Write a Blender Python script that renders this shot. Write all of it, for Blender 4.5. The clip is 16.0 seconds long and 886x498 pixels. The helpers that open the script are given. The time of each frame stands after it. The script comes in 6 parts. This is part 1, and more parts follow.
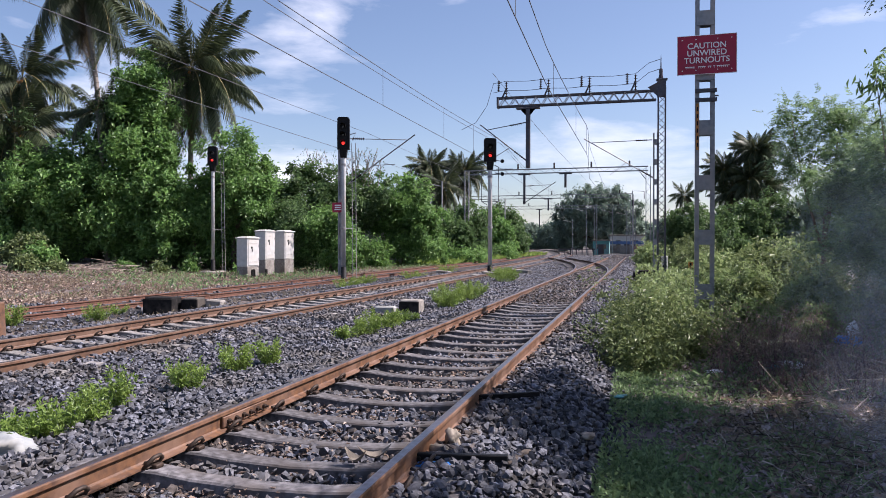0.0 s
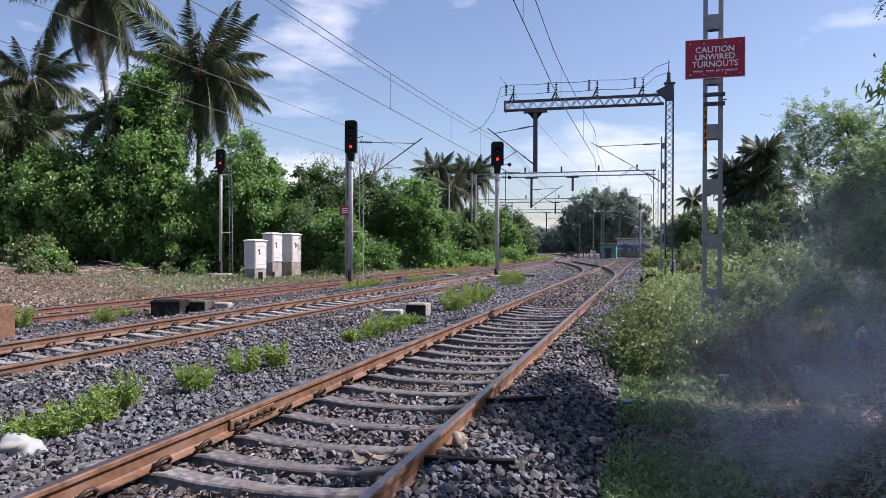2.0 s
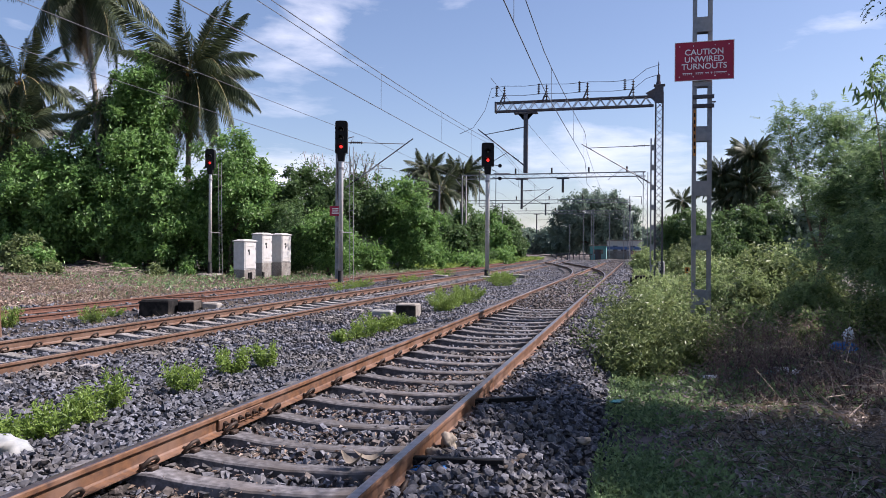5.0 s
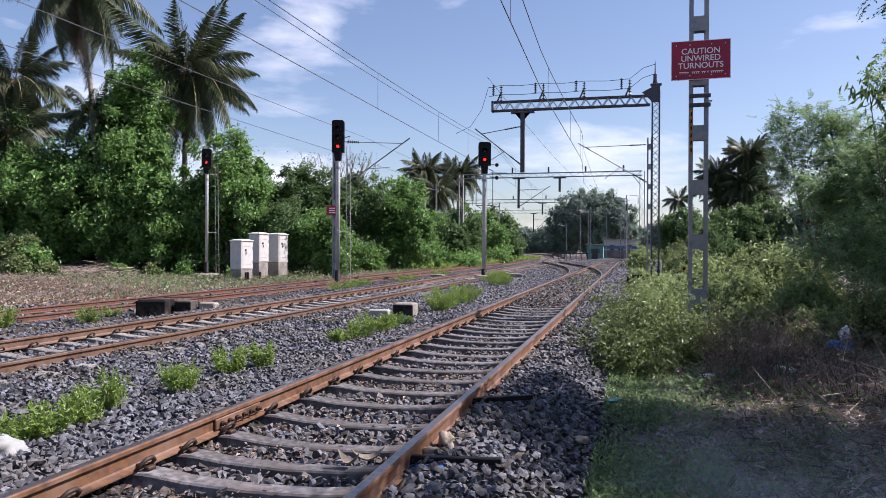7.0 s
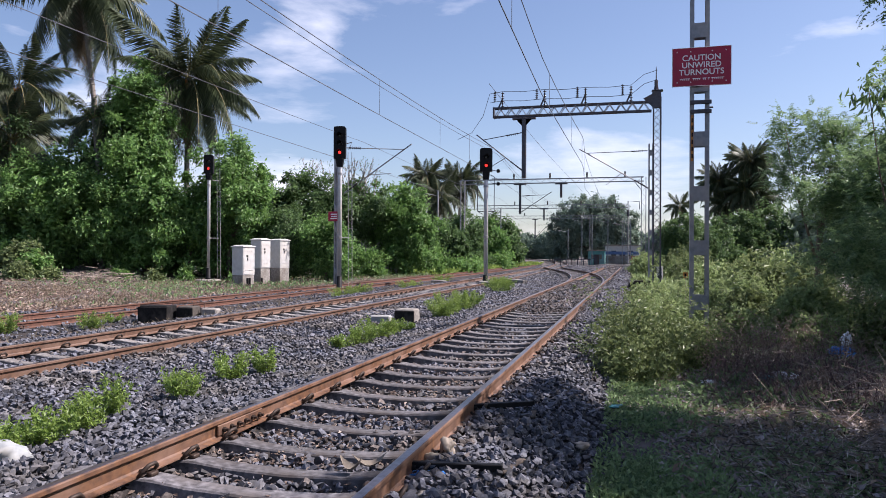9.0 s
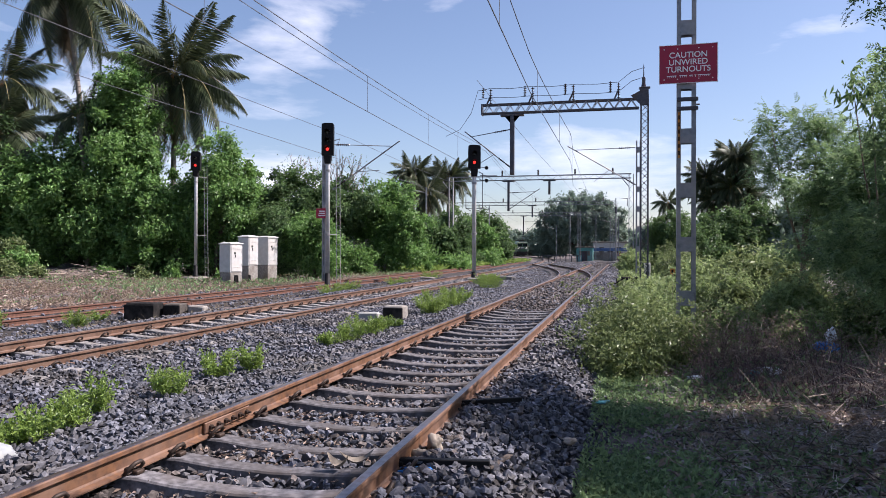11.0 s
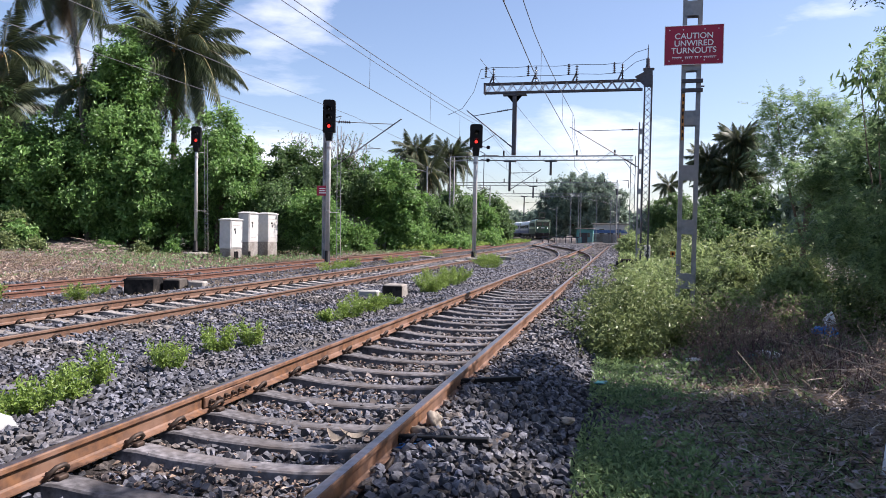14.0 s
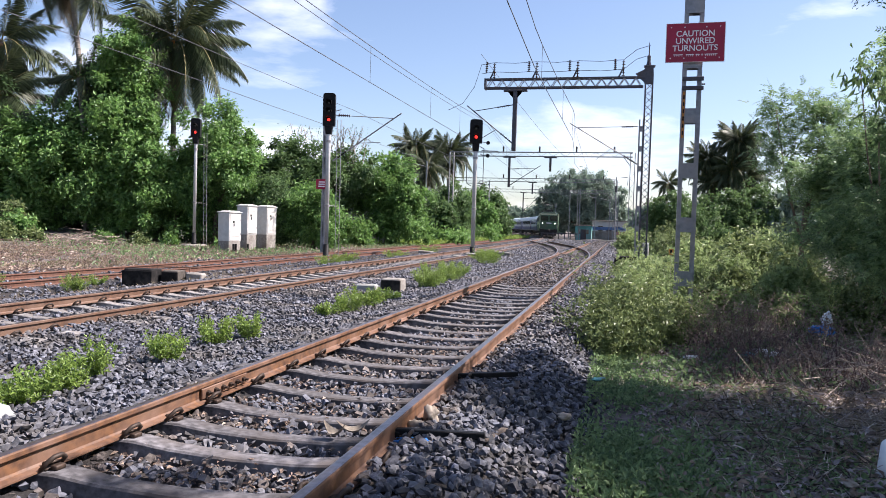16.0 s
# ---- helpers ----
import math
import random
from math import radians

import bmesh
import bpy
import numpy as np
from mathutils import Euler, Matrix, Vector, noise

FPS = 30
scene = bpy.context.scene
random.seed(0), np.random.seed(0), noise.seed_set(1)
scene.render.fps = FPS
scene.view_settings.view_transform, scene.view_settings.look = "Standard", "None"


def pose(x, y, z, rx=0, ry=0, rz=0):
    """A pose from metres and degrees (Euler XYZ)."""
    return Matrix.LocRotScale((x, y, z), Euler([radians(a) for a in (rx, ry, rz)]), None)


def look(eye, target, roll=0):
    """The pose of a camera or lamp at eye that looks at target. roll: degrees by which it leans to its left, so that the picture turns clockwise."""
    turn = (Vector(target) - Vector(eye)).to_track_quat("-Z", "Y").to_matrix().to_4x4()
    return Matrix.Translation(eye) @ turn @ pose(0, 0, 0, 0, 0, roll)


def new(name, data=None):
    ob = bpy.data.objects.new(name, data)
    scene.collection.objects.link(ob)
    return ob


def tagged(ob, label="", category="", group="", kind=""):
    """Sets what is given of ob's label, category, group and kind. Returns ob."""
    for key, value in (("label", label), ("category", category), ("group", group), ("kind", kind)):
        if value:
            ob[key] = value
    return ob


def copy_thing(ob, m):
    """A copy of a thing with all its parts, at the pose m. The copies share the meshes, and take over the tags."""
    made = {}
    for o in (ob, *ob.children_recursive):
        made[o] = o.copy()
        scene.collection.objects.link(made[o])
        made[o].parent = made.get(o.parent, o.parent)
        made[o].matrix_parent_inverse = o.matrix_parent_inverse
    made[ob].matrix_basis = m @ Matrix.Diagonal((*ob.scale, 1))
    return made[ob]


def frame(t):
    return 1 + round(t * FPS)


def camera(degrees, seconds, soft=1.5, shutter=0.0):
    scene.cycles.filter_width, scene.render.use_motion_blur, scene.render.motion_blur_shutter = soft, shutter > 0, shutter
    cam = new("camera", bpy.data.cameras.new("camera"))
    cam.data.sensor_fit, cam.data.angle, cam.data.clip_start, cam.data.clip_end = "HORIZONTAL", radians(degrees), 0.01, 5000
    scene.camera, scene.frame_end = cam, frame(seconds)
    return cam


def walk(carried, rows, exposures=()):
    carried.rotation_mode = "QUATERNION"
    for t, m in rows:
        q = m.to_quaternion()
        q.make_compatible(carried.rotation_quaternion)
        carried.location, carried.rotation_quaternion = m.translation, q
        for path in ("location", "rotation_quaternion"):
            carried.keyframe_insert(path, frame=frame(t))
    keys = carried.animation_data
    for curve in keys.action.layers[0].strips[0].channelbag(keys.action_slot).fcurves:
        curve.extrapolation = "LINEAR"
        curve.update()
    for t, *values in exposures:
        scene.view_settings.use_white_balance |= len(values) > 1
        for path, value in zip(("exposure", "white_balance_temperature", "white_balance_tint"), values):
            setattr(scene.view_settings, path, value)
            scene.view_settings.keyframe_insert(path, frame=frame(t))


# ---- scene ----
cam = camera(62.45, 16.0, soft=0.4)
PATH = [
    (0.0, pose(2.310, 0.030, 1.312, 89.639, -0.030, 15.076)),
    (0.5, pose(2.311, 0.025, 1.311, 89.747, -0.113, 15.149)),
    (1.0, pose(2.310, 0.035, 1.309, 89.858, -0.124, 15.338)),
    (1.5, pose(2.306, 0.030, 1.310, 89.896, -0.230, 15.518)),
    (2.0, pose(2.307, 0.020, 1.316, 89.894, -0.208, 15.612)),
    (2.5, pose(2.305, 0.026, 1.312, 89.940, -0.162, 15.654)),
    (3.0, pose(2.302, 0.032, 1.307, 90.029, -0.166, 15.614)),
    (3.5, pose(2.305, 0.017, 1.307, 90.062, -0.369, 15.377)),
    (4.0, pose(2.310, 0.022, 1.309, 89.968, -0.444, 15.120)),
    (6.5, pose(2.313, 0.016, 1.310, 89.978, -0.286, 14.671)),
    (7.0, pose(2.310, 0.025, 1.306, 89.928, -0.286, 14.619)),
    (7.5, pose(2.311, 0.020, 1.309, 89.973, -0.237, 14.582)),
    (8.0, pose(2.315, 0.008, 1.308, 90.143, -0.202, 14.612)),
    (8.5, pose(2.313, 0.016, 1.310, 90.279, -0.223, 14.681)),
    (9.0, pose(2.317, 0.000, 1.312, 90.379, -0.290, 14.740)),
    (11.5, pose(2.328, 0.003, 1.307, 89.947, -0.270, 13.641)),
    (12.0, pose(2.322, 0.008, 1.303, 89.636, -0.471, 13.608)),
    (12.5, pose(2.319, 0.010, 1.301, 89.282, -0.708, 13.605)),
    (13.0, pose(2.312, 0.017, 1.299, 88.990, -0.929, 13.655)),
    (13.5, pose(2.314, 0.009, 1.305, 88.745, -0.984, 13.752)),
    (14.0, pose(2.310, 0.014, 1.300, 88.532, -1.081, 13.846)),
    (14.5, pose(2.310, 0.010, 1.301, 88.352, -1.220, 13.868)),
    (15.0, pose(2.303, 0.019, 1.298, 88.227, -1.404, 13.855)),
    (15.5, pose(2.303, 0.018, 1.297, 88.125, -1.555, 13.821)),
    (16.0, pose(2.307, 0.011, 1.297, 88.144, -1.768, 13.750)),
]
walk(cam, PATH, exposures=[(0.0, 0.98, 6400, 22), (9.0, 0.98, 6400, 22), (12.0, 1.08, 6440, 21), (14.0, 1.26, 6500, 20), (16.0, 1.36, 6540, 19)])

# ---- world, sun ----
SUN_EL, SUN_AZ = 49.0, 70.0          # degrees; azimuth from +Y towards +X
world = bpy.data.worlds.new("sky")
scene.world = world
world.use_nodes = True
wn, wl = world.node_tree.nodes, world.node_tree.links
wn.clear()
w_out = wn.new("ShaderNodeOutputWorld")
w_bg = wn.new("ShaderNodeBackground")
w_sky = wn.new("ShaderNodeTexSky")
w_sky.sky_type = "NISHITA"
w_sky.sun_disc = False
w_sky.sun_elevation, w_sky.sun_rotation = radians(SUN_EL), radians(SUN_AZ)
w_sky.air_density, w_sky.dust_density, w_sky.ozone_density = 1.0, 1.0, 2.6
w_co = wn.new("ShaderNodeTexCoord")
w_map = wn.new("ShaderNodeMapping")
w_map.inputs["Scale"].default_value = (1.0, 1.0, 3.6)
w_map.inputs["Rotation"].default_value = (0, 0, radians(-9.5))
w_map.inputs["Location"].default_value = (0.35, 0.1, 0.2)
w_cloud = wn.new("ShaderNodeTexNoise")
w_cloud.inputs["Scale"].default_value = 3.1
w_cloud.inputs["Detail"].default_value = 9.0
w_cloud.inputs["Roughness"].default_value = 0.55
w_cloud.inputs["Distortion"].default_value = 0.3
w_ramp = wn.new("ShaderNodeValToRGB")
w_ramp.color_ramp.elements[0].position, w_ramp.color_ramp.elements[1].position = 0.56, 0.80
w_mix = wn.new("ShaderNodeMixRGB")
w_mix.inputs["Color2"].default_value = (8.6, 9.0, 9.7, 1)
wl.new(w_co.outputs["Generated"], w_map.inputs["Vector"])
wl.new(w_map.outputs["Vector"], w_cloud.inputs["Vector"])
w_sum = w_cloud.outputs["Fac"]
for way, near, lift in (((-0.50, 0.84, 0.19), 0.975, 0.05), ((-0.07, 0.99, 0.11), 0.985, 0.04)):    # banks of cloud behind the palms and over the far end
    w_dot, w_fall, w_add = wn.new("ShaderNodeVectorMath"), wn.new("ShaderNodeMapRange"), wn.new("ShaderNodeMath")
    w_dot.operation = "DOT_PRODUCT"
    w_dot.inputs[1].default_value = Vector(way).normalized()
    w_fall.inputs["From Min"].default_value, w_fall.inputs["From Max"].default_value = near, 1.0
    w_fall.inputs["To Max"].default_value = lift
    wl.new(w_co.outputs["Generated"], w_dot.inputs[0])
    wl.new(w_dot.outputs["Value"], w_fall.inputs["Value"])
    wl.new(w_sum, w_add.inputs[0])
    wl.new(w_fall.outputs["Result"], w_add.inputs[1])
    w_sum = w_add.outputs[0]
wl.new(w_sum, w_ramp.inputs["Fac"])
wl.new(w_ramp.outputs["Color"], w_mix.inputs["Fac"])
wl.new(w_sky.outputs["Color"], w_mix.inputs["Color1"])
wl.new(w_mix.outputs["Color"], w_bg.inputs["Color"])
wl.new(w_bg.outputs["Background"], w_out.inputs["Surface"])
w_bg.inputs["Strength"].default_value = 0.076

sun = new("sun", bpy.data.lights.new("sun", "SUN"))
sun.data.energy, sun.data.angle, sun.data.color = 5.0, radians(0.55), (1.0, 0.95, 0.88)
az, el = radians(SUN_AZ), radians(SUN_EL)
sun.matrix_world = look((60, 40, 70), (60 - math.sin(az) * math.cos(el), 40 - math.cos(az) * math.cos(el), 70 - math.sin(el)))


# ---- materials ----
def mat(name, base, base2=None, rough=0.8, metal=0.0, scale=8.0, bump=0.3, stain=None, stain_scale=0.7, dist=0.01, spec=0.4, island=0.0, random_obj=0.0):
    """A noisy surface: two colours in fine grain, a third in large stains."""
    m = bpy.data.materials.new(name)
    m.use_nodes = True
    n, l = m.node_tree.nodes, m.node_tree.links
    b = n["Principled BSDF"]
    b.inputs["Roughness"].default_value, b.inputs["Metallic"].default_value = rough, metal
    b.inputs["Specular IOR Level"].default_value = spec
    co = n.new("ShaderNodeTexCoord")
    fine = n.new("ShaderNodeTexNoise")
    fine.inputs["Scale"].default_value, fine.inputs["Detail"].default_value = scale, 6
    l.new(co.outputs["Object"], fine.inputs["Vector"])
    r1 = n.new("ShaderNodeValToRGB")
    base2 = base2 or tuple(c * 0.6 for c in base)
    r1.color_ramp.elements[0].position, r1.color_ramp.elements[1].position = 0.32, 0.68
    r1.color_ramp.elements[0].color, r1.color_ramp.elements[1].color = (*base2, 1), (*base, 1)
    l.new(fine.outputs["Fac"], r1.inputs["Fac"])
    out = r1.outputs["Color"]
    if stain:
        big = n.new("ShaderNodeTexNoise")
        big.inputs["Scale"].default_value, big.inputs["Detail"].default_value = stain_scale, 5
        l.new(co.outputs["Object"], big.inputs["Vector"])
        r2 = n.new("ShaderNodeValToRGB")
        r2.color_ramp.elements[0].position, r2.color_ramp.elements[1].position = 0.45, 0.66
        l.new(big.outputs["Fac"], r2.inputs["Fac"])
        mx = n.new("ShaderNodeMixRGB")
        mx.inputs["Color2"].default_value = (*stain, 1)
        l.new(r2.outputs["Color"], mx.inputs["Fac"])
        l.new(out, mx.inputs["Color1"])
        out = mx.outputs["Color"]
    if island or random_obj:
        hv = n.new("ShaderNodeHueSaturation")
        ma = n.new("ShaderNodeMapRange")
        amount = island or random_obj
        ma.inputs["To Min"].default_value, ma.inputs["To Max"].default_value = 1 - amount, 1 + amount
        if island:
            l.new(n.new("ShaderNodeNewGeometry").outputs["Random Per Island"], ma.inputs["Value"])
        else:
            l.new(n.new("ShaderNodeObjectInfo").outputs["Random"], ma.inputs["Value"])
        l.new(ma.outputs["Result"], hv.inputs["Value"])
        l.new(out, hv.inputs["Color"])
        out = hv.outputs["Color"]
    l.new(out, b.inputs["Base Color"])
    if bump:
        bp = n.new("ShaderNodeBump")
        bp.inputs["Strength"].default_value, bp.inputs["Distance"].default_value = bump, dist
        l.new(fine.outputs["Fac"], bp.inputs["Height"])
        l.new(bp.outputs["Normal"], b.inputs["Normal"])
    return m


def leaf_mat(name, dark, light, trans=0.35, rough=0.45, scale=0.5):
    """Leaves: each blade its own tint, patches of tint over the crown, light through the blade."""
    m = bpy.data.materials.new(name)
    m.use_nodes = True
    n, l = m.node_tree.nodes, m.node_tree.links
    b = n["Principled BSDF"]
    b.inputs["Roughness"].default_value = rough
    b.inputs["Specular IOR Level"].default_value = 0.35
    geo = n.new("ShaderNodeNewGeometry")
    no = n.new("ShaderNodeTexNoise")
    no.inputs["Scale"].default_value = scale
    co = n.new("ShaderNodeTexCoord")
    l.new(co.outputs["Object"], no.inputs["Vector"])
    ad = n.new("ShaderNodeMath")
    ad.operation = "MULTIPLY_ADD"
    ad.inputs[1].default_value = 0.55
    l.new(geo.outputs["Random Per Island"], ad.inputs[0])
    su = n.new("ShaderNodeMath")
    su.operation = "MULTIPLY"
    su.inputs[1].default_value = 0.45
    l.new(no.outputs["Fac"], su.inputs[0])
    l.new(su.outputs[0], ad.inputs[2])
    r = n.new("ShaderNodeValToRGB")
    r.color_ramp.elements[0].position, r.color_ramp.elements[1].position = 0.1, 0.9
    r.color_ramp.elements[0].color, r.color_ramp.elements[1].color = (*dark, 1), (*light, 1)
    l.new(ad.outputs[0], r.inputs["Fac"])
    l.new(r.outputs["Color"], b.inputs["Base Color"])
    tr = n.new("ShaderNodeBsdfTranslucent")
    hv = n.new("ShaderNodeHueSaturation")
    hv.inputs["Hue"].default_value, hv.inputs["Value"].default_value = 0.485, 1.5
    l.new(r.outputs["Color"], hv.inputs["Color"])
    l.new(hv.outputs["Color"], tr.inputs["Color"])
    mx = n.new("ShaderNodeMixShader")
    mx.inputs["Fac"].default_value = trans
    l.new(b.outputs["BSDF"], mx.inputs[1])
    l.new(tr.outputs["BSDF"], mx.inputs[2])
    l.new(mx.outputs["Shader"], n["Material Output"].inputs["Surface"])
    return m


def glow_mat(name, colour, strength):
    m = bpy.data.materials.new(name)
    m.use_nodes = True
    b = m.node_tree.nodes["Principled BSDF"]
    b.inputs["Base Color"].default_value = (*colour, 1)
    b.inputs["Emission Color"].default_value = (*colour, 1)
    b.inputs["Emission Strength"].default_value = strength
    return m


M_SOIL = mat("soil", (0.17, 0.14, 0.135), (0.036, 0.03, 0.03), 0.95, scale=9, bump=0.6, stain=(0.09, 0.082, 0.068), stain_scale=0.35, dist=0.03)
# dust stains over near-black, which paints the shade between the stones
M_BED = mat("ballast_dust_and_gap_shade", (0.026, 0.024, 0.025), (0.010, 0.010, 0.011), 0.95, scale=22, bump=0.9, stain=(0.04, 0.031, 0.026), stain_scale=0.5, dist=0.03)
M_STONE = mat("crushed_granite", (0.135, 0.141, 0.168), (0.034, 0.036, 0.046), 0.75, scale=30, bump=0.25, island=0.6, stain=(0.09, 0.083, 0.08), stain_scale=0.9)
M_STONE_RUST = mat("rust_dusted_stone", (0.13, 0.11, 0.102), (0.042, 0.036, 0.034), 0.9, scale=30, bump=0.25, island=0.5)
M_RUST = mat("rusty_rail", (0.165, 0.078, 0.036), (0.06, 0.030, 0.02), 0.62, 0.0, scale=14, bump=0.35, stain=(0.17, 0.10, 0.07), stain_scale=2.5, spec=0.5)
M_RUST_MAIN = mat("brown_rail", (0.145, 0.075, 0.044), (0.065, 0.037, 0.026), 0.62, 0.0, scale=14, bump=0.35, stain=(0.14, 0.085, 0.06), stain_scale=2.5, spec=0.5)
M_RUST_DARK = mat("dark_rust_rail", (0.15, 0.072, 0.05), (0.075, 0.04, 0.03), 0.75, 0.0, scale=14, bump=0.35, stain=(0.11, 0.06, 0.045), stain_scale=2.5, spec=0.2)
M_RAILTOP = mat("worn_rail_head", (0.30, 0.25, 0.255), (0.17, 0.13, 0.13), 0.28, 0.85, scale=18, bump=0.05, stain=(0.26, 0.17, 0.12), stain_scale=1.6)
M_CLIP = mat("dark_spring_steel", (0.06, 0.038, 0.028), (0.025, 0.018, 0.014), 0.6, 0.3, scale=25, bump=0.2)
M_SLEEPER = mat("sleeper_concrete", (0.178, 0.171, 0.180), (0.042, 0.040, 0.043), 0.9, scale=16, bump=0.6, stain=(0.07, 0.06, 0.056), stain_scale=2.2, random_obj=0.25)
M_SLEEPER_MAIN = mat("pale_sleeper_concrete", (0.28, 0.268, 0.26), (0.13, 0.122, 0.118), 0.9, scale=16, bump=0.5, stain=(0.15, 0.13, 0.115), stain_scale=2.2, random_obj=0.2)
M_STEEL = mat("galvanised_steel", (0.26, 0.27, 0.29), (0.17, 0.18, 0.20), 0.5, 0.3, scale=9, bump=0.1, stain=(0.33, 0.30, 0.28), stain_scale=1.4)
M_DARKSTEEL = mat("weathered_dark_steel", (0.085, 0.09, 0.11), (0.05, 0.052, 0.065), 0.6, 0.3, scale=9, bump=0.1, stain=(0.08, 0.06, 0.05), stain_scale=1.0)
M_SILVER = mat("aluminium_paint", (0.46, 0.47, 0.48), (0.36, 0.37, 0.38), 0.42, 0.15, scale=7, bump=0.06, stain=(0.45, 0.42, 0.38), stain_scale=1.2)
M_BLACK = mat("black_paint", (0.014, 0.014, 0.015), (0.008, 0.008, 0.009), 0.55, scale=11, bump=0.15, spec=0.12)
M_WHITE = mat("white_enamel", (0.50, 0.50, 0.49), (0.41, 0.41, 0.40), 0.45, scale=5, bump=0.04, stain=(0.50, 0.47, 0.43), stain_scale=1.1)
M_CONC = mat("weathered_concrete", (0.30, 0.28, 0.255), (0.16, 0.148, 0.134), 0.92, scale=11, bump=0.5, stain=(0.15, 0.13, 0.11), stain_scale=1.6)
M_TAR = mat("tarred_concrete", (0.02, 0.019, 0.019), (0.010, 0.010, 0.010), 0.8, scale=14, bump=0.4, stain=(0.05, 0.045, 0.04), stain_scale=3.0, spec=0.1)
M_WIRE = mat("copper_wire_oxidised", (0.10, 0.105, 0.12), None, 0.6, 0.3, scale=6, bump=0)
M_INSUL = mat("brown_porcelain", (0.035, 0.018, 0.016), None, 0.25, scale=6, bump=0, spec=0.6)
M_RED = mat("red_sign_enamel", (0.36, 0.010, 0.045), (0.32, 0.009, 0.04), 0.45, scale=6, bump=0.05, stain=(0.28, 0.015, 0.04), stain_scale=2.2)
M_LETTER = mat("white_letter_paint", (0.82, 0.80, 0.80), (0.7, 0.68, 0.68), 0.6, scale=20, bump=0)
M_GLOW_RED = glow_mat("lit_red_lens", (1.0, 0.04, 0.03), 0.85)
M_LENS = mat("unlit_lens", (0.05, 0.055, 0.05), None, 0.12, scale=5, bump=0, spec=0.7)
M_YELLOW = mat("yellow_paint", (0.75, 0.42, 0.02), (0.62, 0.34, 0.02), 0.5, scale=9, bump=0.1)
M_ORANGE = mat("orange_plate", (0.62, 0.24, 0.05), None, 0.6, scale=9, bump=0.1)
M_BARK = mat("bark", (0.20, 0.155, 0.115), (0.10, 0.078, 0.06), 0.95, scale=10, bump=0.8, dist=0.02)
M_PALMBARK = mat("palm_bark", (0.27, 0.24, 0.21), (0.15, 0.13, 0.115), 0.95, scale=7, bump=0.8, dist=0.02)
M_TWIG = mat("dry_twigs", (0.36, 0.30, 0.25), (0.19, 0.15, 0.125), 0.95, scale=8, bump=0.2, island=0.45)
M_LEAF_VINE = leaf_mat("vine_leaves", (0.03, 0.085, 0.022), (0.205, 0.37, 0.105))
# own colour of dark bushes; elsewhere stands in for shade among leaves
M_LEAF_DARK = leaf_mat("dark_leaves_and_shade", (0.026, 0.06, 0.022), (0.125, 0.215, 0.075))
# no haze in the air; it is mixed into this paler leaf colour
M_LEAF_FAR = leaf_mat("haze_tinted_leaves", (0.11, 0.16, 0.13), (0.225, 0.295, 0.22), 0.25)
M_LEAF_ACACIA = leaf_mat("feathery_leaves", (0.045, 0.09, 0.04), (0.215, 0.33, 0.145), 0.4)
M_LEAF_WEED = leaf_mat("weed_leaves", (0.08, 0.14, 0.03), (0.25, 0.36, 0.085), 0.4)
M_LEAF_SHRUB = leaf_mat("shrub_leaves", (0.04, 0.068, 0.025), (0.225, 0.285, 0.115), 0.3)
# brighter copy of the shrub leaves, sunlight put into the colour
M_LEAF_LIT = leaf_mat("sun_tinted_shrub_leaves", (0.08, 0.13, 0.045), (0.30, 0.39, 0.17), 0.4)
M_GRASS = leaf_mat("short_herbs", (0.045, 0.09, 0.04), (0.24, 0.35, 0.16), 0.35)
M_STRAW = leaf_mat("dry_straw", (0.09, 0.075, 0.048), (0.25, 0.21, 0.13), 0.3)
M_DRYLEAF = leaf_mat("withered_leaves", (0.12, 0.085, 0.07), (0.34, 0.26, 0.2), 0.2)
M_FROND = leaf_mat("palm_leaflets", (0.018, 0.03, 0.014), (0.085, 0.11, 0.05), 0.2, 0.5, 0.3)
M_FROND_DRY = leaf_mat("dry_palm_leaflets", (0.09, 0.07, 0.045), (0.22, 0.175, 0.11), 0.25)
M_RACHIS = mat("frond_stalk", (0.22, 0.20, 0.07), (0.14, 0.11, 0.05), 0.7, scale=6, bump=0.1)


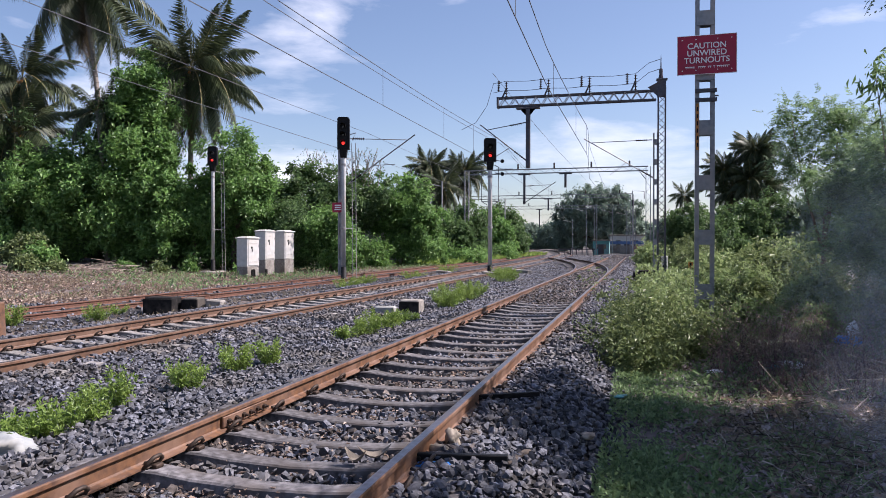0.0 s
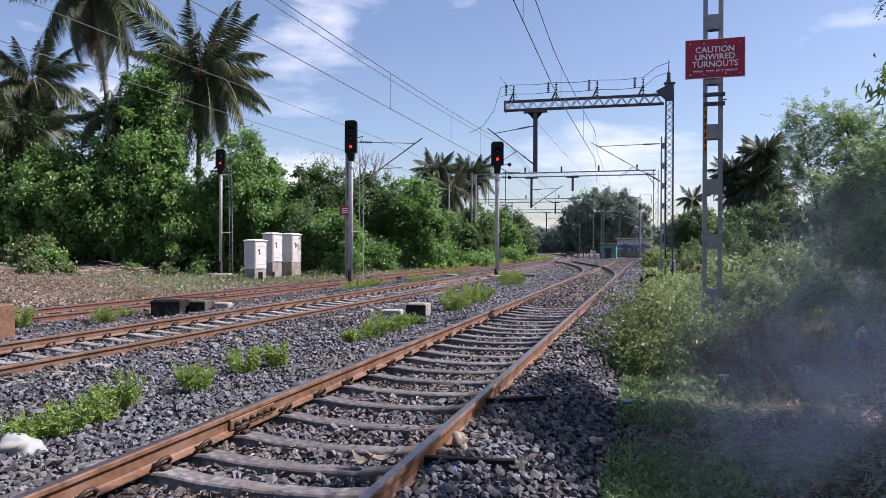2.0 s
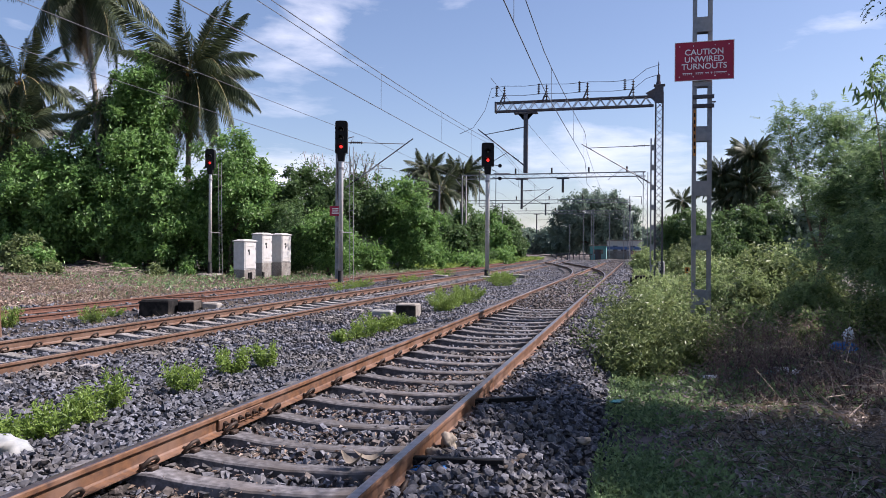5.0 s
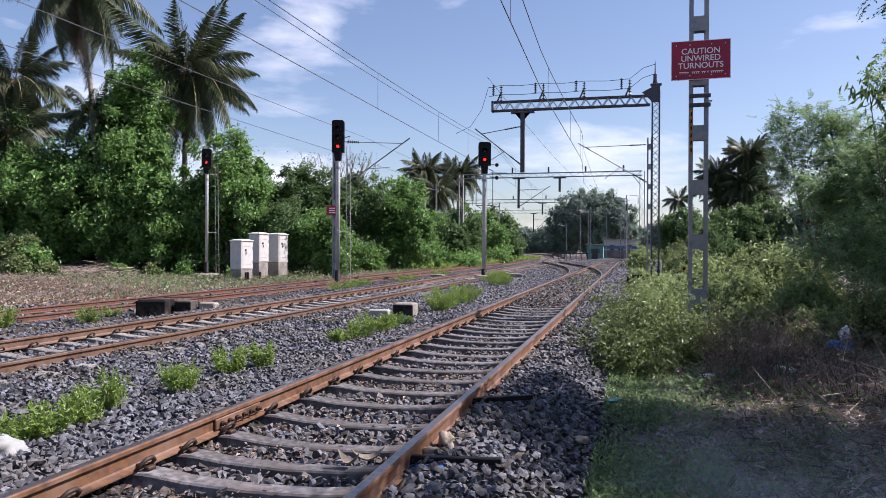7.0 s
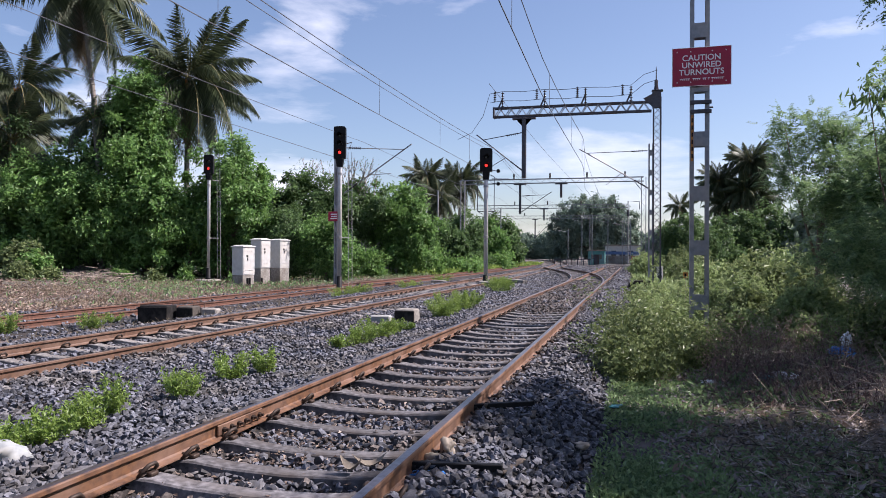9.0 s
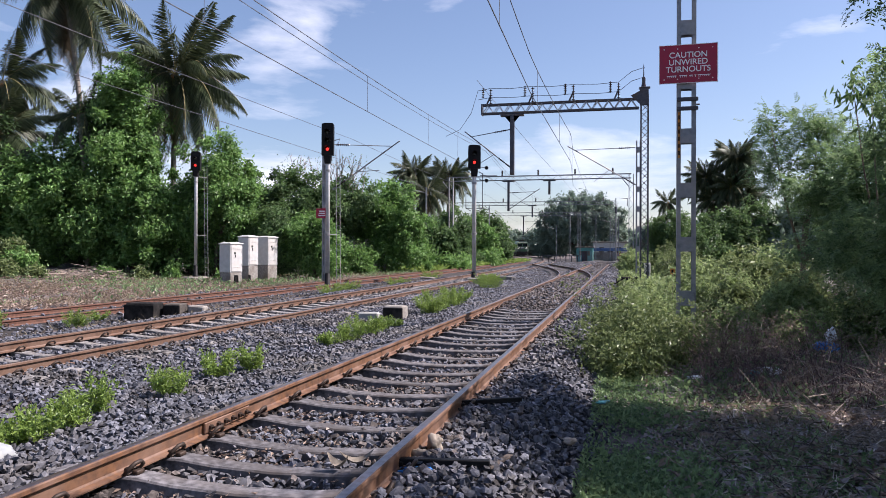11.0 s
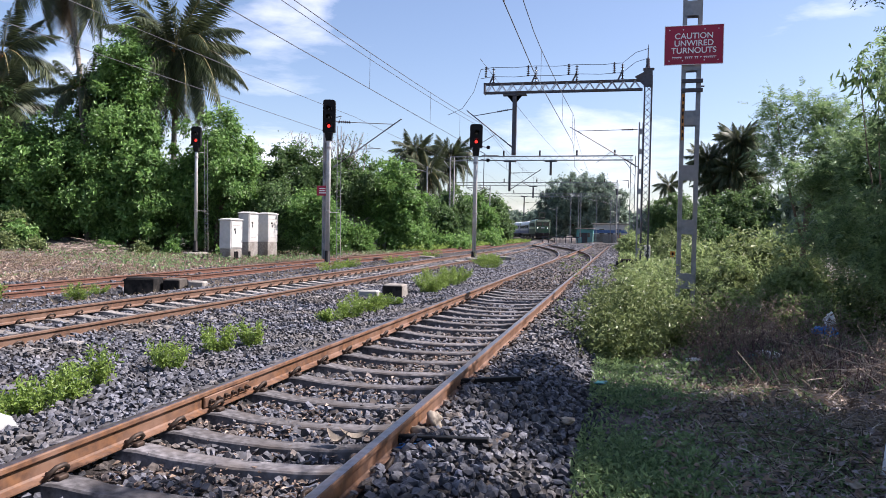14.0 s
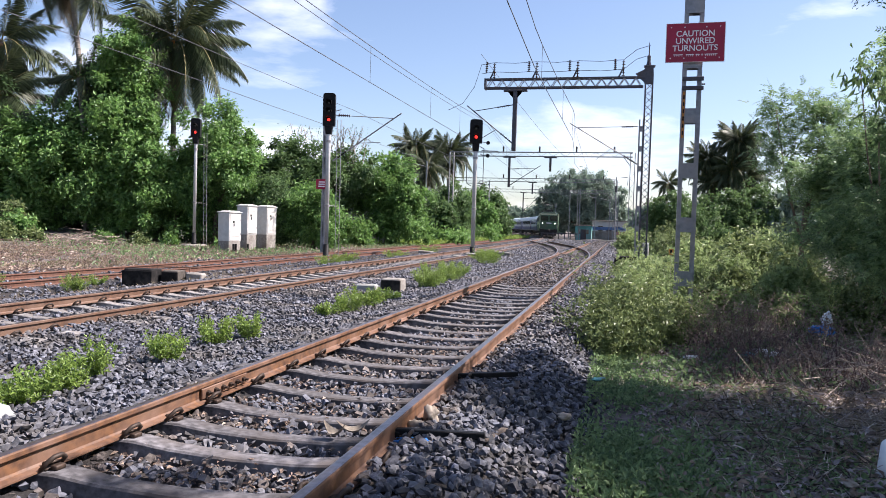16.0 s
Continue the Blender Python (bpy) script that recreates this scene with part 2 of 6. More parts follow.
# ---- mesh helpers ----
class Geo:
    """Collects vertices and faces, with a material slot for each face."""

    def __init__(self):
        self.v, self.f, self.m = [], [], []

    def add(self, verts, faces, slot=0):
        k = len(self.v)
        self.v.extend(tuple(p) for p in verts)
        self.f.extend(tuple(i + k for i in q) for q in faces)
        self.m.extend([slot] * len(faces))
        return self

    def box(self, c, s, b=0.0, turn=None, slot=0, taper=1.0):
        """A box with chamfered edges of width b; its top scaled by taper."""
        hx, hy, hz = (d / 2 for d in s)
        if b <= 0:
            vs = [Vector((x * hx * (taper if z > 0 else 1), y * hy * (taper if z > 0 else 1), z * hz)) for z in (-1, 1) for y in (-1, 1) for x in (-1, 1)]
            fs = [(0, 2, 3, 1), (4, 5, 7, 6), (0, 1, 5, 4), (2, 6, 7, 3), (0, 4, 6, 2), (1, 3, 7, 5)]
        else:
            bm = bmesh.new()
            bmesh.ops.create_cube(bm, size=1)
            for v in bm.verts:
                k = taper if v.co.z > 0 else 1
                v.co = Vector((v.co.x * s[0] * k, v.co.y * s[1] * k, v.co.z * s[2]))
            bmesh.ops.bevel(bm, geom=list(bm.edges), offset=b, segments=1, affect="EDGES")
            bm.verts.index_update()
            vs, fs = [v.co.copy() for v in bm.verts], [[v.index for v in f.verts] for f in bm.faces]
            bm.free()
        t = turn.to_3x3() if turn else Matrix.Identity(3)
        return self.add([t @ p + Vector(c) for p in vs], fs, slot)

    def tube(self, pts, r, n=8, r2=None, slot=0, flat=1.0):
        """A round bar along the points, from radius r to r2."""
        pts = [Vector(p) for p in pts]
        r2 = r if r2 is None else r2
        vs, last = [], None
        for i, p in enumerate(pts):
            d = (pts[min(i + 1, len(pts) - 1)] - pts[max(i - 1, 0)]).normalized()
            if last is None:
                side = d.orthogonal().normalized() if abs(d.z) < 0.99 else Vector((1, 0, 0))
            else:
                side = (last - d * last.dot(d)).normalized()
            last, up = side, d.cross(side)
            k = r + (r2 - r) * i / max(1, len(pts) - 1)
            vs += [p + side * (k * math.cos(6.28318 * j / n)) + up * (k * flat * math.sin(6.28318 * j / n)) for j in range(n)]
        fs = [(i * n + j, i * n + (j + 1) % n, (i + 1) * n + (j + 1) % n, (i + 1) * n + j) for i in range(len(pts) - 1) for j in range(n)]
        fs += [tuple(range(n))[::-1], tuple((len(pts) - 1) * n + j for j in range(n))]
        return self.add(vs, fs, slot)

    def lathe(self, prof, n=12, at=(0, 0, 0), turn=None, slot=0):
        """Turned about z: prof holds (radius, height)."""
        t = turn.to_3x3() if turn else Matrix.Identity(3)
        vs = [t @ Vector((r * math.cos(6.28318 * j / n), r * math.sin(6.28318 * j / n), z)) + Vector(at) for r, z in prof for j in range(n)]
        fs = [(i * n + j, i * n + (j + 1) % n, (i + 1) * n + (j + 1) % n, (i + 1) * n + j) for i in range(len(prof) - 1) for j in range(n)]
        fs += [tuple(range(n))[::-1], tuple((len(prof) - 1) * n + j for j in range(n))]
        return self.add(vs, fs, slot)

    def mesh(self, name, mats, smooth=False):
        me = bpy.data.meshes.new(name)
        me.from_pydata([tuple(p) for p in self.v], [], self.f)
        for m in mats if isinstance(mats, (list, tuple)) else [mats]:
            me.materials.append(m)
        me.polygons.foreach_set("material_index", self.m)
        if smooth:
            me.polygons.foreach_set("use_smooth", [True] * len(me.polygons))
        me.update()
        return me


def part(name, geo, mats, parent=None, label="", smooth=False):
    """One mesh object, under a thing or a part."""
    ob = new(name, geo.mesh(name, mats, smooth) if isinstance(geo, Geo) else geo)
    ob.parent = parent
    if label:
        ob["label"] = label
    return ob


def thing(name, at=(0, 0, 0), rz=0.0, **tags):
    ob = new(name)
    ob.empty_display_size = 0.2
    ob.matrix_basis = pose(*at, 0, 0, rz)
    return tagged(ob, **tags)


def np_mesh(name, verts, faces, mats, slots=None, smooth=False):
    """A mesh from arrays: verts (n, 3), faces (m, k)."""
    me = bpy.data.meshes.new(name)
    m, k = faces.shape
    me.vertices.add(len(verts))
    me.vertices.foreach_set("co", np.ascontiguousarray(verts, dtype=np.float32).ravel())
    me.loops.add(m * k)
    me.loops.foreach_set("vertex_index", np.ascontiguousarray(faces, dtype=np.int32).ravel())
    me.polygons.add(m)
    me.polygons.foreach_set("loop_start", np.arange(0, m * k, k, dtype=np.int32))
    for q in mats if isinstance(mats, (list, tuple)) else [mats]:
        me.materials.append(q)
    if slots is not None:
        me.polygons.foreach_set("material_index", np.ascontiguousarray(slots, dtype=np.int32))
    me.polygons.foreach_set("use_smooth", np.full(m, smooth, dtype=bool))
    me.update(calc_edges=True)
    me.validate()
    return me


rng = np.random.default_rng(7)


def unit(a):
    return a / np.maximum(np.linalg.norm(a, axis=1, keepdims=True), 1e-6)


def blades(pos, way, nrm, length, width, fold=0.25):
    """Leaf blades: base, two shoulders and a tip, folded along the rib."""
    n = len(pos)
    way = unit(way)
    side = unit(np.cross(way, nrm))
    up = np.cross(side, way)
    length, width = np.broadcast_to(length, n)[:, None], np.broadcast_to(width, n)[:, None]
    mid = pos + way * length * 0.45
    v = np.stack([pos, mid + side * width / 2 + up * width * fold, pos + way * length - up * length * 0.12, mid - side * width / 2 + up * width * fold], 1)
    f = np.arange(4 * n).reshape(n, 4)
    return v.reshape(-1, 3), f


def crown_mesh(name, blobs, per_m2, size, material, clump=0.5, aspect=0.5, droop=0.3, ragged=0.22, inner=0.35):
    """A crown of leaf clumps over lumpy ellipsoids: blobs hold (x, y, z, rx, ry, rz)."""
    vs, fs, k = [], [], 0
    for x, y, z, rx, ry, rz in blobs:
        area = 4 * math.pi * ((rx * ry) ** 1.6 / 3 + (rx * rz) ** 1.6 / 3 + (ry * rz) ** 1.6 / 3) ** (1 / 1.6)
        n = max(40, int(area * per_m2))
        nc = max(6, int(area / (clump * clump * 2.2)))
        d = unit(rng.normal(size=(nc, 3)))
        depth = 1 - inner * rng.random((nc, 1)) ** 1.6 + ragged * rng.normal(size=(nc, 1)) * 0.6
        cc = d * depth * np.array([rx, ry, rz])
        pick = rng.integers(0, nc, n)
        pos = cc[pick] + rng.normal(size=(n, 3)) * clump * (0.2 + 0.36 * rng.random((nc, 1)))[pick]
        out = unit(d[pick] + rng.normal(size=(n, 3)) * 0.55 + np.array([0, 0, 0.25]))
        way = unit(np.cross(out, rng.normal(size=(n, 3))) + out * 0.4 - np.array([0, 0, droop]))
        ln = size * (0.6 + 0.8 * rng.random(n))
        v, f = blades(pos + np.array([x, y, z]), way, out, ln, ln * aspect)
        vs.append(v)
        fs.append(f + k)
        k += len(v)
    return np_mesh(name, np.concatenate(vs), np.concatenate(fs), material)


def feather_mesh(name, blobs, per_m2, size, material, clump=0.5, leaflets=10, droop=0.3, ragged=0.3, inner=0.5):
    """A crown of feather leaves: each a thin stalk with two rows of leaflets, in open sprays over lumpy ellipsoids."""
    vs, fs, k = [], [], 0
    for x, y, z, rx, ry, rz in blobs:
        area = 4 * math.pi * ((rx * ry) ** 1.6 / 3 + (rx * rz) ** 1.6 / 3 + (ry * rz) ** 1.6 / 3) ** (1 / 1.6)
        n = max(12, int(area * per_m2))
        nc = max(8, int(area / (clump * clump * 2.4)))
        d = unit(rng.normal(size=(nc, 3)))
        cc = d * (1 - inner * rng.random((nc, 1)) ** 1.5 + ragged * rng.normal(size=(nc, 1)) * 0.6) * np.array([rx, ry, rz])
        pick = rng.integers(0, nc, n)
        root = cc[pick] + rng.normal(size=(n, 3)) * clump * 0.34 + np.array([x, y, z])
        out = unit(d[pick] * 0.7 + rng.normal(size=(n, 3)) * 0.75 - np.array([0, 0, droop]))
        side = unit(np.cross(out, np.array([0, 0, 1.0]) + rng.normal(size=(n, 3)) * 0.35))
        nrm = np.cross(side, out)
        stalk = size * leaflets * 0.30 * (0.7 + 0.6 * rng.random((n, 1)))
        v, f = blades(root, out, nrm, stalk[:, 0], 0.012, 0.0)
        vs.append(v), fs.append(f + k)
        k += len(v)
        for i in range(leaflets):
            u, sg = (i // 2 + 0.6) / (leaflets / 2), 1 if i % 2 else -1
            base = root + out * stalk * u - np.array([0, 0, 0.12]) * stalk * u * u
            ln = size * (1.15 - 0.5 * u) * (0.8 + 0.4 * rng.random(n))
            v, f = blades(base, side * sg + out * 0.55 + rng.normal(size=(n, 3)) * 0.16, nrm, ln, ln * 0.38, 0.1)
            vs.append(v), fs.append(f + k)
            k += len(v)
    return np_mesh(name, np.concatenate(vs), np.concatenate(fs), material)


def broad_tree(name, at, blobs, per_m2, size, material, label, category="tree", trunk=0.2, clump=0.5, aspect=0.5, droop=0.3, group="", ragged=0.22, inner=0.35, limbs=True, core=0.0, feather=0):
    """A tree or bush: tapered trunk with a limb into each lump of its crown."""
    t = thing(name, at, label=label, category=category, group=group)
    if limbs:
        g = Geo()
        top = max(b[2] for b in blobs) * 0.55
        lean = blobs[0][0] * 0.4
        g.tube([(0, 0, -0.3), (lean * 0.3, 0, top * 0.4), (lean, 0, top)], trunk, 8, trunk * 0.55)
        for x, y, z, rx, ry, rz in blobs:
            g.tube([(lean * 0.5, 0, top * 0.55), (x * 0.6 + lean * 0.2, y * 0.6, (top * 0.6 + z) / 2), (x, y, z + rz * 0.3)], trunk * 0.45, 6, trunk * 0.1)
        part("trunk", g, M_BARK, t, "grey-brown bark", True)
    if feather:
        part("crown", feather_mesh("crown", blobs, per_m2, size, material, clump, feather, droop, ragged, inner), None, t)
        # shade inside the crown is put in as leaves of a darker colour
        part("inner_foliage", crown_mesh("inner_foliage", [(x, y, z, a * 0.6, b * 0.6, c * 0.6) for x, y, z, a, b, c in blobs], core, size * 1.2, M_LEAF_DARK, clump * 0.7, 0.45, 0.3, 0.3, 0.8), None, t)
        return t
    part("crown", crown_mesh("crown", blobs, per_m2, size, material, clump, aspect, droop, ragged, inner), None, t)
    if core:
        part("inner_foliage", crown_mesh("inner_foliage", [(x, y, z, a * 0.62, b * 0.62, c * 0.62) for x, y, z, a, b, c in blobs], 7 / (core * core), core, material, clump, 0.7, 0.1, 0.3, 0.8), None, t)
    return t


# ---- the lie of the land ----
Z_B, Z_C = -0.064, -0.337          # rail tops of the two farther tracks; the near one lies at 0


def track_a(y):
    return 0.0


def track_b(y):
    if y <= 80:
        return -5.858 + 0.0213 * y - 0.00035 * y * y
    return -6.394 - 0.0347 * (y - 80) - (y - 80) ** 2 / 988


def track_c(y):
    if y <= 80:
        return -12.762 + 0.0269 * y - 0.00025 * y * y
    return -12.21 - 0.0131 * (y - 80) - (y - 80) ** 2 / 960


def track_x(y):
    """The turnout road from the near track over to the middle one."""
    if y <= 62:
        return -(y - 32) ** 2 / 290
    return -3.103 - 0.207 * (y - 62)


def smooth(a, b, x):
    t = np.clip((x - a) / (b - a), 0, 1)
    return t * t * (3 - 2 * t)


def bumps(x, y, s, seed):
    """A cheap smooth unevenness between -1 and 1."""
    r = np.random.default_rng(seed)
    out = 0
    for i in range(6):
        a, b, c = r.normal(), r.normal(), r.random() * 6.28
        out = out + np.sin((a * x + b * y) / s + c) / 6 ** 0.5
    return out / 1.6


def land(x, y):
    """The height of soil and ballast at x, y."""
    x, y = np.asarray(x, float), np.asarray(y, float)
    xb = np.where(y <= 80, -5.858 + 0.0213 * y - 0.00035 * y * y, -6.394 - 0.0347 * (y - 80) - (y - 80) ** 2 / 988)
    xc = np.where(y <= 80, -12.762 + 0.0269 * y - 0.00025 * y * y, -12.21 - 0.0131 * (y - 80) - (y - 80) ** 2 / 960)
    buried = smooth(18.4, 20.0, y) * (1 - smooth(40.0, 43.0, y))          # stone heaped over the sleepers
    crib = (-0.11 + 0.135 * buried) * (1 - smooth(0.78, 0.98, np.abs(x)))
    crib_b = -0.112 * (1 - smooth(0.78, 0.98, np.abs(x - xb)))
    right = -0.165 + crib - 0.37 * smooth(1.35, 2.3, x) + 0.12 * smooth(5.0, 12.0, x)
    mid = -0.165 + crib + crib_b - 0.17 * np.clip(1 - ((x - xb / 2) / 1.9) ** 2, 0, 1) - 0.04 * smooth(0, 1, (xb * 0.55 - x) / (np.abs(xb) * 0.45 - 1.0))
    b_c = -0.205 + crib_b - 0.31 * smooth(0, 1, (xb - 1.5 - x) / 2.2)
    left = -0.505 - 0.12 * smooth(0, 1, (xc - 2 - x) / 3) + 0.9 * smooth(0, 1, (xc - 12 - x) / 14)
    z = np.where(x > 0, right, np.where(x > xb, mid, np.where(x > xc + 1.6, b_c, left)))
    rough = 0.02 + 0.05 * smooth(2.3, 4.5, x) + 0.05 * smooth(0, 1, (xc - 2 - x) / 3)
    return z + rough * bumps(x, y, 0.9, 3) + rough * 0.7 * bumps(x, y, 0.35, 4)


def ground_z(x, y):
    return float(land(x, y))


def sheet(name, xs, ys, height, mats):
    gx, gy = np.meshgrid(xs, ys)
    v = np.stack([gx, gy, height(gx, gy)], -1).reshape(-1, 3)
    nx, ny = len(xs), len(ys)
    i = (np.arange(ny - 1)[:, None] * nx + np.arange(nx - 1)[None]).ravel()
    return np_mesh(name, v, np.stack([i, i + 1, i + nx + 1, i + nx], 1), mats, smooth=True)


g_x = np.concatenate([[-1500, -600, -250, -120, -80], np.arange(-60, -14, 1.0), np.arange(-14, -9, 0.5), np.arange(-9, 7, 0.16), np.arange(7, 20, 0.7), [24, 32, 50, 90, 200, 600, 1500]])
g_y = np.concatenate([[-400, -100, -40, -20, -10], np.arange(-6, 24, 0.2), np.arange(24, 60, 0.6), np.arange(60, 130, 2.0), [140, 160, 190, 230, 300, 450, 800, 1600]])
ground = tagged(new("ground", sheet("ground", g_x, g_y, lambda x, y: land(x, y) - 0.055 * (x < 2.1), M_SOIL)), label="uneven brown soil with dry grass and leaf litter", category="ground", kind="structure")


def bed(name, left, right, y0, y1, lift, label):
    """A bed of small stone and dust that follows the track, near-black for gap shade."""
    ys = np.concatenate([np.arange(y0, min(y1, 30), 0.25), np.arange(30, y1, 1.0)])
    u = np.linspace(0, 1, 30)
    L, R = np.array([left(y) for y in ys])[:, None], np.array([right(y) for y in ys])[:, None]
    gx = L + (R - L) * u[None] + 0.12 * bumps(ys * 3, ys, 0.4, 9)[:, None] * np.where((u == 0) | (u == 1), 1, 0)[None]
    gy = np.repeat(ys[:, None], len(u), 1)
    z = land(gx, gy) + lift - 0.05 * np.where((u == 0) | (u == 1), 1, 0)[None]
    v = np.stack([gx, gy, z], -1).reshape(-1, 3)
    n = len(u)
    i = (np.arange(len(ys) - 1)[:, None] * n + np.arange(n - 1)[None]).ravel()
    return tagged(new(name, np_mesh(name, v, np.stack([i, i + 1, i + n + 1, i + n], 1), M_BED, smooth=True)), label=label, category="ballast bed", kind="structure")


bed_near = bed("ballast_bed_near", lambda y: track_b(y) - 2.1, lambda y: 2.15, -6, 150, -0.022, "crushed stone bed under the two near tracks, near-black for gap shade")
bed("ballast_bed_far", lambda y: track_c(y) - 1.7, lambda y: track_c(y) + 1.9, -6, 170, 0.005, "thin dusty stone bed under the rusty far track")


# ---- ballast stones ----
def stone_kinds(count, ico):
    out = []
    for k in range(count):
        bm = bmesh.new()
        if ico:
            bmesh.ops.create_icosphere(bm, subdivisions=1, radius=1)
        else:
            bmesh.ops.create_cube(bm, size=1.3)
        v = np.array([p.co[:] for p in bm.verts])
        bm.verts.index_update()
        bmesh.ops.triangulate(bm, faces=list(bm.faces))
        f = np.array([[p.index for p in q.verts] for q in bm.faces])
        bm.free()
        r = np.random.default_rng(50 + k)
        if not ico:
            v = v + r.normal(size=v.shape) * 0.14          # skewed corners of broken rock
            v = v * (0.6 + 0.65 * r.random(3))
        else:
            for _ in range(6):                             # broken faces: cut the lump by planes
                d = unit(r.normal(size=(1, 3)))[0]
                h = 0.30 + 0.3 * r.random()
                v = v - np.clip(v @ d - h, 0, None)[:, None] * d
            v = v * (0.75 + 0.6 * r.random(3)) + r.normal(size=v.shape) * 0.035
        out.append((v, f))
    return out


def turns(n):
    q = unit(rng.normal(size=(n, 4)))
    w, x, y, z = q.T
    return np.stack([1 - 2 * (y * y + z * z), 2 * (x * y - z * w), 2 * (x * z + y * w), 2 * (x * y + z * w), 1 - 2 * (x * x + z * z), 2 * (y * z - x * w), 2 * (x * z - y * w), 2 * (y * z + x * w), 1 - 2 * (x * x + y * y)], 1).reshape(n, 3, 3)


def stones(name, pos, size, kinds, mats, slots, label):
    vs, fs, ms, k = [], [], [], 0
    which = rng.integers(0, len(kinds), len(pos))
    for w, (v, f) in enumerate(kinds):
        p, s, sl = pos[which == w], size[which == w], slots[which == w]
        a = np.einsum("nij,vj->nvi", turns(len(p)), v) * s[:, None, None] * np.array([1, 1, 0.8]) + p[:, None]
        vs.append(a.reshape(-1, 3))
        fs.append((f[None] + (np.arange(len(p)) * len(v))[:, None, None]).reshape(-1, 3) + k)
        ms.append(np.repeat(sl, len(f)))
        k += len(p) * len(v)
    return tagged(new(name, np_mesh(name, np.concatenate(vs), np.concatenate(fs), mats, np.concatenate(ms))), label=label, category="stones", kind="stuff")


def scatter(x0, x1, y0, y1, step):
    gx, gy = np.meshgrid(np.arange(x0, x1, step), np.arange(y0, y1, step))
    p = np.stack([gx.ravel(), gy.ravel()], 1)
    return p + (rng.random(p.shape) - 0.5) * step * 1.25


def ballast(name, x0, x1, y0, y1, step, size, ico, label, keep=None):
    p = scatter(x0, x1, y0, y1, step)
    if keep is not None:
        p = p[keep(p[:, 0], p[:, 1])]
    z = land(p[:, 0], p[:, 1]) - 0.004 + 0.052 * rng.random(len(p))
    s = size * (0.55 + 0.75 * rng.random(len(p)))
    xb = -5.858 + 0.0213 * p[:, 1] - 0.00035 * p[:, 1] ** 2
    near = np.minimum(np.abs(np.abs(p[:, 0]) - 0.87), np.abs(np.abs(p[:, 0] - xb) - 0.87))
    slots = ((rng.random(len(p)) < np.exp(-(near / 0.2) ** 2) * 0.5) | ((np.abs(p[:, 0]) < 0.85) & (rng.random(len(p)) < np.where(p[:, 1] > 18.5, 0.7, 0.2)))).astype(int)
    return stones(name, np.column_stack([p, z]), s, stone_kinds(5, False) + (stone_kinds(9, True) if ico else []), [M_STONE, M_STONE_RUST], slots, label)


def in_bed(x, y):
    xb = -5.858 + 0.0213 * y - 0.00035 * y * y
    edge = 2.12 + 0.12 * bumps(y * 2, y, 0.5, 11) + 0.10 * rng.normal(size=x.shape)
    return (x < edge) & (x > xb - 2.0 + 0.3 * bumps(x, y, 1.2, 12))


ballast("ballast_stones", -4.9, 2.6, 2.2, 9.5, 0.056, 0.036, True, "broken blue-grey granite ballast stones", in_bed)
ballast("ballast_stones", -8.2, 2.6, 9.5, 20, 0.066, 0.039, True, "broken blue-grey granite ballast stones", in_bed)
ballast("ballast_stones", -8.6, -4.9, 4.5, 9.5, 0.066, 0.039, True, "broken blue-grey granite ballast stones", in_bed)
ballast("ballast_stones", -9.0, 2.6, 20, 46, 0.11, 0.055, False, "broken blue-grey granite ballast stones", in_bed)
ballast("ballast_stones", -8.4, 2.6, -6.0, 2.2, 0.095, 0.048, False, "broken blue-grey granite ballast stones", in_bed)
ballast("ballast_stones", -8.4, -4.9, 2.2, 4.5, 0.095, 0.048, False, "broken blue-grey granite ballast stones", in_bed)
ballast("ballast_stones", -13.0, 2.6, 46, 104, 0.20, 0.085, False, "broken blue-grey granite ballast stones", in_bed)
ballast("scattered_stones", -15.5, -7.4, 8, 40, 0.17, 0.05, False, "loose grey stones strewn over dusty ground", lambda x, y: rng.random(x.shape) < 0.55 + 0.4 * bumps(x, y, 1.1, 15))

# the stones nearest the path, one by one
loose = stone_kinds(9, True)
LOOSE = [np_mesh("stone", v * 0.042 * np.array([1, 1, 0.8]), f, [M_STONE]) for v, f in loose]
for i in range(300):
    x = rng.uniform(0.98, 2.0) if i < 200 else rng.uniform(-2.2, -1.0)
    y = rng.uniform(3.7, 6.6) if i < 200 else rng.uniform(3.4, 5.6)
    place_stone = new("stone", LOOSE[i % 9])
    place_stone.parent = bed_near
    k = rng.uniform(0.7, 1.3)
    place_stone.matrix_basis = pose(x, y, ground_z(x, y) + 0.035, *rng.uniform(0, 360, 3)) @ Matrix.Scale(k, 4)

# ---- tracks ----
RAIL = [(-0.0335, -0.012), (-0.029, -0.002), (-0.015, 0.0), (0.015, 0.0), (0.029, -0.002), (0.0335, -0.012), (0.0335, -0.036), (0.010, -0.050), (0.009, -0.125), (0.018, -0.138), (0.068, -0.147), (0.068, -0.156), (-0.068, -0.156), (-0.068, -0.147), (-0.018, -0.138), (-0.009, -0.125), (-0.010, -0.050), (-0.0335, -0.036)]


def rail_mesh(centre, side, ys, z):
    """A flat-bottomed rail along the track's line, its head worn bright."""
    g, n = Geo(), len(RAIL)
    vs = []
    for y in ys:
        s = (centre(y + 0.1) - centre(y - 0.1)) / 0.2
        w = 1 / math.hypot(1, s)
        for px, pz in RAIL:
            o = side * 0.8725 + px
            vs.append((centre(y) + o * w, y - o * w * s, z + pz))
    fs, slots = [], []
    for i in range(len(ys) - 1):
        for j in range(n):
            k = (j + 1) % n
            fs.append((i * n + j, i * n + k, (i + 1) * n + k, (i + 1) * n + j))
            slots.append(1 if j in (1, 2, 3) else 0)
    g.add(vs, fs)
    g.m = slots
    return g


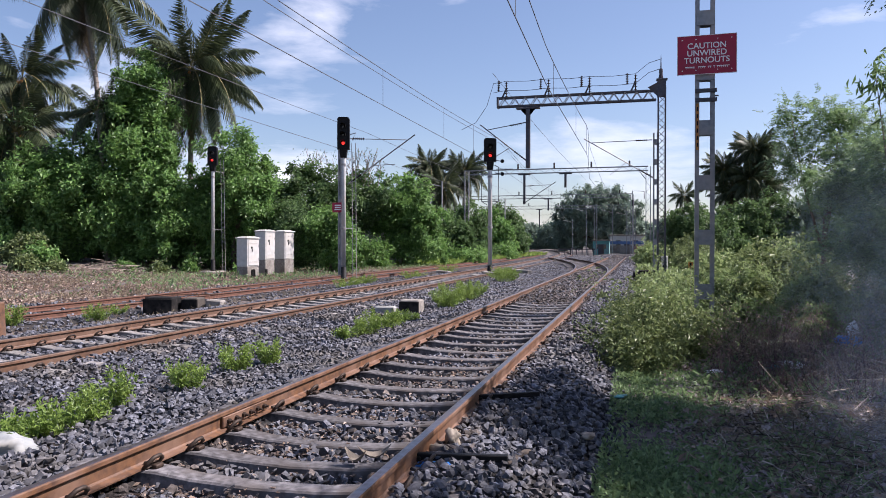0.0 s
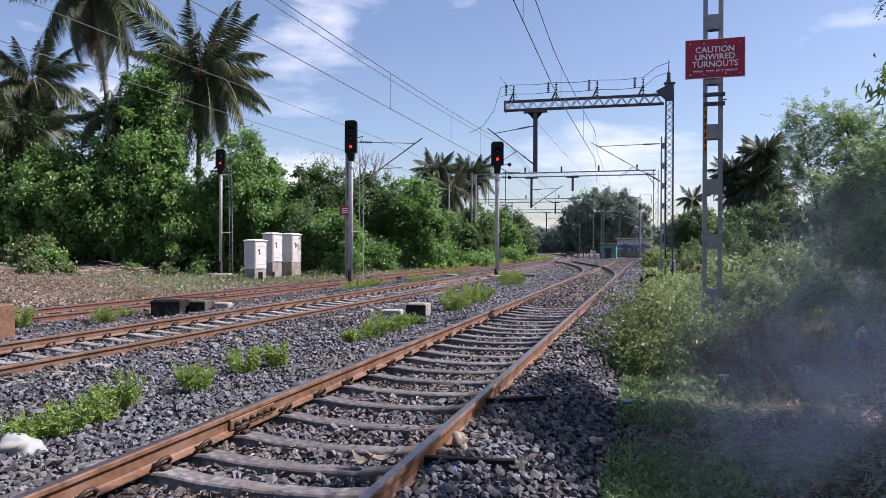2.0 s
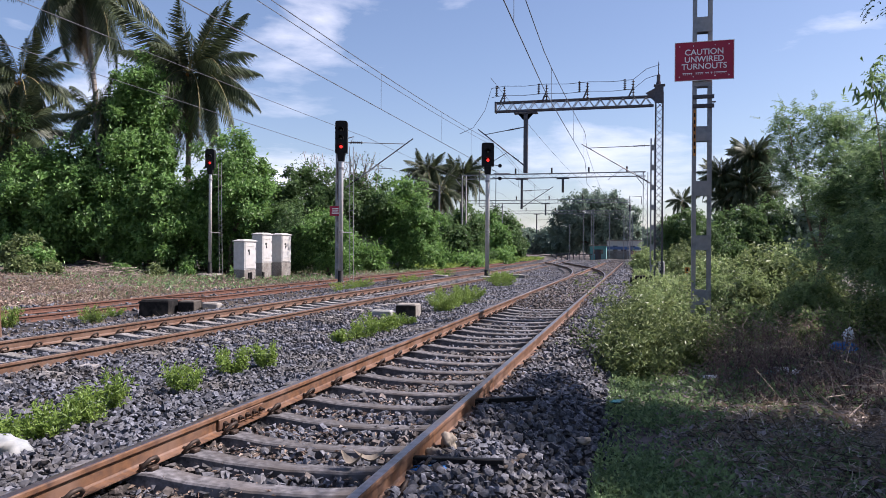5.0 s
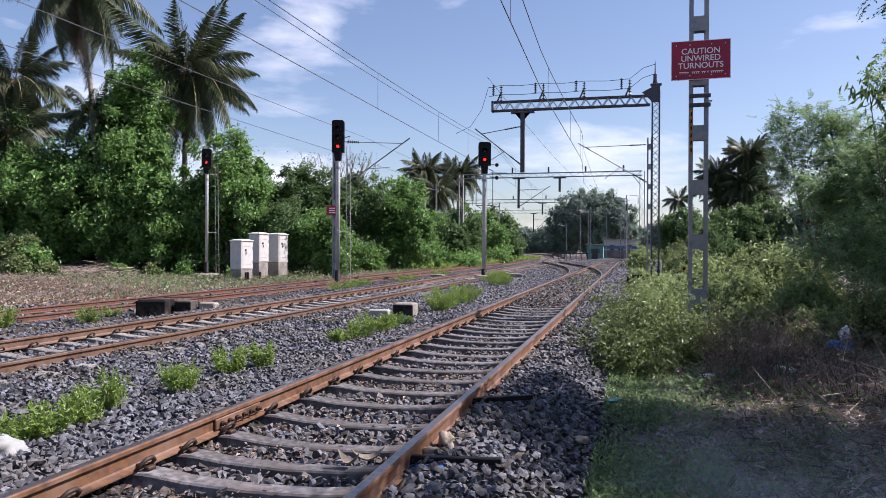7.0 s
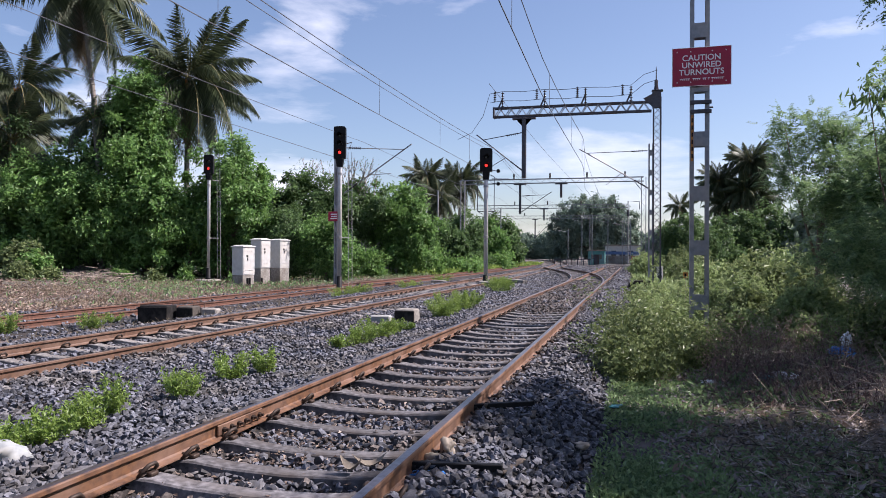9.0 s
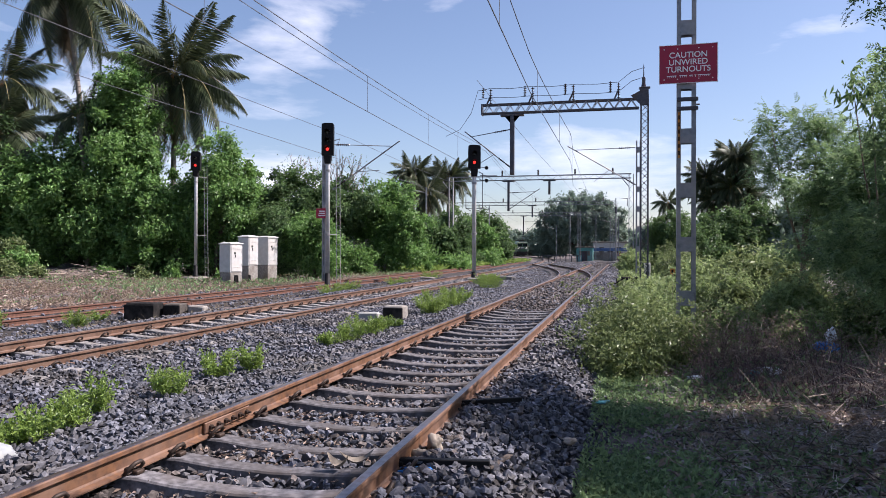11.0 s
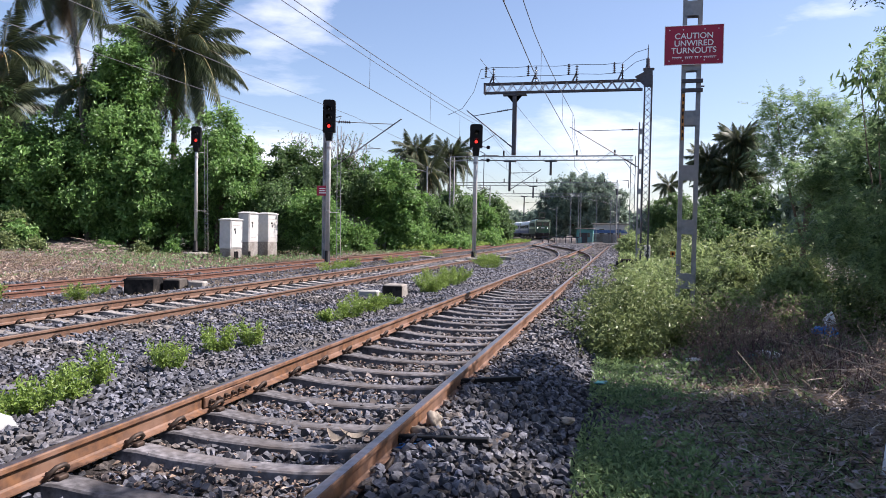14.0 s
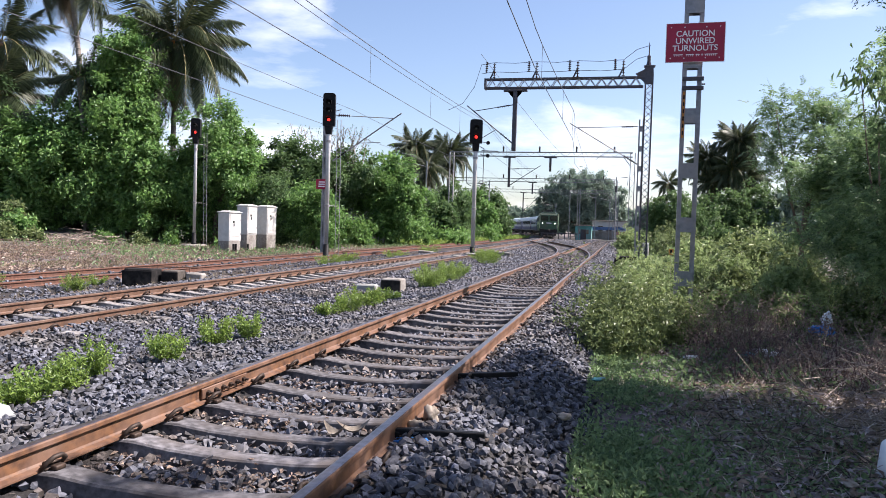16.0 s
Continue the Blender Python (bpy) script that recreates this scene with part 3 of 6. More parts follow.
def sleeper_mesh():
    """Concrete sleeper: trapezium section, high rail seats, lower waist."""
    g = Geo()
    prof = [(-1.375, 0.0), (-1.30, 0.010), (-1.1, 0.012), (-0.70, 0.008), (-0.45, -0.020), (0.0, -0.035), (0.45, -0.020), (0.70, 0.008), (1.1, 0.012), (1.30, 0.010), (1.375, 0.0)]
    vs = []
    for x, top in prof:
        w = 0.082 if abs(x) > 0.6 else 0.072
        vs += [(x, -0.135, -0.22), (x, -w - 0.012, top - 0.012), (x, -w, top), (x, w, top), (x, w + 0.012, top - 0.012), (x, 0.135, -0.22)]
    fs = [(i * 6 + j, (i + 1) * 6 + j, (i + 1) * 6 + j + 1, i * 6 + j + 1) for i in range(len(prof) - 1) for j in range(5)]
    fs += [tuple(range(6)), tuple((len(prof) - 1) * 6 + j for j in range(6))[::-1]]
    return g.add(vs, fs).mesh("sleeper", M_SLEEPER)


def clip_mesh():
    """A bent spring clip with its insert, seen as a loop on the rail foot."""
    g = Geo()
    loop = [(0.0, -0.075, 0.004), (0.03, -0.068, 0.045), (0.048, -0.03, 0.074), (0.05, 0.025, 0.076), (0.034, 0.066, 0.048), (0.004, 0.072, 0.014), (-0.028, 0.04, 0.018), (-0.03, -0.025, 0.024)]
    g.tube(loop, 0.0145, 6)
    g.box((0.05, 0.0, 0.012), (0.045, 0.075, 0.03), 0.006)
    g.box((-0.005, 0.0, 0.004), (0.05, 0.12, 0.012), 0.0)
    return g.mesh("rail_clip", M_CLIP, True)


SLEEPER, CLIP = sleeper_mesh(), clip_mesh()
SLEEPER_MAIN = SLEEPER.copy()
SLEEPER_MAIN.materials[0] = M_SLEEPER_MAIN
CLIP_AT = ((0.8725 + 0.075, 0), (0.8725 - 0.075, 180), (-0.8725 + 0.075, 0), (-0.8725 - 0.075, 180))


def place(ob, parent, m):
    ob.parent = parent
    ob.matrix_basis = m
    return ob


def track(name, centre, z, y0, y1, spots, clip_to, label, rust=M_RUST):
    t = thing(name, (0, 0, 0), label=label, category="railway track", group="railway tracks")
    ys = list(np.concatenate([np.arange(y0, min(40, y1), 2.0), np.arange(max(40, y0), y1, 1.5)])) + [y1]
    for s in (-1, 1):
        part("rail", rail_mesh(centre, s, ys, z), [rust, M_RAILTOP if rust is not M_RUST_DARK else rust], t, "rusty steel rail with worn head")
    for y in spots:
        a = -math.degrees(math.atan(centre(y + 0.5) - centre(y - 0.5)))
        m = pose(centre(y), y, z - 0.168 + 0.006 * rng.normal(), 0.4 * rng.normal(), 0.3 * rng.normal(), a + 0.5 * rng.normal())
        place(new("sleeper", SLEEPER_MAIN if rust is M_RUST_MAIN else SLEEPER), t, m)
        if y < clip_to:
            for dx, rz in CLIP_AT:
                place(new("rail_clip", CLIP), t, m @ pose(dx, 0, 0.012, 0, 0, rz + 4 * rng.normal()))
    return t


SPOTS_A = [4.17 - 0.68 * i for i in range(14, 0, -1)] + [4.17, 4.65, 5.18]          # two closer ones at the rail joint
SPOTS_A += [5.18 + 0.71 * i for i in range(1, 4)]
SPOTS_A += [SPOTS_A[-1] + 0.69 * i for i in range(1, 96)]
SPOTS_B = [9.144 + 0.602 * i for i in range(-18, 170)]
SPOTS_C = [0.3 + 0.65 * i for i in range(0, 160)]
rail_a = track("railway_track", track_a, 0.0, -8, 78, SPOTS_A, 24, "rusty broad-gauge track on concrete sleepers in ballast")
rail_b = track("railway_track", track_b, Z_B, -8, 260, SPOTS_B, 30, "main line track on pale concrete sleepers", M_RUST_MAIN)
rail_c = track("railway_track", track_c, Z_C, -8, 260, SPOTS_C, 14, "rust-red siding track half sunk in dust", M_RUST_DARK)
rail_x = track("turnout", track_x, 0.004, 33, 76, [34 + 0.6 * i for i in range(70)], 0, "rusty turnout curving over to the main line")

# fishplates at the joint of the near track's left rail
joint = thing("rail_joint", (-0.8725, 5.45, 0), label="rusty bolted fishplate joint on the rail", category="rail joint")
for s in (-1, 1):
    g = Geo().box((s * 0.026, 0, -0.088), (0.022, 0.70, 0.085), 0.006)
    plate = part("fishplate", g, M_RUST, joint)
    for i in range(6):
        part("bolt", Geo().lathe([(0.021, 0), (0.021, 0.022), (0.011, 0.024), (0.011, 0.05)], 6, (s * 0.037, -0.28 + 0.112 * i, -0.088), pose(0, 0, 0, 0, 90 * s, 0)), M_CLIP, plate)


# ---- masts, signals, gantries ----
def ground_at(x, y):
    return float(land(x, y))


def channel_mast(at, height, width, depth, bays, material, label, category="mast", rz=0.0):
    """Two rolled channels joined by batten plates."""
    t = thing("overhead_line_mast", at, rz, label=label, category=category, group="overhead line masts")
    for s in (-1, 1):
        w, f, d = width / 2, 0.085, depth / 2
        sec = [(w, -d), (w - f, -d), (w - f, -d + 0.012), (w - 0.012, -d + 0.012), (w - 0.012, d - 0.012), (w - f, d - 0.012), (w - f, d), (w, d)]
        k = len(sec)
        g = Geo().add([(s * x, y, z) for z in (0, height) for x, y in sec], [(i, (i + 1) % k, k + (i + 1) % k, k + i)[::s] for i in range(k)] + [tuple(range(k)), tuple(k + i for i in range(k))])
        part("channel", g, material, t)
    for i in range(bays):
        z = 0.89 + 1.18 * i
        if z > height:
            break
        for e in (-1, 1):
            part("batten_plate", Geo().box((0, e * (depth / 2 + 0.005), z), (width * 0.86, 0.009, 0.32), 0.002), material, t)
    return t


# near mast with the warning board
Y_SP = 16.7
mast_near = channel_mast((3.66, Y_SP + 0.1, -0.6), 10.0, 0.40, 0.20, 9, M_STEEL, "grey galvanised two-channel mast carrying a red board", rz=-1)
part("id_plate", Geo().box((-0.155, -0.112, 4.45), (0.05, 0.006, 1.0), 0.002), M_ORANGE, mast_near, "orange number strip with dark bars")
for i in range(6):
    part("plate_mark", Geo().box((-0.155, -0.117, 4.06 + 0.155 * i), (0.03, 0.004, 0.09)), M_BLACK, mast_near)
for z in (5.02, 5.22):
    part("clamp", Geo().box((0.02, -0.13, z), (0.44, 0.05, 0.085), 0.006), M_DARKSTEEL, mast_near)
part("clamp_bolt", Geo().tube([(0.2, -0.13, 5.1), (0.27, -0.13, 5.1)], 0.018, 6), M_DARKSTEEL, mast_near)

board = thing("warning_board", (3.685, Y_SP - 0.06, 5.385), -1, label="red enamel warning board with white capital letters", category="sign")
g = Geo().box((0, 0, 0), (1.2, 0.012, 0.83), 0.003)
part("plate", g, M_RED, board)
for x in (-0.6, 0.6):
    part("edge_strip", Geo().box((x, -0.001, 0), (0.012, 0.018, 0.842)), M_LETTER, board)
for z in (-0.415, 0.415):
    part("edge_strip", Geo().box((0, -0.001, z), (1.188, 0.018, 0.010)), M_LETTER, board)
for x in (-0.5, -0.22, 0.22, 0.5):
    for z in (-0.33, 0.33):
        part("rivet", Geo().lathe([(0.014, 0), (0.010, 0.008), (0.003, 0.011)], 8, (x, -0.006, z), pose(0, 0, 0, 90, 0, 0)), M_LETTER, board)


def writing(text, size, at, parent, material, turn=(90, 0, 0), name="lettering", stretch=1.0):
    cu = bpy.data.curves.new("lettering", "FONT")
    cu.body, cu.size, cu.align_x, cu.extrude = text, size, "CENTER", 0.002
    cu.offset = 0.0025 * size / 0.2
    tmp = new("lettering", cu)
    me = bpy.data.meshes.new_from_object(tmp.evaluated_get(bpy.context.evaluated_depsgraph_get()))
    bpy.data.objects.remove(tmp)
    me.materials.clear()
    me.materials.append(material)
    ob = new(name, me)
    ob.parent = parent
    ob.matrix_basis = pose(*at, *turn) @ Matrix.Diagonal((stretch, 1, 1, 1))
    return ob


for text, z in (("CAUTION", 0.135), ("UNWIRED", -0.02), ("TURNOUTS", -0.175)):
    writing(text, 0.175, (0, -0.009, z), board, M_LETTER, stretch=1.0)
for x, w in ((-0.34, 0.2), (-0.10, 0.16), (0.06, 0.08), (0.15, 0.04), (0.33, 0.26)):
    part("small_line", Geo().box((x, -0.008, -0.255), (w, 0.004, 0.014)), M_LETTER, board)
    for i in range(int(w / 0.04)):
        part("small_stroke", Geo().box((x - w / 2 + 0.02 + 0.04 * i, -0.008, -0.275), (0.011, 0.004, 0.034)), M_LETTER, board)

# lattice mast with the cantilever boom over the tracks
Y_G = 42.0
boom_mast = thing("cantilever_gantry", (3.46, Y_G, -0.6), 0, label="steel lattice mast with truss boom over the tracks", category="gantry")
H_G = 10.6
for sx in (-1, 1):
    for sy in (-1, 1):
        part("leg", Geo().box((sx * 0.19, sy * 0.19, H_G / 2), (0.075, 0.075, H_G)), M_DARKSTEEL, boom_mast)
for face in range(4):
    for i in range(26):
        z0, z1, s = 0.2 + i * 0.38, 0.2 + (i + 1) * 0.38, 1 if i % 2 else -1
        a, b = ((s * 0.19, -0.2, z0), (-s * 0.19, -0.2, z1))
        m = Matrix.Rotation(face * math.pi / 2, 3, "Z")
        part("lacing", Geo().tube([m @ Vector(a), m @ Vector(b)], 0.022, 4), M_DARKSTEEL, boom_mast)
g = Geo()
g.box((-0.02, -0.21, H_G - 0.1), (0.46, 0.012, 0.9))
g.box((-0.02, 0.21, H_G - 0.1), (0.46, 0.012, 0.9))
g.add([(-0.25, -0.21, H_G + 0.2), (-0.75, -0.21, H_G - 0.05), (-0.25, -0.21, H_G - 0.55)], [(0, 1, 2)])
part("gusset", g, M_DARKSTEEL, boom_mast)
part("top_cap", Geo().box((0, 0, H_G + 0.38), (0.6, 0.5, 0.05), 0.01), M_DARKSTEEL, boom_mast)
part("spike", Geo().lathe([(0.15, 0.0), (0.10, 0.25), (0.10, 0.55), (0.035, 0.6), (0.02, 1.2), (0.004, 1.35)], 8, (-0.05, 0, H_G + 0.4)), M_INSUL, boom_mast, "dark porcelain insulator with spike")
XE = -9.15
for sy in (-0.2, 0.2):
    for z, dz in ((0, 0.12), (0.5, 0.0)):
        part("chord", Geo().tube([(-0.3, sy, H_G - 0.72 + z), (XE, sy, H_G - 0.72 + z + 0.02)], 0.055, 4), M_DARKSTEEL, boom_mast)
    for i in range(28):
        x0, x1 = -0.4 - i * 0.31, -0.4 - (i + 1) * 0.31
        s = i % 2
        part("lacing", Geo().tube([(x0, sy, H_G - 0.70 + 0.46 * s), (x1, sy, H_G - 0.70 + 0.46 * (1 - s))], 0.026, 4), M_STEEL, boom_mast)
part("end_plate", Geo().box((XE, 0, H_G - 0.46), (0.06, 0.5, 0.62)), M_DARKSTEEL, boom_mast)


def insulator(parent, a, b, r=0.075, n=6):
    """A stack of porcelain sheds between two points."""
    a, b = Vector(a), Vector(b)
    d = b - a
    prof = [(0.02, 0.0)]
    for i in range(n):
        z = (i + 0.3) / n * d.length
        prof += [(0.03, z), (r, z + 0.12 * d.length / n), (0.03, z + 0.35 * d.length / n)]
    prof += [(0.02, d.length)]
    part("insulator", Geo().lathe(prof, 8, a, d.to_track_quat("Z", "Y").to_matrix().to_4x4()), M_INSUL, parent, "dark brown porcelain insulator", True)


for x in (-8.65, -6.2, -3.9, -1.4):
    part("bracket", Geo().tube([(x - 0.25, 0, H_G - 0.2), (x, 0, H_G + 0.35)], 0.05, 5), M_DARKSTEEL, boom_mast)
    insulator(boom_mast, (x, 0, H_G - 0.15), (x, 0, H_G + 0.75), 0.11)
    insulator(boom_mast, (x - 0.45, -0.05, H_G + 0.2), (x - 0.45, 0.05, H_G + 0.85), 0.09)
for dz, o in ((0.78, 0), (0.25, -0.2)):
    pts = [(-9.4, 0, H_G + dz - 0.1)] + [(x, 0, H_G + dz + (0.0 if i % 2 == 0 else -0.06)) for i, x in enumerate(np.linspace(-8.65, -1.4, 7))] + [(-0.7, 0, H_G + 0.55 + dz), (0, 0, H_G + 0.75 + dz)]
    part("feeder_wire", Geo().tube(pts, 0.017, 4), M_WIRE, boom_mast)
part("jumper_wire", Geo().tube([(-9.4, 0, H_G + 0.7), (-9.8, 0, H_G - 0.6), (-10.4, -0.3, H_G - 1.6), (-11.2, -0.5, H_G - 2.0)], 0.015, 4), M_WIRE, boom_mast)
# drop arm under the boom
DX = -7.38
g = Geo()
g.box((DX, 0, 8.0), (0.24, 0.26, 3.4), 0.01)
part("drop_arm", g, M_DARKSTEEL, boom_mast)
g = Geo().box((DX, 0, 9.75), (1.35, 0.3, 0.09), 0.01)
g.add([(DX - 0.45, -0.1, 9.7), (DX + 0.45, -0.1, 9.7), (DX + 0.1, -0.1, 9.3), (DX - 0.1, -0.1, 9.3)], [(0, 1, 2, 3), (3, 2, 1, 0)])
part("drop_arm_head", g, M_DARKSTEEL, boom_mast)


def cantilever(parent, root_top, root_low, tip, steady, material=M_DARKSTEEL):
    """Bracket tubes that hold the wires: stay, strut and steady arm with insulators."""
    a, b, c, d = (Vector(p) for p in (root_top, root_low, tip, steady))
    u = (c - a).normalized()
    part("stay_tube", Geo().tube([a, a + u * 0.25], 0.03, 6), material, parent)
    insulator(parent, a + u * 0.25, a + u * 0.95, 0.085)
    part("stay_tube", Geo().tube([a + u * 0.95, c], 0.022, 6), material, parent)
    v = (c - b).normalized()
    insulator(parent, b + v * 0.15, b + v * 0.9, 0.085)
    part("strut_tube", Geo().tube([b + v * 0.9, c + v * 0.5], 0.034, 6), material, parent)
    part("strut_foot", Geo().tube([b - v * 0.05, b + v * 0.2], 0.045, 6), material, parent)
    part("steady_arm", Geo().tube([b + v * ((c - b).length * 0.42), d], 0.02, 5), material, parent)


cantilever(boom_mast, (DX - 0.1, 0, 8.95), (DX - 0.1, 0, 6.75), (DX - 2.35, -0.3, 8.55), (DX - 2.0, -0.3, 6.9))

# two-channel mast just behind, with its bracket over the near track
mast_two = channel_mast((3.20, 45.0, -0.6), 8.5, 0.30, 0.22, 7, M_STEEL, "grey steel mast with bracket arm over the track")
cantilever(mast_two, (-0.2, 0, 8.1), (-0.2, 0, 5.9), (-3.75, 0, 8.05), (-2.6, 0, 6.1), M_STEEL)

# mast on the far side by the tall signal
mast_far = channel_mast((-13.85, 38.0, -0.6), 9.0, 0.23, 0.2, 8, M_STEEL, "grey steel mast with bracket arm beside the bushes")
cantilever(mast_far, (0.5, 0, 7.8), (0.5, 0, 5.3), (3.95, 0, 7.6), (3.2, 0, 6.3), M_STEEL)
part("top_rod", Geo().tube([(0.05, 0, 7.9), (0.9, 0, 8.1), (0.7, 0, 7.7)], 0.03, 5), M_STEEL, mast_far)
small_board = thing("warning_board", (-13.95, 37.86, 3.37), 0, label="small red warning board with white lines on a mast", category="sign")
part("plate", Geo().box((0, 0, 0), (0.68, 0.012, 0.55), 0.003), M_RED, small_board)
for z, w in ((0.12, 0.36), (0.0, 0.36), (-0.12, 0.4)):
    part("letter_bar", Geo().box((0, -0.008, z), (w, 0.005, 0.06)), M_LETTER, small_board)


def signal(at, height, lamps, lit, pole_r, label, ladder=True, hood_scale=1.0, plinth=False):
    """A colour-light signal: pole with black foot, hooded lamps on a black backing."""
    t = thing("railway_signal", at, 14, label=label, category="signal", group="colour-light signals")
    head = 0.42 * lamps + 0.35
    zh = height - head
    part("pole", Geo().lathe([(pole_r, 0.6), (pole_r, zh - 0.3), (pole_r * 0.8, zh - 0.25), (pole_r * 0.8, zh + 0.1)], 14), M_SILVER, t, "silver-painted tube", True)
    part("foot", Geo().lathe([(pole_r * 1.9, -0.05), (pole_r * 1.9, 0.03), (pole_r * 1.35, 0.05), (pole_r * 1.3, 0.66), (pole_r, 0.68)], 14), M_BLACK, t, "black-painted base", True)
    for z in (2.6, zh - 0.75):
        part("clamp_ring", Geo().lathe([(pole_r * 1.3, -0.05), (pole_r * 1.3, 0.05)], 12, (0, 0, z)), M_STEEL, t)
    neck = Geo().box((0, 0, zh - 0.2), (0.30, 0.30, 0.42), 0.03, taper=1.25)
    part("head_bracket", neck, M_BLACK, t)
    g = Geo()
    n = 10
    w, d = 0.285 * hood_scale, 0.16
    pts = [(-w, 0)]
    for j in range(n + 1):
        a = math.pi * (1 - j / n)
        pts.append((math.copysign(w * abs(math.cos(a)) ** 0.45, math.cos(a)), head - w * 0.6 + w * 0.6 * abs(math.sin(a)) ** 0.45))
    pts.append((w, 0))
    k = len(pts)
    g.add([(x, -d, zh + z) for x, z in pts] + [(x, d, zh + z) for x, z in pts], [tuple(range(k))[::-1], tuple(range(k, 2 * k))] + [(i, (i + 1) % k, k + (i + 1) % k, k + i) for i in range(k)])
    case = part("lamp_case", g, M_BLACK, t, "black signal head")
    for i in range(lamps):
        z = zh + 0.30 + 0.42 * i
        part("lens", Geo().lathe([(0.078, 0), (0.066, 0.03), (0.04, 0.045), (0.01, 0.05)], 16, (0, -d - 0.002, z), pose(0, 0, 0, 90, 0, 0)), M_GLOW_RED if i == lit else M_LENS, case, "lit red lens" if i == lit else "dark lens", True)
        hood = Geo()
        arc = [math.radians(a) for a in range(-25, 206, 15)]
        hv = [(0.135 * math.cos(a), -d + yy, z + 0.135 * math.sin(a)) for yy, _ in ((0, 0), (-0.30, 0)) for a in arc]
        hv = [(x, y if y > -d - 0.1 else -d - 0.12 - 0.2 * max(0, (zz - z) / 0.135), zz) for x, y, zz in hv]
        q = len(arc)
        hood.add(hv, [(j, j + 1, q + j + 1, q + j) for j in range(q - 1)])
        part("hood", hood, M_BLACK, case)
    if ladder:
        lx, ly = 0.42, 0.55
        for e in (-0.16, 0.16):
            part("ladder_rail", Geo().tube([(lx + e * 0.6, ly + 0.35, -0.1), (lx + e * 0.6, ly, zh + 0.4)], 0.018, 5), M_STEEL, t)
        for i in range(int(zh / 0.32)):
            z = 0.2 + 0.32 * i
            part("rung", Geo().tube([(lx - 0.10, ly + 0.35 - 0.35 * z / zh, z), (lx + 0.10, ly + 0.35 - 0.35 * z / zh, z)], 0.012, 5), M_STEEL, t)
        for z in (2.6, zh - 0.4):
            part("ladder_stay", Geo().tube([(0, 0, z), (lx, ly + 0.2, z)], 0.018, 5), M_STEEL, t)
    return t


sig_tall = signal((-11.98, 34.0, -0.5), 8.15, 3, 0, 0.105, "tall silver signal post, three-lamp head showing red", hood_scale=1.05)
sig_mid = signal((-5.02, 36.4, -0.42), 7.1, 2, 0, 0.105, "silver signal post between tracks, two-lamp head showing red", False, 1.1)
sig_far = signal((-24.25, 41.65, -0.35), 7.95, 2, 0, 0.10, "silver signal post on plinth before vines, showing red", True, 1.05)
part("plinth", Geo().lathe([(0.85, -0.65), (0.82, -0.12), (0.75, -0.05), (0.2, -0.04)], 10), M_CONC, sig_far, "round concrete plinth")
g = Geo()
for s in (-0.42, 0.42):
    g.tube([(s * 0.55, 0, 5.75), (s, 0, 5.65), (s, 0.05, 3.9), (s * 0.4, 0.05, 3.75)], 0.02, 5)
g.tube([(-0.42, 0.05, 3.9), (0.42, 0.05, 3.9)], 0.02, 5)
part("maintenance_cage", g, M_DARKSTEEL, sig_mid)
for z in (5.95, 5.3):
    part("repeater_lamp", Geo().lathe([(0.08, -0.08), (0.10, 0.0), (0.08, 0.08)], 12, (0.62, 0.0, z), pose(0, 0, 0, 90, 0, 0)), M_BLACK, sig_mid)
    part("lamp_arm", Geo().tube([(0.25, 0, z + 0.05), (0.55, 0, z)], 0.018, 5), M_DARKSTEEL, sig_mid)
part("cross_arm", Geo().tube([(0.3, 0, 5.55), (1.15, 0, 5.55)], 0.02, 5), M_DARKSTEEL, sig_mid)


def portal(y, x0, x1, z, depth, drops, legs, label, size=1.0):
    t = thing("portal_gantry", (0, y, 0), 0, label=label, category="gantry", group="distant portal gantries")
    for dz in (0, depth):
        for sy in (-0.2, 0.2):
            part("chord", Geo().tube([(x0, sy, z + dz), (x1, sy, z + dz)], 0.05 * size, 4), M_STEEL, t)
    n = int((x1 - x0) / 0.6)
    for i in range(n):
        a, b = x0 + (x1 - x0) * i / n, x0 + (x1 - x0) * (i + 1) / n
        part("lacing", Geo().tube([(a, -0.2, z + depth * (i % 2)), (b, -0.2, z + depth * (1 - i % 2))], 0.022 * size, 4), M_STEEL, t)
    for x in legs:
        for sx in (-0.22, 0.22):
            part("leg", Geo().box((x + sx, 0, z / 2 + 0.1), (0.07 * size, 0.3, z + 0.6)), M_STEEL, t)
        for i in range(int(z / 0.5)):
            s = 0.22 if i % 2 else -0.22
            part("lacing", Geo().tube([(x - s, -0.16, 0.5 * i), (x + s, -0.16, 0.5 * i + 0.5)], 0.022 * size, 4), M_STEEL, t)
        part("knee_brace", Geo().tube([(x - 0.2, 0, z - 0.9), (x - 0.9, 0, z)], 0.05 * size, 4), M_STEEL, t)
    for x, zb in drops:
        part("drop_arm", Geo().box((x, 0, (z + zb) / 2), (0.22 * size, 0.22, z - zb)), M_DARKSTEEL, t)
        part("drop_arm_head", Geo().box((x, 0, z - 0.1), (1.25 * size, 0.3, 0.12)), M_DARKSTEEL, t)
        if zb < z - 2:
            cantilever(t, (x + 0.1, 0, z - 1.3), (x + 0.1, 0, zb + 0.2), (x + 2.8, 0, z - 1.2), (x + 2.2, 0, zb + 0.5))
    for i in range(4):
        x = x1 - 1.8 - i * (x1 - x0) * 0.2
        part("insulator", Geo().lathe([(0.09, 0), (0.09, 0.55), (0.03, 0.62)], 6, (x, 0, z + depth)), M_INSUL, t)
    return t


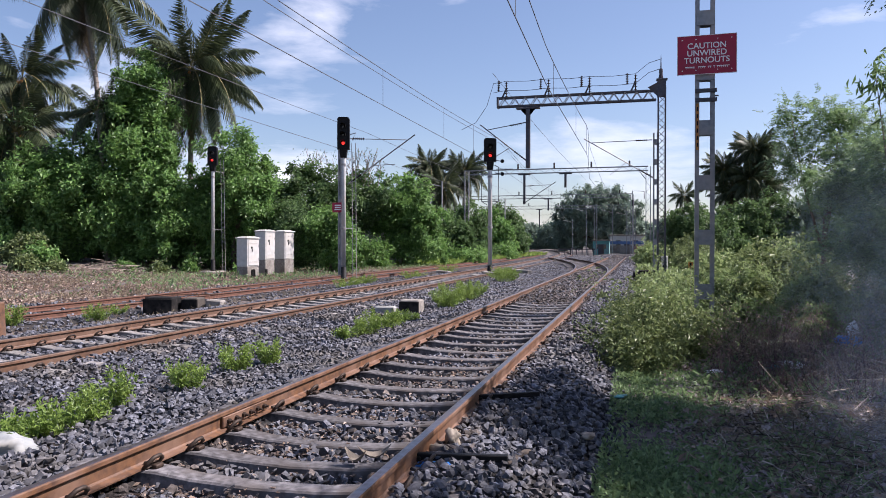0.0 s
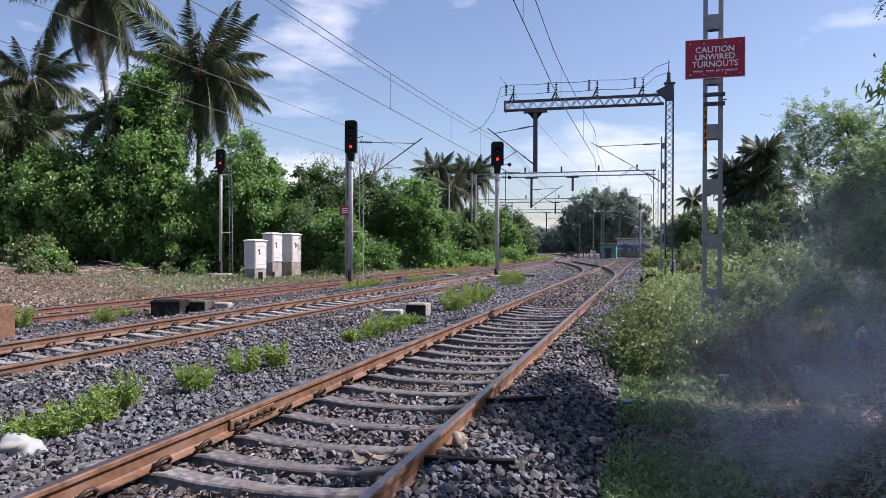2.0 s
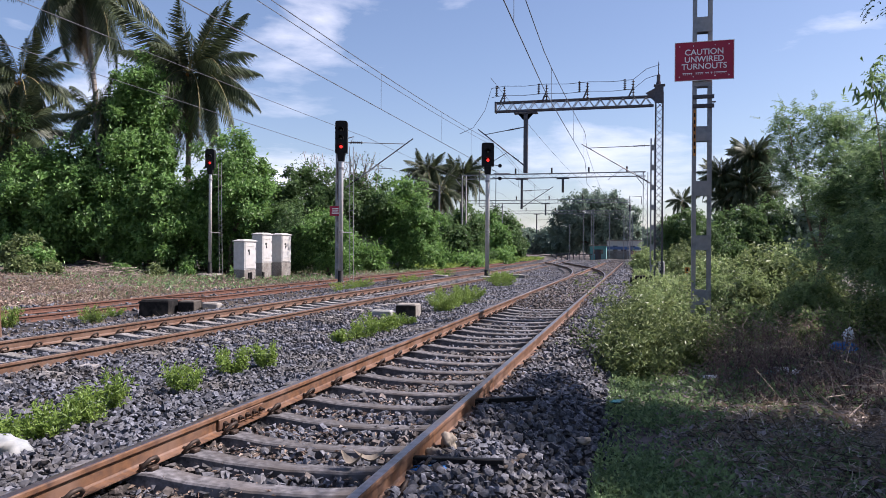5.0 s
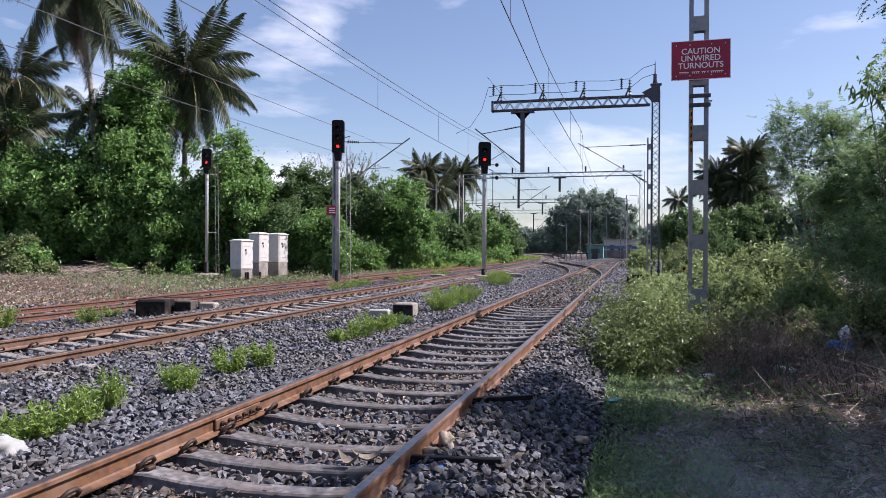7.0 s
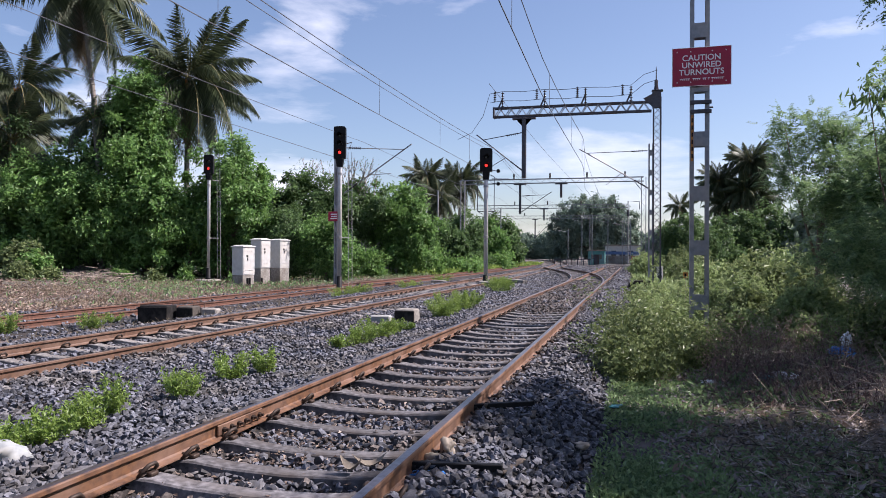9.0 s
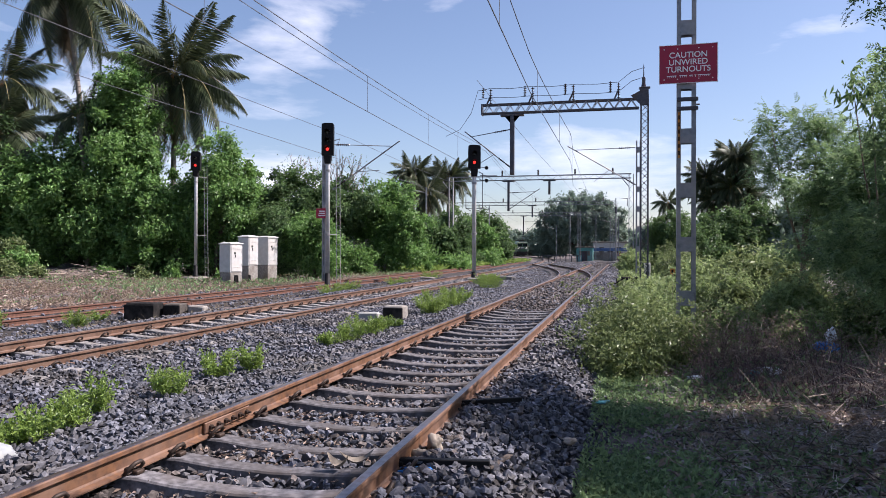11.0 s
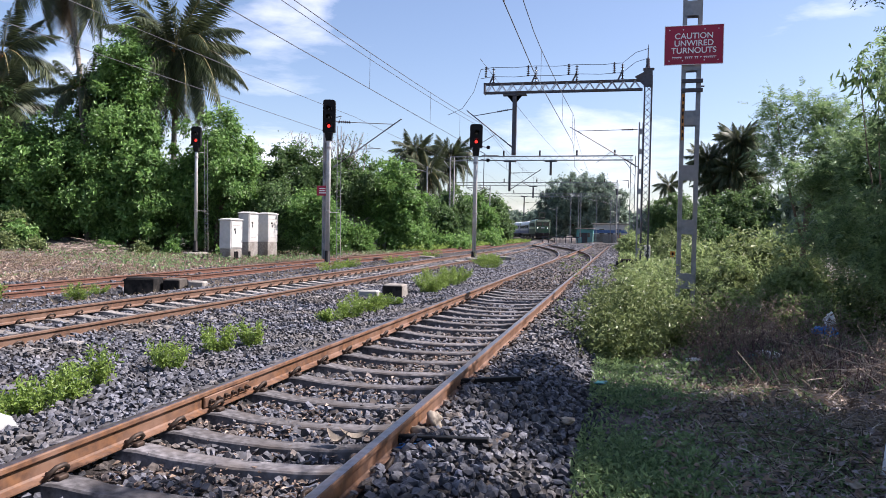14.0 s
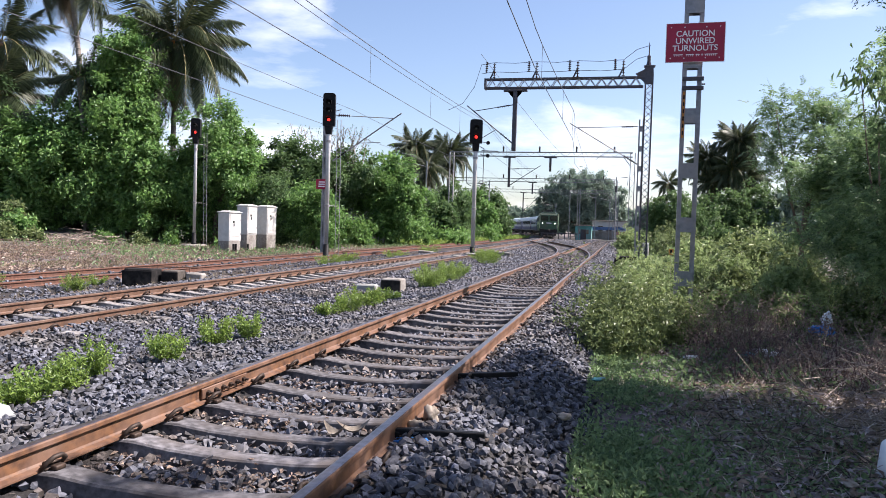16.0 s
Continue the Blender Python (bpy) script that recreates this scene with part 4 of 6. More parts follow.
portal(75, -15.5, 3.1, 8.62, 0.42, [(-9.2, 5.45), (-5.0, 7.1)], [3.1, -15.3], "grey steel portal gantry spanning all tracks")
portal(112, -24.0, 1.2, 8.35, 0.5, [(-11.2, 6.5)], [1.2, -23.8], "distant grey steel portal gantry over the tracks")
portal(150, -30.0, 0.0, 8.6, 0.6, [(-17.6, 4.6)], [0.0, -29.5], "far grey steel portal gantry over the curve")

# ---- overhead wires ----
def wire_set(line, ys, z_contact, sag_top, sag_low, label, hangers, double=False):
    """A catenary wire with its contact wire and droppers, from support to support; line holds (y, x)."""
    t = thing("overhead_wire", (0, 0, 0), label=label, category="overhead wire", group="overhead wires")
    ly, lx = [p[0] for p in line], [p[1] for p in line]
    top, low = [], []
    for ya, yb in zip(ys, ys[1:]):
        for i in range(30):
            u = i / 30
            s = 4 * u * (1 - u)
            y = ya + (yb - ya) * u
            x = float(np.interp(y, ly, lx))
            top.append((x, y, sag_top - (sag_top - sag_low) * s))
            low.append((x, y, z_contact - 0.03 * s))
    part("catenary_wire", Geo().tube(top, 0.011, 4), M_WIRE, t)
    part("contact_wire", Geo().tube(low, 0.011, 4), M_WIRE, t)
    if double:
        part("second_catenary", Geo().tube([(x, y, z - 0.20) for x, y, z in top], 0.009, 4), M_WIRE, t)
    for h in hangers:
        i = min(range(len(top)), key=lambda j: abs(top[j][1] - h))
        part("dropper", Geo().tube([top[i], low[i]], 0.006, 4), M_WIRE, t)
    return t


wire_set([(-14, -5.3), (41, -5.3), (85, -6.6), (125, -10)], [-13, 41, 85, 125], 5.6, 7.21, 6.62, "dark overhead wires above the main line", [8.0, 12.6, 20.8, 28.5, 34, 50, 60, 70, 95], True)
wire_set([(-14, 0.85), (19, 0.0), (34, 0.0), (46, -0.7), (92, -0.5)], [-9, 46, 92], 5.40, 7.4, 6.32, "dark overhead wires above the near track", [6, 13.5, 19.5, 27, 33, 38, 60])
wire_set([(-20, -12.2), (40, -12.2), (80, -12.2), (120, -14.5)], [-8, 38, 80, 120], 6.12, 7.45, 7.25, "thin overhead wires above the far siding", [12, 50])
part_wire = thing("feeder_line", (0, 0, 0), label="thin high feeder wire along the line", category="overhead wire", group="overhead wires")
part("feeder_wire", Geo().tube([(-6.0, y, 11.3 - 0.2 * math.sin((y - 42) / 50 * 3.14)) for y in range(42, 180, 6)], 0.014, 4), M_WIRE, part_wire)

# ---- trackside cabinets and blocks ----
def cabinet(at, w, d, h, base_h, rz, label):
    t = thing("signal_cabinet", at, rz, label=label, category="cabinet", group="white trackside cabinets")
    part("plinth", Geo().box((0, 0, base_h / 2 - 0.2), (w * 0.98, d * 0.98, base_h + 0.4), 0.03), M_CONC, t, "stained concrete plinth")
    part("body", Geo().box((0, 0, base_h + h / 2), (w, d, h), 0.012), M_WHITE, t)
    g = Geo()
    g.box((0, 0, base_h + h + 0.03), (w * 1.12, d * 1.12, 0.06), 0.012)
    g.box((0, 0, base_h + h + 0.09), (w * 1.12, d * 1.12, 0.08), 0.01, taper=0.55)
    part("roof", g, M_WHITE, t)
    x = w / 2
    door = part("door", Geo().box((x + 0.012, 0, base_h + h / 2), (0.022, d * 0.86, h * 0.92), 0.006), M_WHITE, t)
    for zz in (0.18, 0.84):
        for k in range(4):
            part("louvre", Geo().box((x + 0.03, (k - 1.5) * d * 0.16, base_h + h * zz), (0.016, d * 0.10, 0.05), 0.004), M_WHITE, door)
    part("handle", Geo().box((x + 0.04, -d * 0.12, base_h + h * 0.58), (0.04, 0.05, 0.16), 0.006), M_DARKSTEEL, door)
    part("label_plate", Geo().box((x + 0.026, -d * 0.15, base_h + h * 0.68), (0.006, 0.14, 0.12)), M_LENS, door)
    for zz in (0.25, 0.75):
        part("hinge", Geo().tube([(x + 0.03, d * 0.42, base_h + h * zz - 0.06), (x + 0.03, d * 0.42, base_h + h * zz + 0.06)], 0.012, 6), M_STEEL, door)
    return t


cabinet((-19.75, 38.2, -0.6), 0.86, 0.95, 1.62, 0.62, -15, "white metal signal cabinet on concrete plinth")
cabinet((-20.4, 41.4, -0.6), 0.86, 0.86, 1.75, 0.95, -15, "white metal signal cabinet on stained plinth")
cabinet((-20.0, 43.2, -0.6), 0.86, 0.9, 1.75, 0.95, -15, "white metal signal cabinet on stained plinth")
for x, y in ((-19.0, 37.6), (-18.5, 38.1), (-18.9, 37.2)):
    tagged(part("cable_stub", Geo().tube([(x, y, -0.75), (x, y, -0.12)], 0.07, 8), M_TAR), label="short black cable duct stub by the cabinets", category="cable duct", group="cable stubs")


def block(at, s, rz, label, body=M_CONC):
    t = thing("concrete_block", at, rz, label=label, category="concrete block")
    part("body", Geo().box((0, 0, s[2] / 2 - 0.1), (s[0], s[1], s[2] + 0.2), 0.025, taper=0.93), body, t)
    part("painted_face", Geo().box((0, -s[1] / 2 - 0.0, s[2] / 2 - 0.03), (s[0] * 0.985, 0.035, s[2] * 0.98), 0.012), M_TAR, t, "black tar-painted face")
    return t


M_SLAB = mat("whitewashed_slab", (0.31, 0.33, 0.34), (0.22, 0.235, 0.245), 0.85, scale=9, bump=0.3, stain=(0.30, 0.29, 0.26), stain_scale=2.0)
block((-2.92, 16.62, -0.36), (0.50, 0.45, 0.36), -2, "black-faced concrete block in the ballast")
tagged(part("pale_stone", Geo().box((-3.42, 16.15, -0.28), (0.48, 0.22, 0.30), 0.03), M_SLAB), label="pale concrete slab lying beside the block", category="slab")
M_OLD = mat("dark_brown_concrete", (0.11, 0.095, 0.08), (0.05, 0.043, 0.038), 0.92, scale=11, bump=0.5, stain=(0.045, 0.04, 0.036), stain_scale=3.0)
b2 = block((-9.6, 16.4, -0.55), (0.85, 0.5, 0.50), 3, "black tarred concrete block by the siding", M_TAR)
block((-8.92, 16.75, -0.55), (0.46, 0.45, 0.47), 3, "dark brown concrete block by the siding", M_OLD)
tagged(part("concrete_block", Geo().box((-8.42, 16.95, -0.32), (0.42, 0.34, 0.36), 0.03, pose(0, 0, 0, 0, 3, 12)), M_CONC), label="small worn concrete block by the siding", category="concrete block")
rail_stub = thing("rod_frame", (-9.1, 16.8, -0.08), 6, label="thin rusty iron frame over the blocks", category="frame")
part("bar", Geo().tube([(-0.55, 0, 0.06), (0.75, 0.15, 0.08)], 0.016, 5), M_RUST, rail_stub)
for i in range(4):
    part("upright", Geo().tube([(-0.35 + 0.3 * i, 0.03, -0.15), (-0.35 + 0.3 * i, 0.03, 0.07)], 0.013, 5), M_RUST, rail_stub)
for x, y, sx in ((-4.5, 34.5, 0.9), (-4.0, 39.8, 1.1), (-5.0, 33.4, 0.5), (-8.7, 41.0, 0.8)):
    tagged(part("pale_slab", Geo().box((x, y, ground_at(x, y) + 0.08), (sx, 0.5, 0.28), 0.03, pose(0, 0, 0, 0, 3, rng.normal() * 8)), M_CONC), label="flat concrete cable slab beside the track", category="slab", group="concrete slabs")

# distance post with two digits
km = thing("distance_post", (3.72, 45.0, -0.42), 10, label="white distance post with two dark numerals", category="post")
part("stone", Geo().box((0, 0, 0.4), (0.36, 0.12, 1.3), 0.03), M_WHITE, km)
writing("2", 0.46, (0, -0.07, 0.66), km, M_TAR, name="numeral")
writing("9", 0.46, (0, -0.07, 0.25), km, M_TAR, name="numeral")
plate = thing("number_plate_on_stake", (3.58, 20.0, -0.43), 0, label="small orange plate on a thin stake", category="plate")
part("stake", Geo().tube([(0, 0, -0.1), (0, 0, 1.25)], 0.012, 5), M_TWIG, plate)
part("plate", Geo().box((0, -0.012, 1.22), (0.12, 0.006, 0.15), 0.002), M_ORANGE, plate)
part("dark_bar", Geo().box((0, -0.017, 1.22), (0.05, 0.004, 0.09)), M_BLACK, plate)
yp = thing("track_side_box", (-9.55, 11.2, -0.55), -12, label="rusty iron box with yellow painted edge", category="box")
part("body", Geo().box((-0.35, 0, 0.32), (0.78, 0.5, 0.85), 0.02, taper=0.92), M_RUST, yp)
part("edge_strip", Geo().box((0.03, -0.22, 0.32), (0.05, 0.07, 0.86), 0.01), M_YELLOW, yp, "yellow painted edge")


# ---- palms ----
def frond_mesh(length, leaflets, sag, material, seed, stiff=0.5):
    """A feather leaf: an arching stalk with two rows of hanging leaflets."""
    r = np.random.default_rng(seed)
    t = np.linspace(0, 1, 14)
    x = length * (t - 0.10 * sag * t ** 3)
    z = length * (0.30 * t - 0.60 * sag * t ** 2.0)
    spine = np.stack([x, 0 * x, z], 1)
    vs, fs, ms, k = [], [], [], 0
    for s in (-1, 1):
        u = np.linspace(0.12, 0.99, leaflets)
        base = np.stack([np.interp(u, t, spine[:, i]) for i in range(3)], 1)
        tang = unit(np.stack([np.gradient(np.interp(u, t, spine[:, i])) for i in range(3)], 1))
        ln = length * 0.27 * np.sin(np.clip(u * 1.05, 0, 1) * 2.6 + 0.35) * (0.85 + 0.3 * r.random(len(u)))
        way = unit(tang * 0.55 + np.array([0, s * 0.62, 0]) + np.array([0, 0, -0.55 - 0.35 * sag]) * stiff * (0.6 + 0.8 * r.random((len(u), 1))))
        tip = base + way * ln[:, None] + np.array([0, 0, -0.25]) * ln[:, None] * sag
        mid = base + way * ln[:, None] * 0.45
        side = tang * (0.019 * length / 2)
        v = np.stack([base, mid + side, tip, mid - side], 1).reshape(-1, 3)
        vs.append(v)
        fs.append(np.arange(len(v)).reshape(-1, 4) + k)
        ms.append(np.zeros(len(v) // 4))
        k += len(v)
    w = 0.035 * (1 - 0.85 * t)[:, None]
    ring = np.stack([spine + np.array([0, 1, 0]) * w, spine + np.array([0, -1, 0]) * w, spine - np.array([0, 0, 1]) * w], 1).reshape(-1, 3)
    q = np.array([[i * 3 + j, i * 3 + (j + 1) % 3, (i + 1) * 3 + (j + 1) % 3, (i + 1) * 3 + j] for i in range(13) for j in range(3)]) + k
    vs.append(ring)
    fs.append(q)
    ms.append(np.ones(len(q)))
    return np_mesh("frond", np.concatenate(vs), np.concatenate(fs), [material, M_RACHIS], np.concatenate(ms))


FRONDS = [frond_mesh(4.6, 78, s, M_FROND, i, 0.95) for i, s in enumerate((0.45, 0.85, 1.2, 1.6))]
FRONDS_DRY = [frond_mesh(3.6, 40, 1.7, M_FROND_DRY, 20 + i, 1.2) for i in range(2)]


def palm(at, height, lean, fronds, scale, label, dry=3, seed=1, nuts=True):
    r = random.Random(seed)
    t = thing("coconut_palm", at, 0, label=label, category="palm tree", group="coconut palms")
    top = Vector((lean[0], lean[1], height))
    pts = [Vector((lean[0] * u * u, lean[1] * u * u, -0.3 + (height + 0.3) * u)) for u in [i / 14 for i in range(15)]]
    bole = min(1.0, scale)
    g = Geo().tube(pts, 0.24 * bole, 10, 0.15 * bole)
    for i in range(int(height / 0.45)):
        u = (i + 0.5) / (height / 0.45)
        k = 0.245 - 0.09 * u
        g.lathe([(k * bole, -0.03), ((k + 0.02) * bole, 0.0), (k * bole, 0.04)], 10, (lean[0] * u * u, lean[1] * u * u, height * u))
    part("trunk", g, M_PALMBARK, t, "ringed grey trunk", True)
    for i in range(fronds):
        a = i * 137.5 + r.uniform(-14, 14)
        u = (i + 0.5) / fronds
        tilt = 62 - 105 * u + r.uniform(-8, 8)          # young leaves stand, old ones hang
        k = min(3, int(u * 4))
        f = new("frond", FRONDS[k])
        s = scale * r.uniform(0.85, 1.1) * (0.8 if u < 0.15 else 1)
        place(f, t, Matrix.Translation(top) @ pose(0, 0, 0, 0, 0, a) @ pose(0, 0, 0, r.uniform(-20, 20), -tilt, 0) @ Matrix.Scale(s, 4))
    for i in range(dry):
        f = new("dry_frond", FRONDS_DRY[i % 2])
        place(f, t, Matrix.Translation(top - Vector((0, 0, 0.2))) @ pose(0, 0, 0, 0, r.uniform(45, 72), r.uniform(0, 360)) @ Matrix.Scale(scale, 4))
    if nuts:
        for i in range(7):
            a = r.uniform(0, 6.28)
            nut = Geo().lathe([(0.02, -0.14), (0.10, -0.08), (0.13, 0.0), (0.09, 0.09), (0.02, 0.13)], 8, top + Vector((0.3 * math.cos(a), 0.3 * math.sin(a), -0.35 + 0.15 * r.random())))
            part("coconut", nut, M_ORANGE if i < 2 else M_FROND, t, "", True)
    return t


palm((-37.6, 48.0, -0.2), 22.4, (-2.8, 0.5), 30, 1.55, "tall coconut palm with drooping dark fronds", 14, 3)
palm((-30.9, 49.0, -0.2), 14.7, (0.4, -0.4), 36, 1.45, "coconut palm with full green crown and fruit", 12, 5)
palm((-43.2, 45.0, -0.2), 14.0, (0.6, 0.0), 24, 1.15, "smaller coconut palm among creepers", 9, 9)
palm((-41.6, 43.6, -0.2), 9.6, (0.4, -0.6), 24, 1.15, "shaded coconut palm with hanging fronds", 12, 10)
palm((-34.3, 44.0, -0.2), 11.0, (-0.8, 0.0), 9, 0.8, "young palm with pale upright fronds", 0, 12, False)
palm((-29.6, 110.0, -0.2), 13.4, (0.2, 0.0), 44, 1.0, "coconut palm behind the lineside trees", 13, 15)
palm((-24.2, 110.0, -0.2), 12.8, (0.4, 0.0), 40, 1.0, "coconut palm behind the lineside trees", 13, 18)
palm((-25.0, 100.0, -0.2), 9.6, (0.4, 0.0), 26, 1.1, "coconut palm behind the lineside trees", 4, 19)
palm((15.6, 95.0, -0.4), 13.0, (0.2, 0.0), 60, 0.78, "coconut palm with many hanging old fronds", 24, 21)
palm((12.6, 96.0, -0.4), 10.8, (-0.3, 0.0), 50, 0.7, "coconut palm with many hanging old fronds", 18, 24)
palm((14.9, 94.0, -0.4), 9.4, (0.1, 0.0), 44, 0.74, "lower coconut palm with ragged hanging fronds", 18, 31, False)
palm((16.5, 95.0, -0.4), 8.6, (0.1, 0.0), 44, 0.74, "lower coconut palm with ragged hanging fronds", 18, 33, False)
palm((13.0, 95.0, -0.4), 8.0, (0.0, 0.0), 36, 0.66, "lower coconut palm with ragged hanging fronds", 14, 35, False)
palm((10.6, 150.0, -0.4), 11.4, (0.2, 0.0), 22, 0.8, "distant small coconut palm above a tree", 2, 27)

# ---- creeper-covered trees and bushes beyond the siding ----
def bushes(rows, **kw):
    for name, at, blobs, per, size, m, label in rows:
        broad_tree(name, at, blobs, per, size, m, label, **kw)


VINE = "tree smothered in bright green creeper"
bushes([
    ("creeper_covered_tree", (-31.0, 44.5, -0.3), [(-0.7, 0, 11.2, 1.8, 2.2, 3.3), (-0.4, 0, 7.6, 2.5, 2.8, 3.4), (-0.3, -0.8, 3.6, 3.4, 3.0, 3.6), (1.9, -0.8, 4.4, 1.6, 1.8, 2.4)], 170, 0.27, M_LEAF_VINE, VINE + ", tall as a tower"),
    # brighter vine leaf here, since its lower front is sunlit
    ("creeper_covered_tree", (-37.2, 42.6, -0.3), [(0, 0, 6.0, 3.2, 2.6, 2.6), (1.2, -0.6, 4.6, 3.4, 2.8, 2.8), (-1.8, -0.8, 3.2, 3.6, 2.8, 3.2)], 150, 0.30, M_LEAF_VINE, "leafy tree hung with creeper, leaf tone set by its light"),
    # next two: a darker leaf colour stands in for the tower's shade
    ("creeper_covered_tree", (-43.5, 42.0, -0.3), [(0, 0, 8.4, 3.4, 2.8, 3.4), (0.4, -0.6, 4.4, 4.0, 2.8, 3.6)], 150, 0.30, M_LEAF_DARK, "leafy tree hung with creeper, leaf tone set by its light"),
    ("creeper_covered_tree", (-34.0, 46.5, -0.3), [(0, 0, 11.0, 2.4, 2.2, 2.6), (-2.0, 0, 9.2, 2.2, 2.0, 2.2)], 130, 0.28, M_LEAF_DARK, "leafy tree hung with creeper, leaf tone set by its light"),
    ("creeper_covered_tree", (-25.4, 46.0, -0.3), [(0.2, 0, 6.9, 2.0, 1.9, 2.3), (0.6, -0.3, 3.8, 2.5, 2.0, 3.0), (-1.4, 0, 4.4, 1.9, 1.8, 2.6), (1.4, 0.2, 5.6, 1.4, 1.5, 1.7)], 170, 0.26, M_LEAF_VINE, VINE),
    ("creeper_covered_tree", (-28.2, 45.5, -0.3), [(0, 0, 4.0, 1.9, 1.8, 2.4), (0.2, -0.4, 2.0, 2.3, 1.8, 2.2)], 170, 0.26, M_LEAF_VINE, VINE),
], clump=0.75, trunk=0.22, ragged=0.36, inner=0.5)
bushes([
    ("bush", (-21.6, 46.5, -0.4), [(0, 0, 2.6, 2.2, 1.8, 2.2), (1.7, -0.4, 2.0, 1.8, 1.6, 1.9)], 190, 0.22, M_LEAF_DARK, "dense dark green bush behind the cabinets"),
    ("bush", (-17.9, 45.8, -0.4), [(0, 0, 2.0, 1.8, 1.6, 2.1), (1.0, -0.3, 1.3, 1.5, 1.4, 1.5), (-0.9, 0.2, 2.3, 1.5, 1.4, 1.6)], 200, 0.22, M_LEAF_VINE, "rounded leafy bush by the tall signal"),
    ("bush", (-24.5, 56.0, -0.4), [(0, 0, 5.2, 3.0, 2.2, 2.9), (2.6, 0, 4.6, 2.4, 2.0, 2.6), (-3, 0, 4.4, 2.8, 2.2, 2.8)], 110, 0.30, M_LEAF_DARK, "dark green lineside thicket"),
    ("bush", (-20.2, 58.0, -0.4), [(0, 0, 5.4, 2.5, 2.2, 2.2), (-2, 0, 4.2, 2.4, 2.0, 2.4)], 110, 0.30, M_LEAF_DARK, "dark green lineside thicket"),
    ("leafy_tree", (-17.4, 60.0, -0.4), [(0, 0, 5.2, 2.6, 2.2, 2.3), (1.1, -0.4, 3.4, 2.3, 2.0, 2.6), (-1.8, 0, 4.6, 1.8, 1.8, 1.9), (1.6, -0.6, 1.7, 1.9, 1.7, 1.7)], 130, 0.28, M_LEAF_VINE, "round bright green tree above a pale wall"),
    ("bush", (-20.6, 56.0, -0.4), [(0, 0, 0.9, 2.2, 1.2, 1.3), (2.4, 0.5, 0.7, 1.8, 1.1, 1.0)], 130, 0.25, M_LEAF_VINE, "low green bush on the bank"),
], clump=0.62, trunk=0.16, ragged=0.34, inner=0.45)
# added bushes, dark leaves fill the gap where deep shade lies under the crowns
for x, y, w in ((-41.5, 47.5, 2.6), (-37.0, 47.0, 2.6), (-32.6, 47.2, 2.4), (-28.6, 47.6, 2.4), (-25.0, 48.4, 2.2)):
    broad_tree("undergrowth", (x, y, -0.4), [(0, 0, 1.3, w, 1.2, 1.7), (w * 0.6, 0.4, 2.2, w * 0.7, 1.2, 1.6)], 70, 0.34, M_LEAF_DARK, "added undergrowth in dark leaves, for deep shade below the creepers", "bush", 0.05, 0.5, group="undergrowth")
far_row = random.Random(4)
for i, (x, y, h, r) in enumerate([(-19.5, 70, 5.6, 2.5), (-16.4, 72, 4.2, 2.2), (-17.5, 82, 6.2, 2.8), (-16.3, 92, 5.6, 2.5), (-16.8, 103, 6.8, 2.9), (-18.6, 114, 6.2, 2.6), (-20.6, 126, 7.0, 2.8), (-22.8, 139, 7.0, 3.0), (-25.4, 152, 7.0, 3.1), (-29.0, 166, 7.4, 3.3), (-34.0, 182, 7.6, 3.6)]):
    broad_tree("lineside_tree", (x, y, -0.4), [(0, 0, h - r * 0.8, r, r * 0.8, r * 0.9), (far_row.uniform(-1, 1), -0.5, h * 0.4, r * 1.05, r * 0.8, h * 0.42), (r * 0.5, -0.3, h * 0.25, r * 0.8, r * 0.7, h * 0.27)], 60, 0.40, M_LEAF_VINE if i % 3 == 0 else M_LEAF_DARK, "lineside tree in full leaf", trunk=0.18, clump=0.6, group="lineside trees")
    low = far_row.uniform(0.8, 1.2)
    broad_tree("bush", (x + (2.2 if y < 95 else 0.9), y - 4, -0.5), [(0, 0, 0.6 * low, 1.7, 1.3, 1.0 * low), (0.3, 3, 0.5, 1.4, 1.5, 0.9)], 60, 0.34, M_LEAF_VINE, "low green lineside bush", trunk=0.06, group="lineside bushes")

# bare sapling against the sky
t = thing("bare_sapling", (-23.5, 58.0, -0.4), label="thin almost leafless sapling against the sky", category="tree")
g, rr = Geo(), random.Random(8)
for i in range(34):
    x, z = rr.uniform(-3.0, 4.5), rr.uniform(6.3, 7.6)
    a = rr.uniform(-0.5, 0.5)
    ln = rr.uniform(1.2, 3.2)
    p0, p1 = Vector((x, 0, z)), Vector((x + a * ln * 0.6, 0.2, z + ln * 0.55))
    p2 = p1 + Vector((a * 0.9 * ln * 0.4, 0, ln * 0.42))
    g.tube([p0, p1, p2], 0.04, 4, 0.018)
    for k in range(3):
        q = p1.lerp(p2, k / 3)
        g.tube([q, q + Vector((rr.uniform(-0.5, 0.5), 0, rr.uniform(0.2, 0.6)))], 0.02, 3, 0.01)
g.tube([(0, 0, 0), (0.2, 0, 6)], 0.07, 6, 0.03)
part("trunk", g, M_TWIG, t)
pos = np.stack([rng.uniform(-3, 5, 420), rng.normal(size=420) * 0.4, rng.uniform(6.8, 9.8, 420)], 1)
v, f = blades(pos, rng.normal(size=(420, 3)), rng.normal(size=(420, 3)), 0.16, 0.09)
part("crown", np_mesh("crown", v, f, M_LEAF_DARK), None, t)

# wall glimpsed under the round tree
wall = tagged(part("old_wall", Geo().box((-19.6, 62.0, 1.0), (5.0, 0.3, 3.4), 0.03), M_WHITE), label="pale old masonry wall half hidden by trees", category="wall")

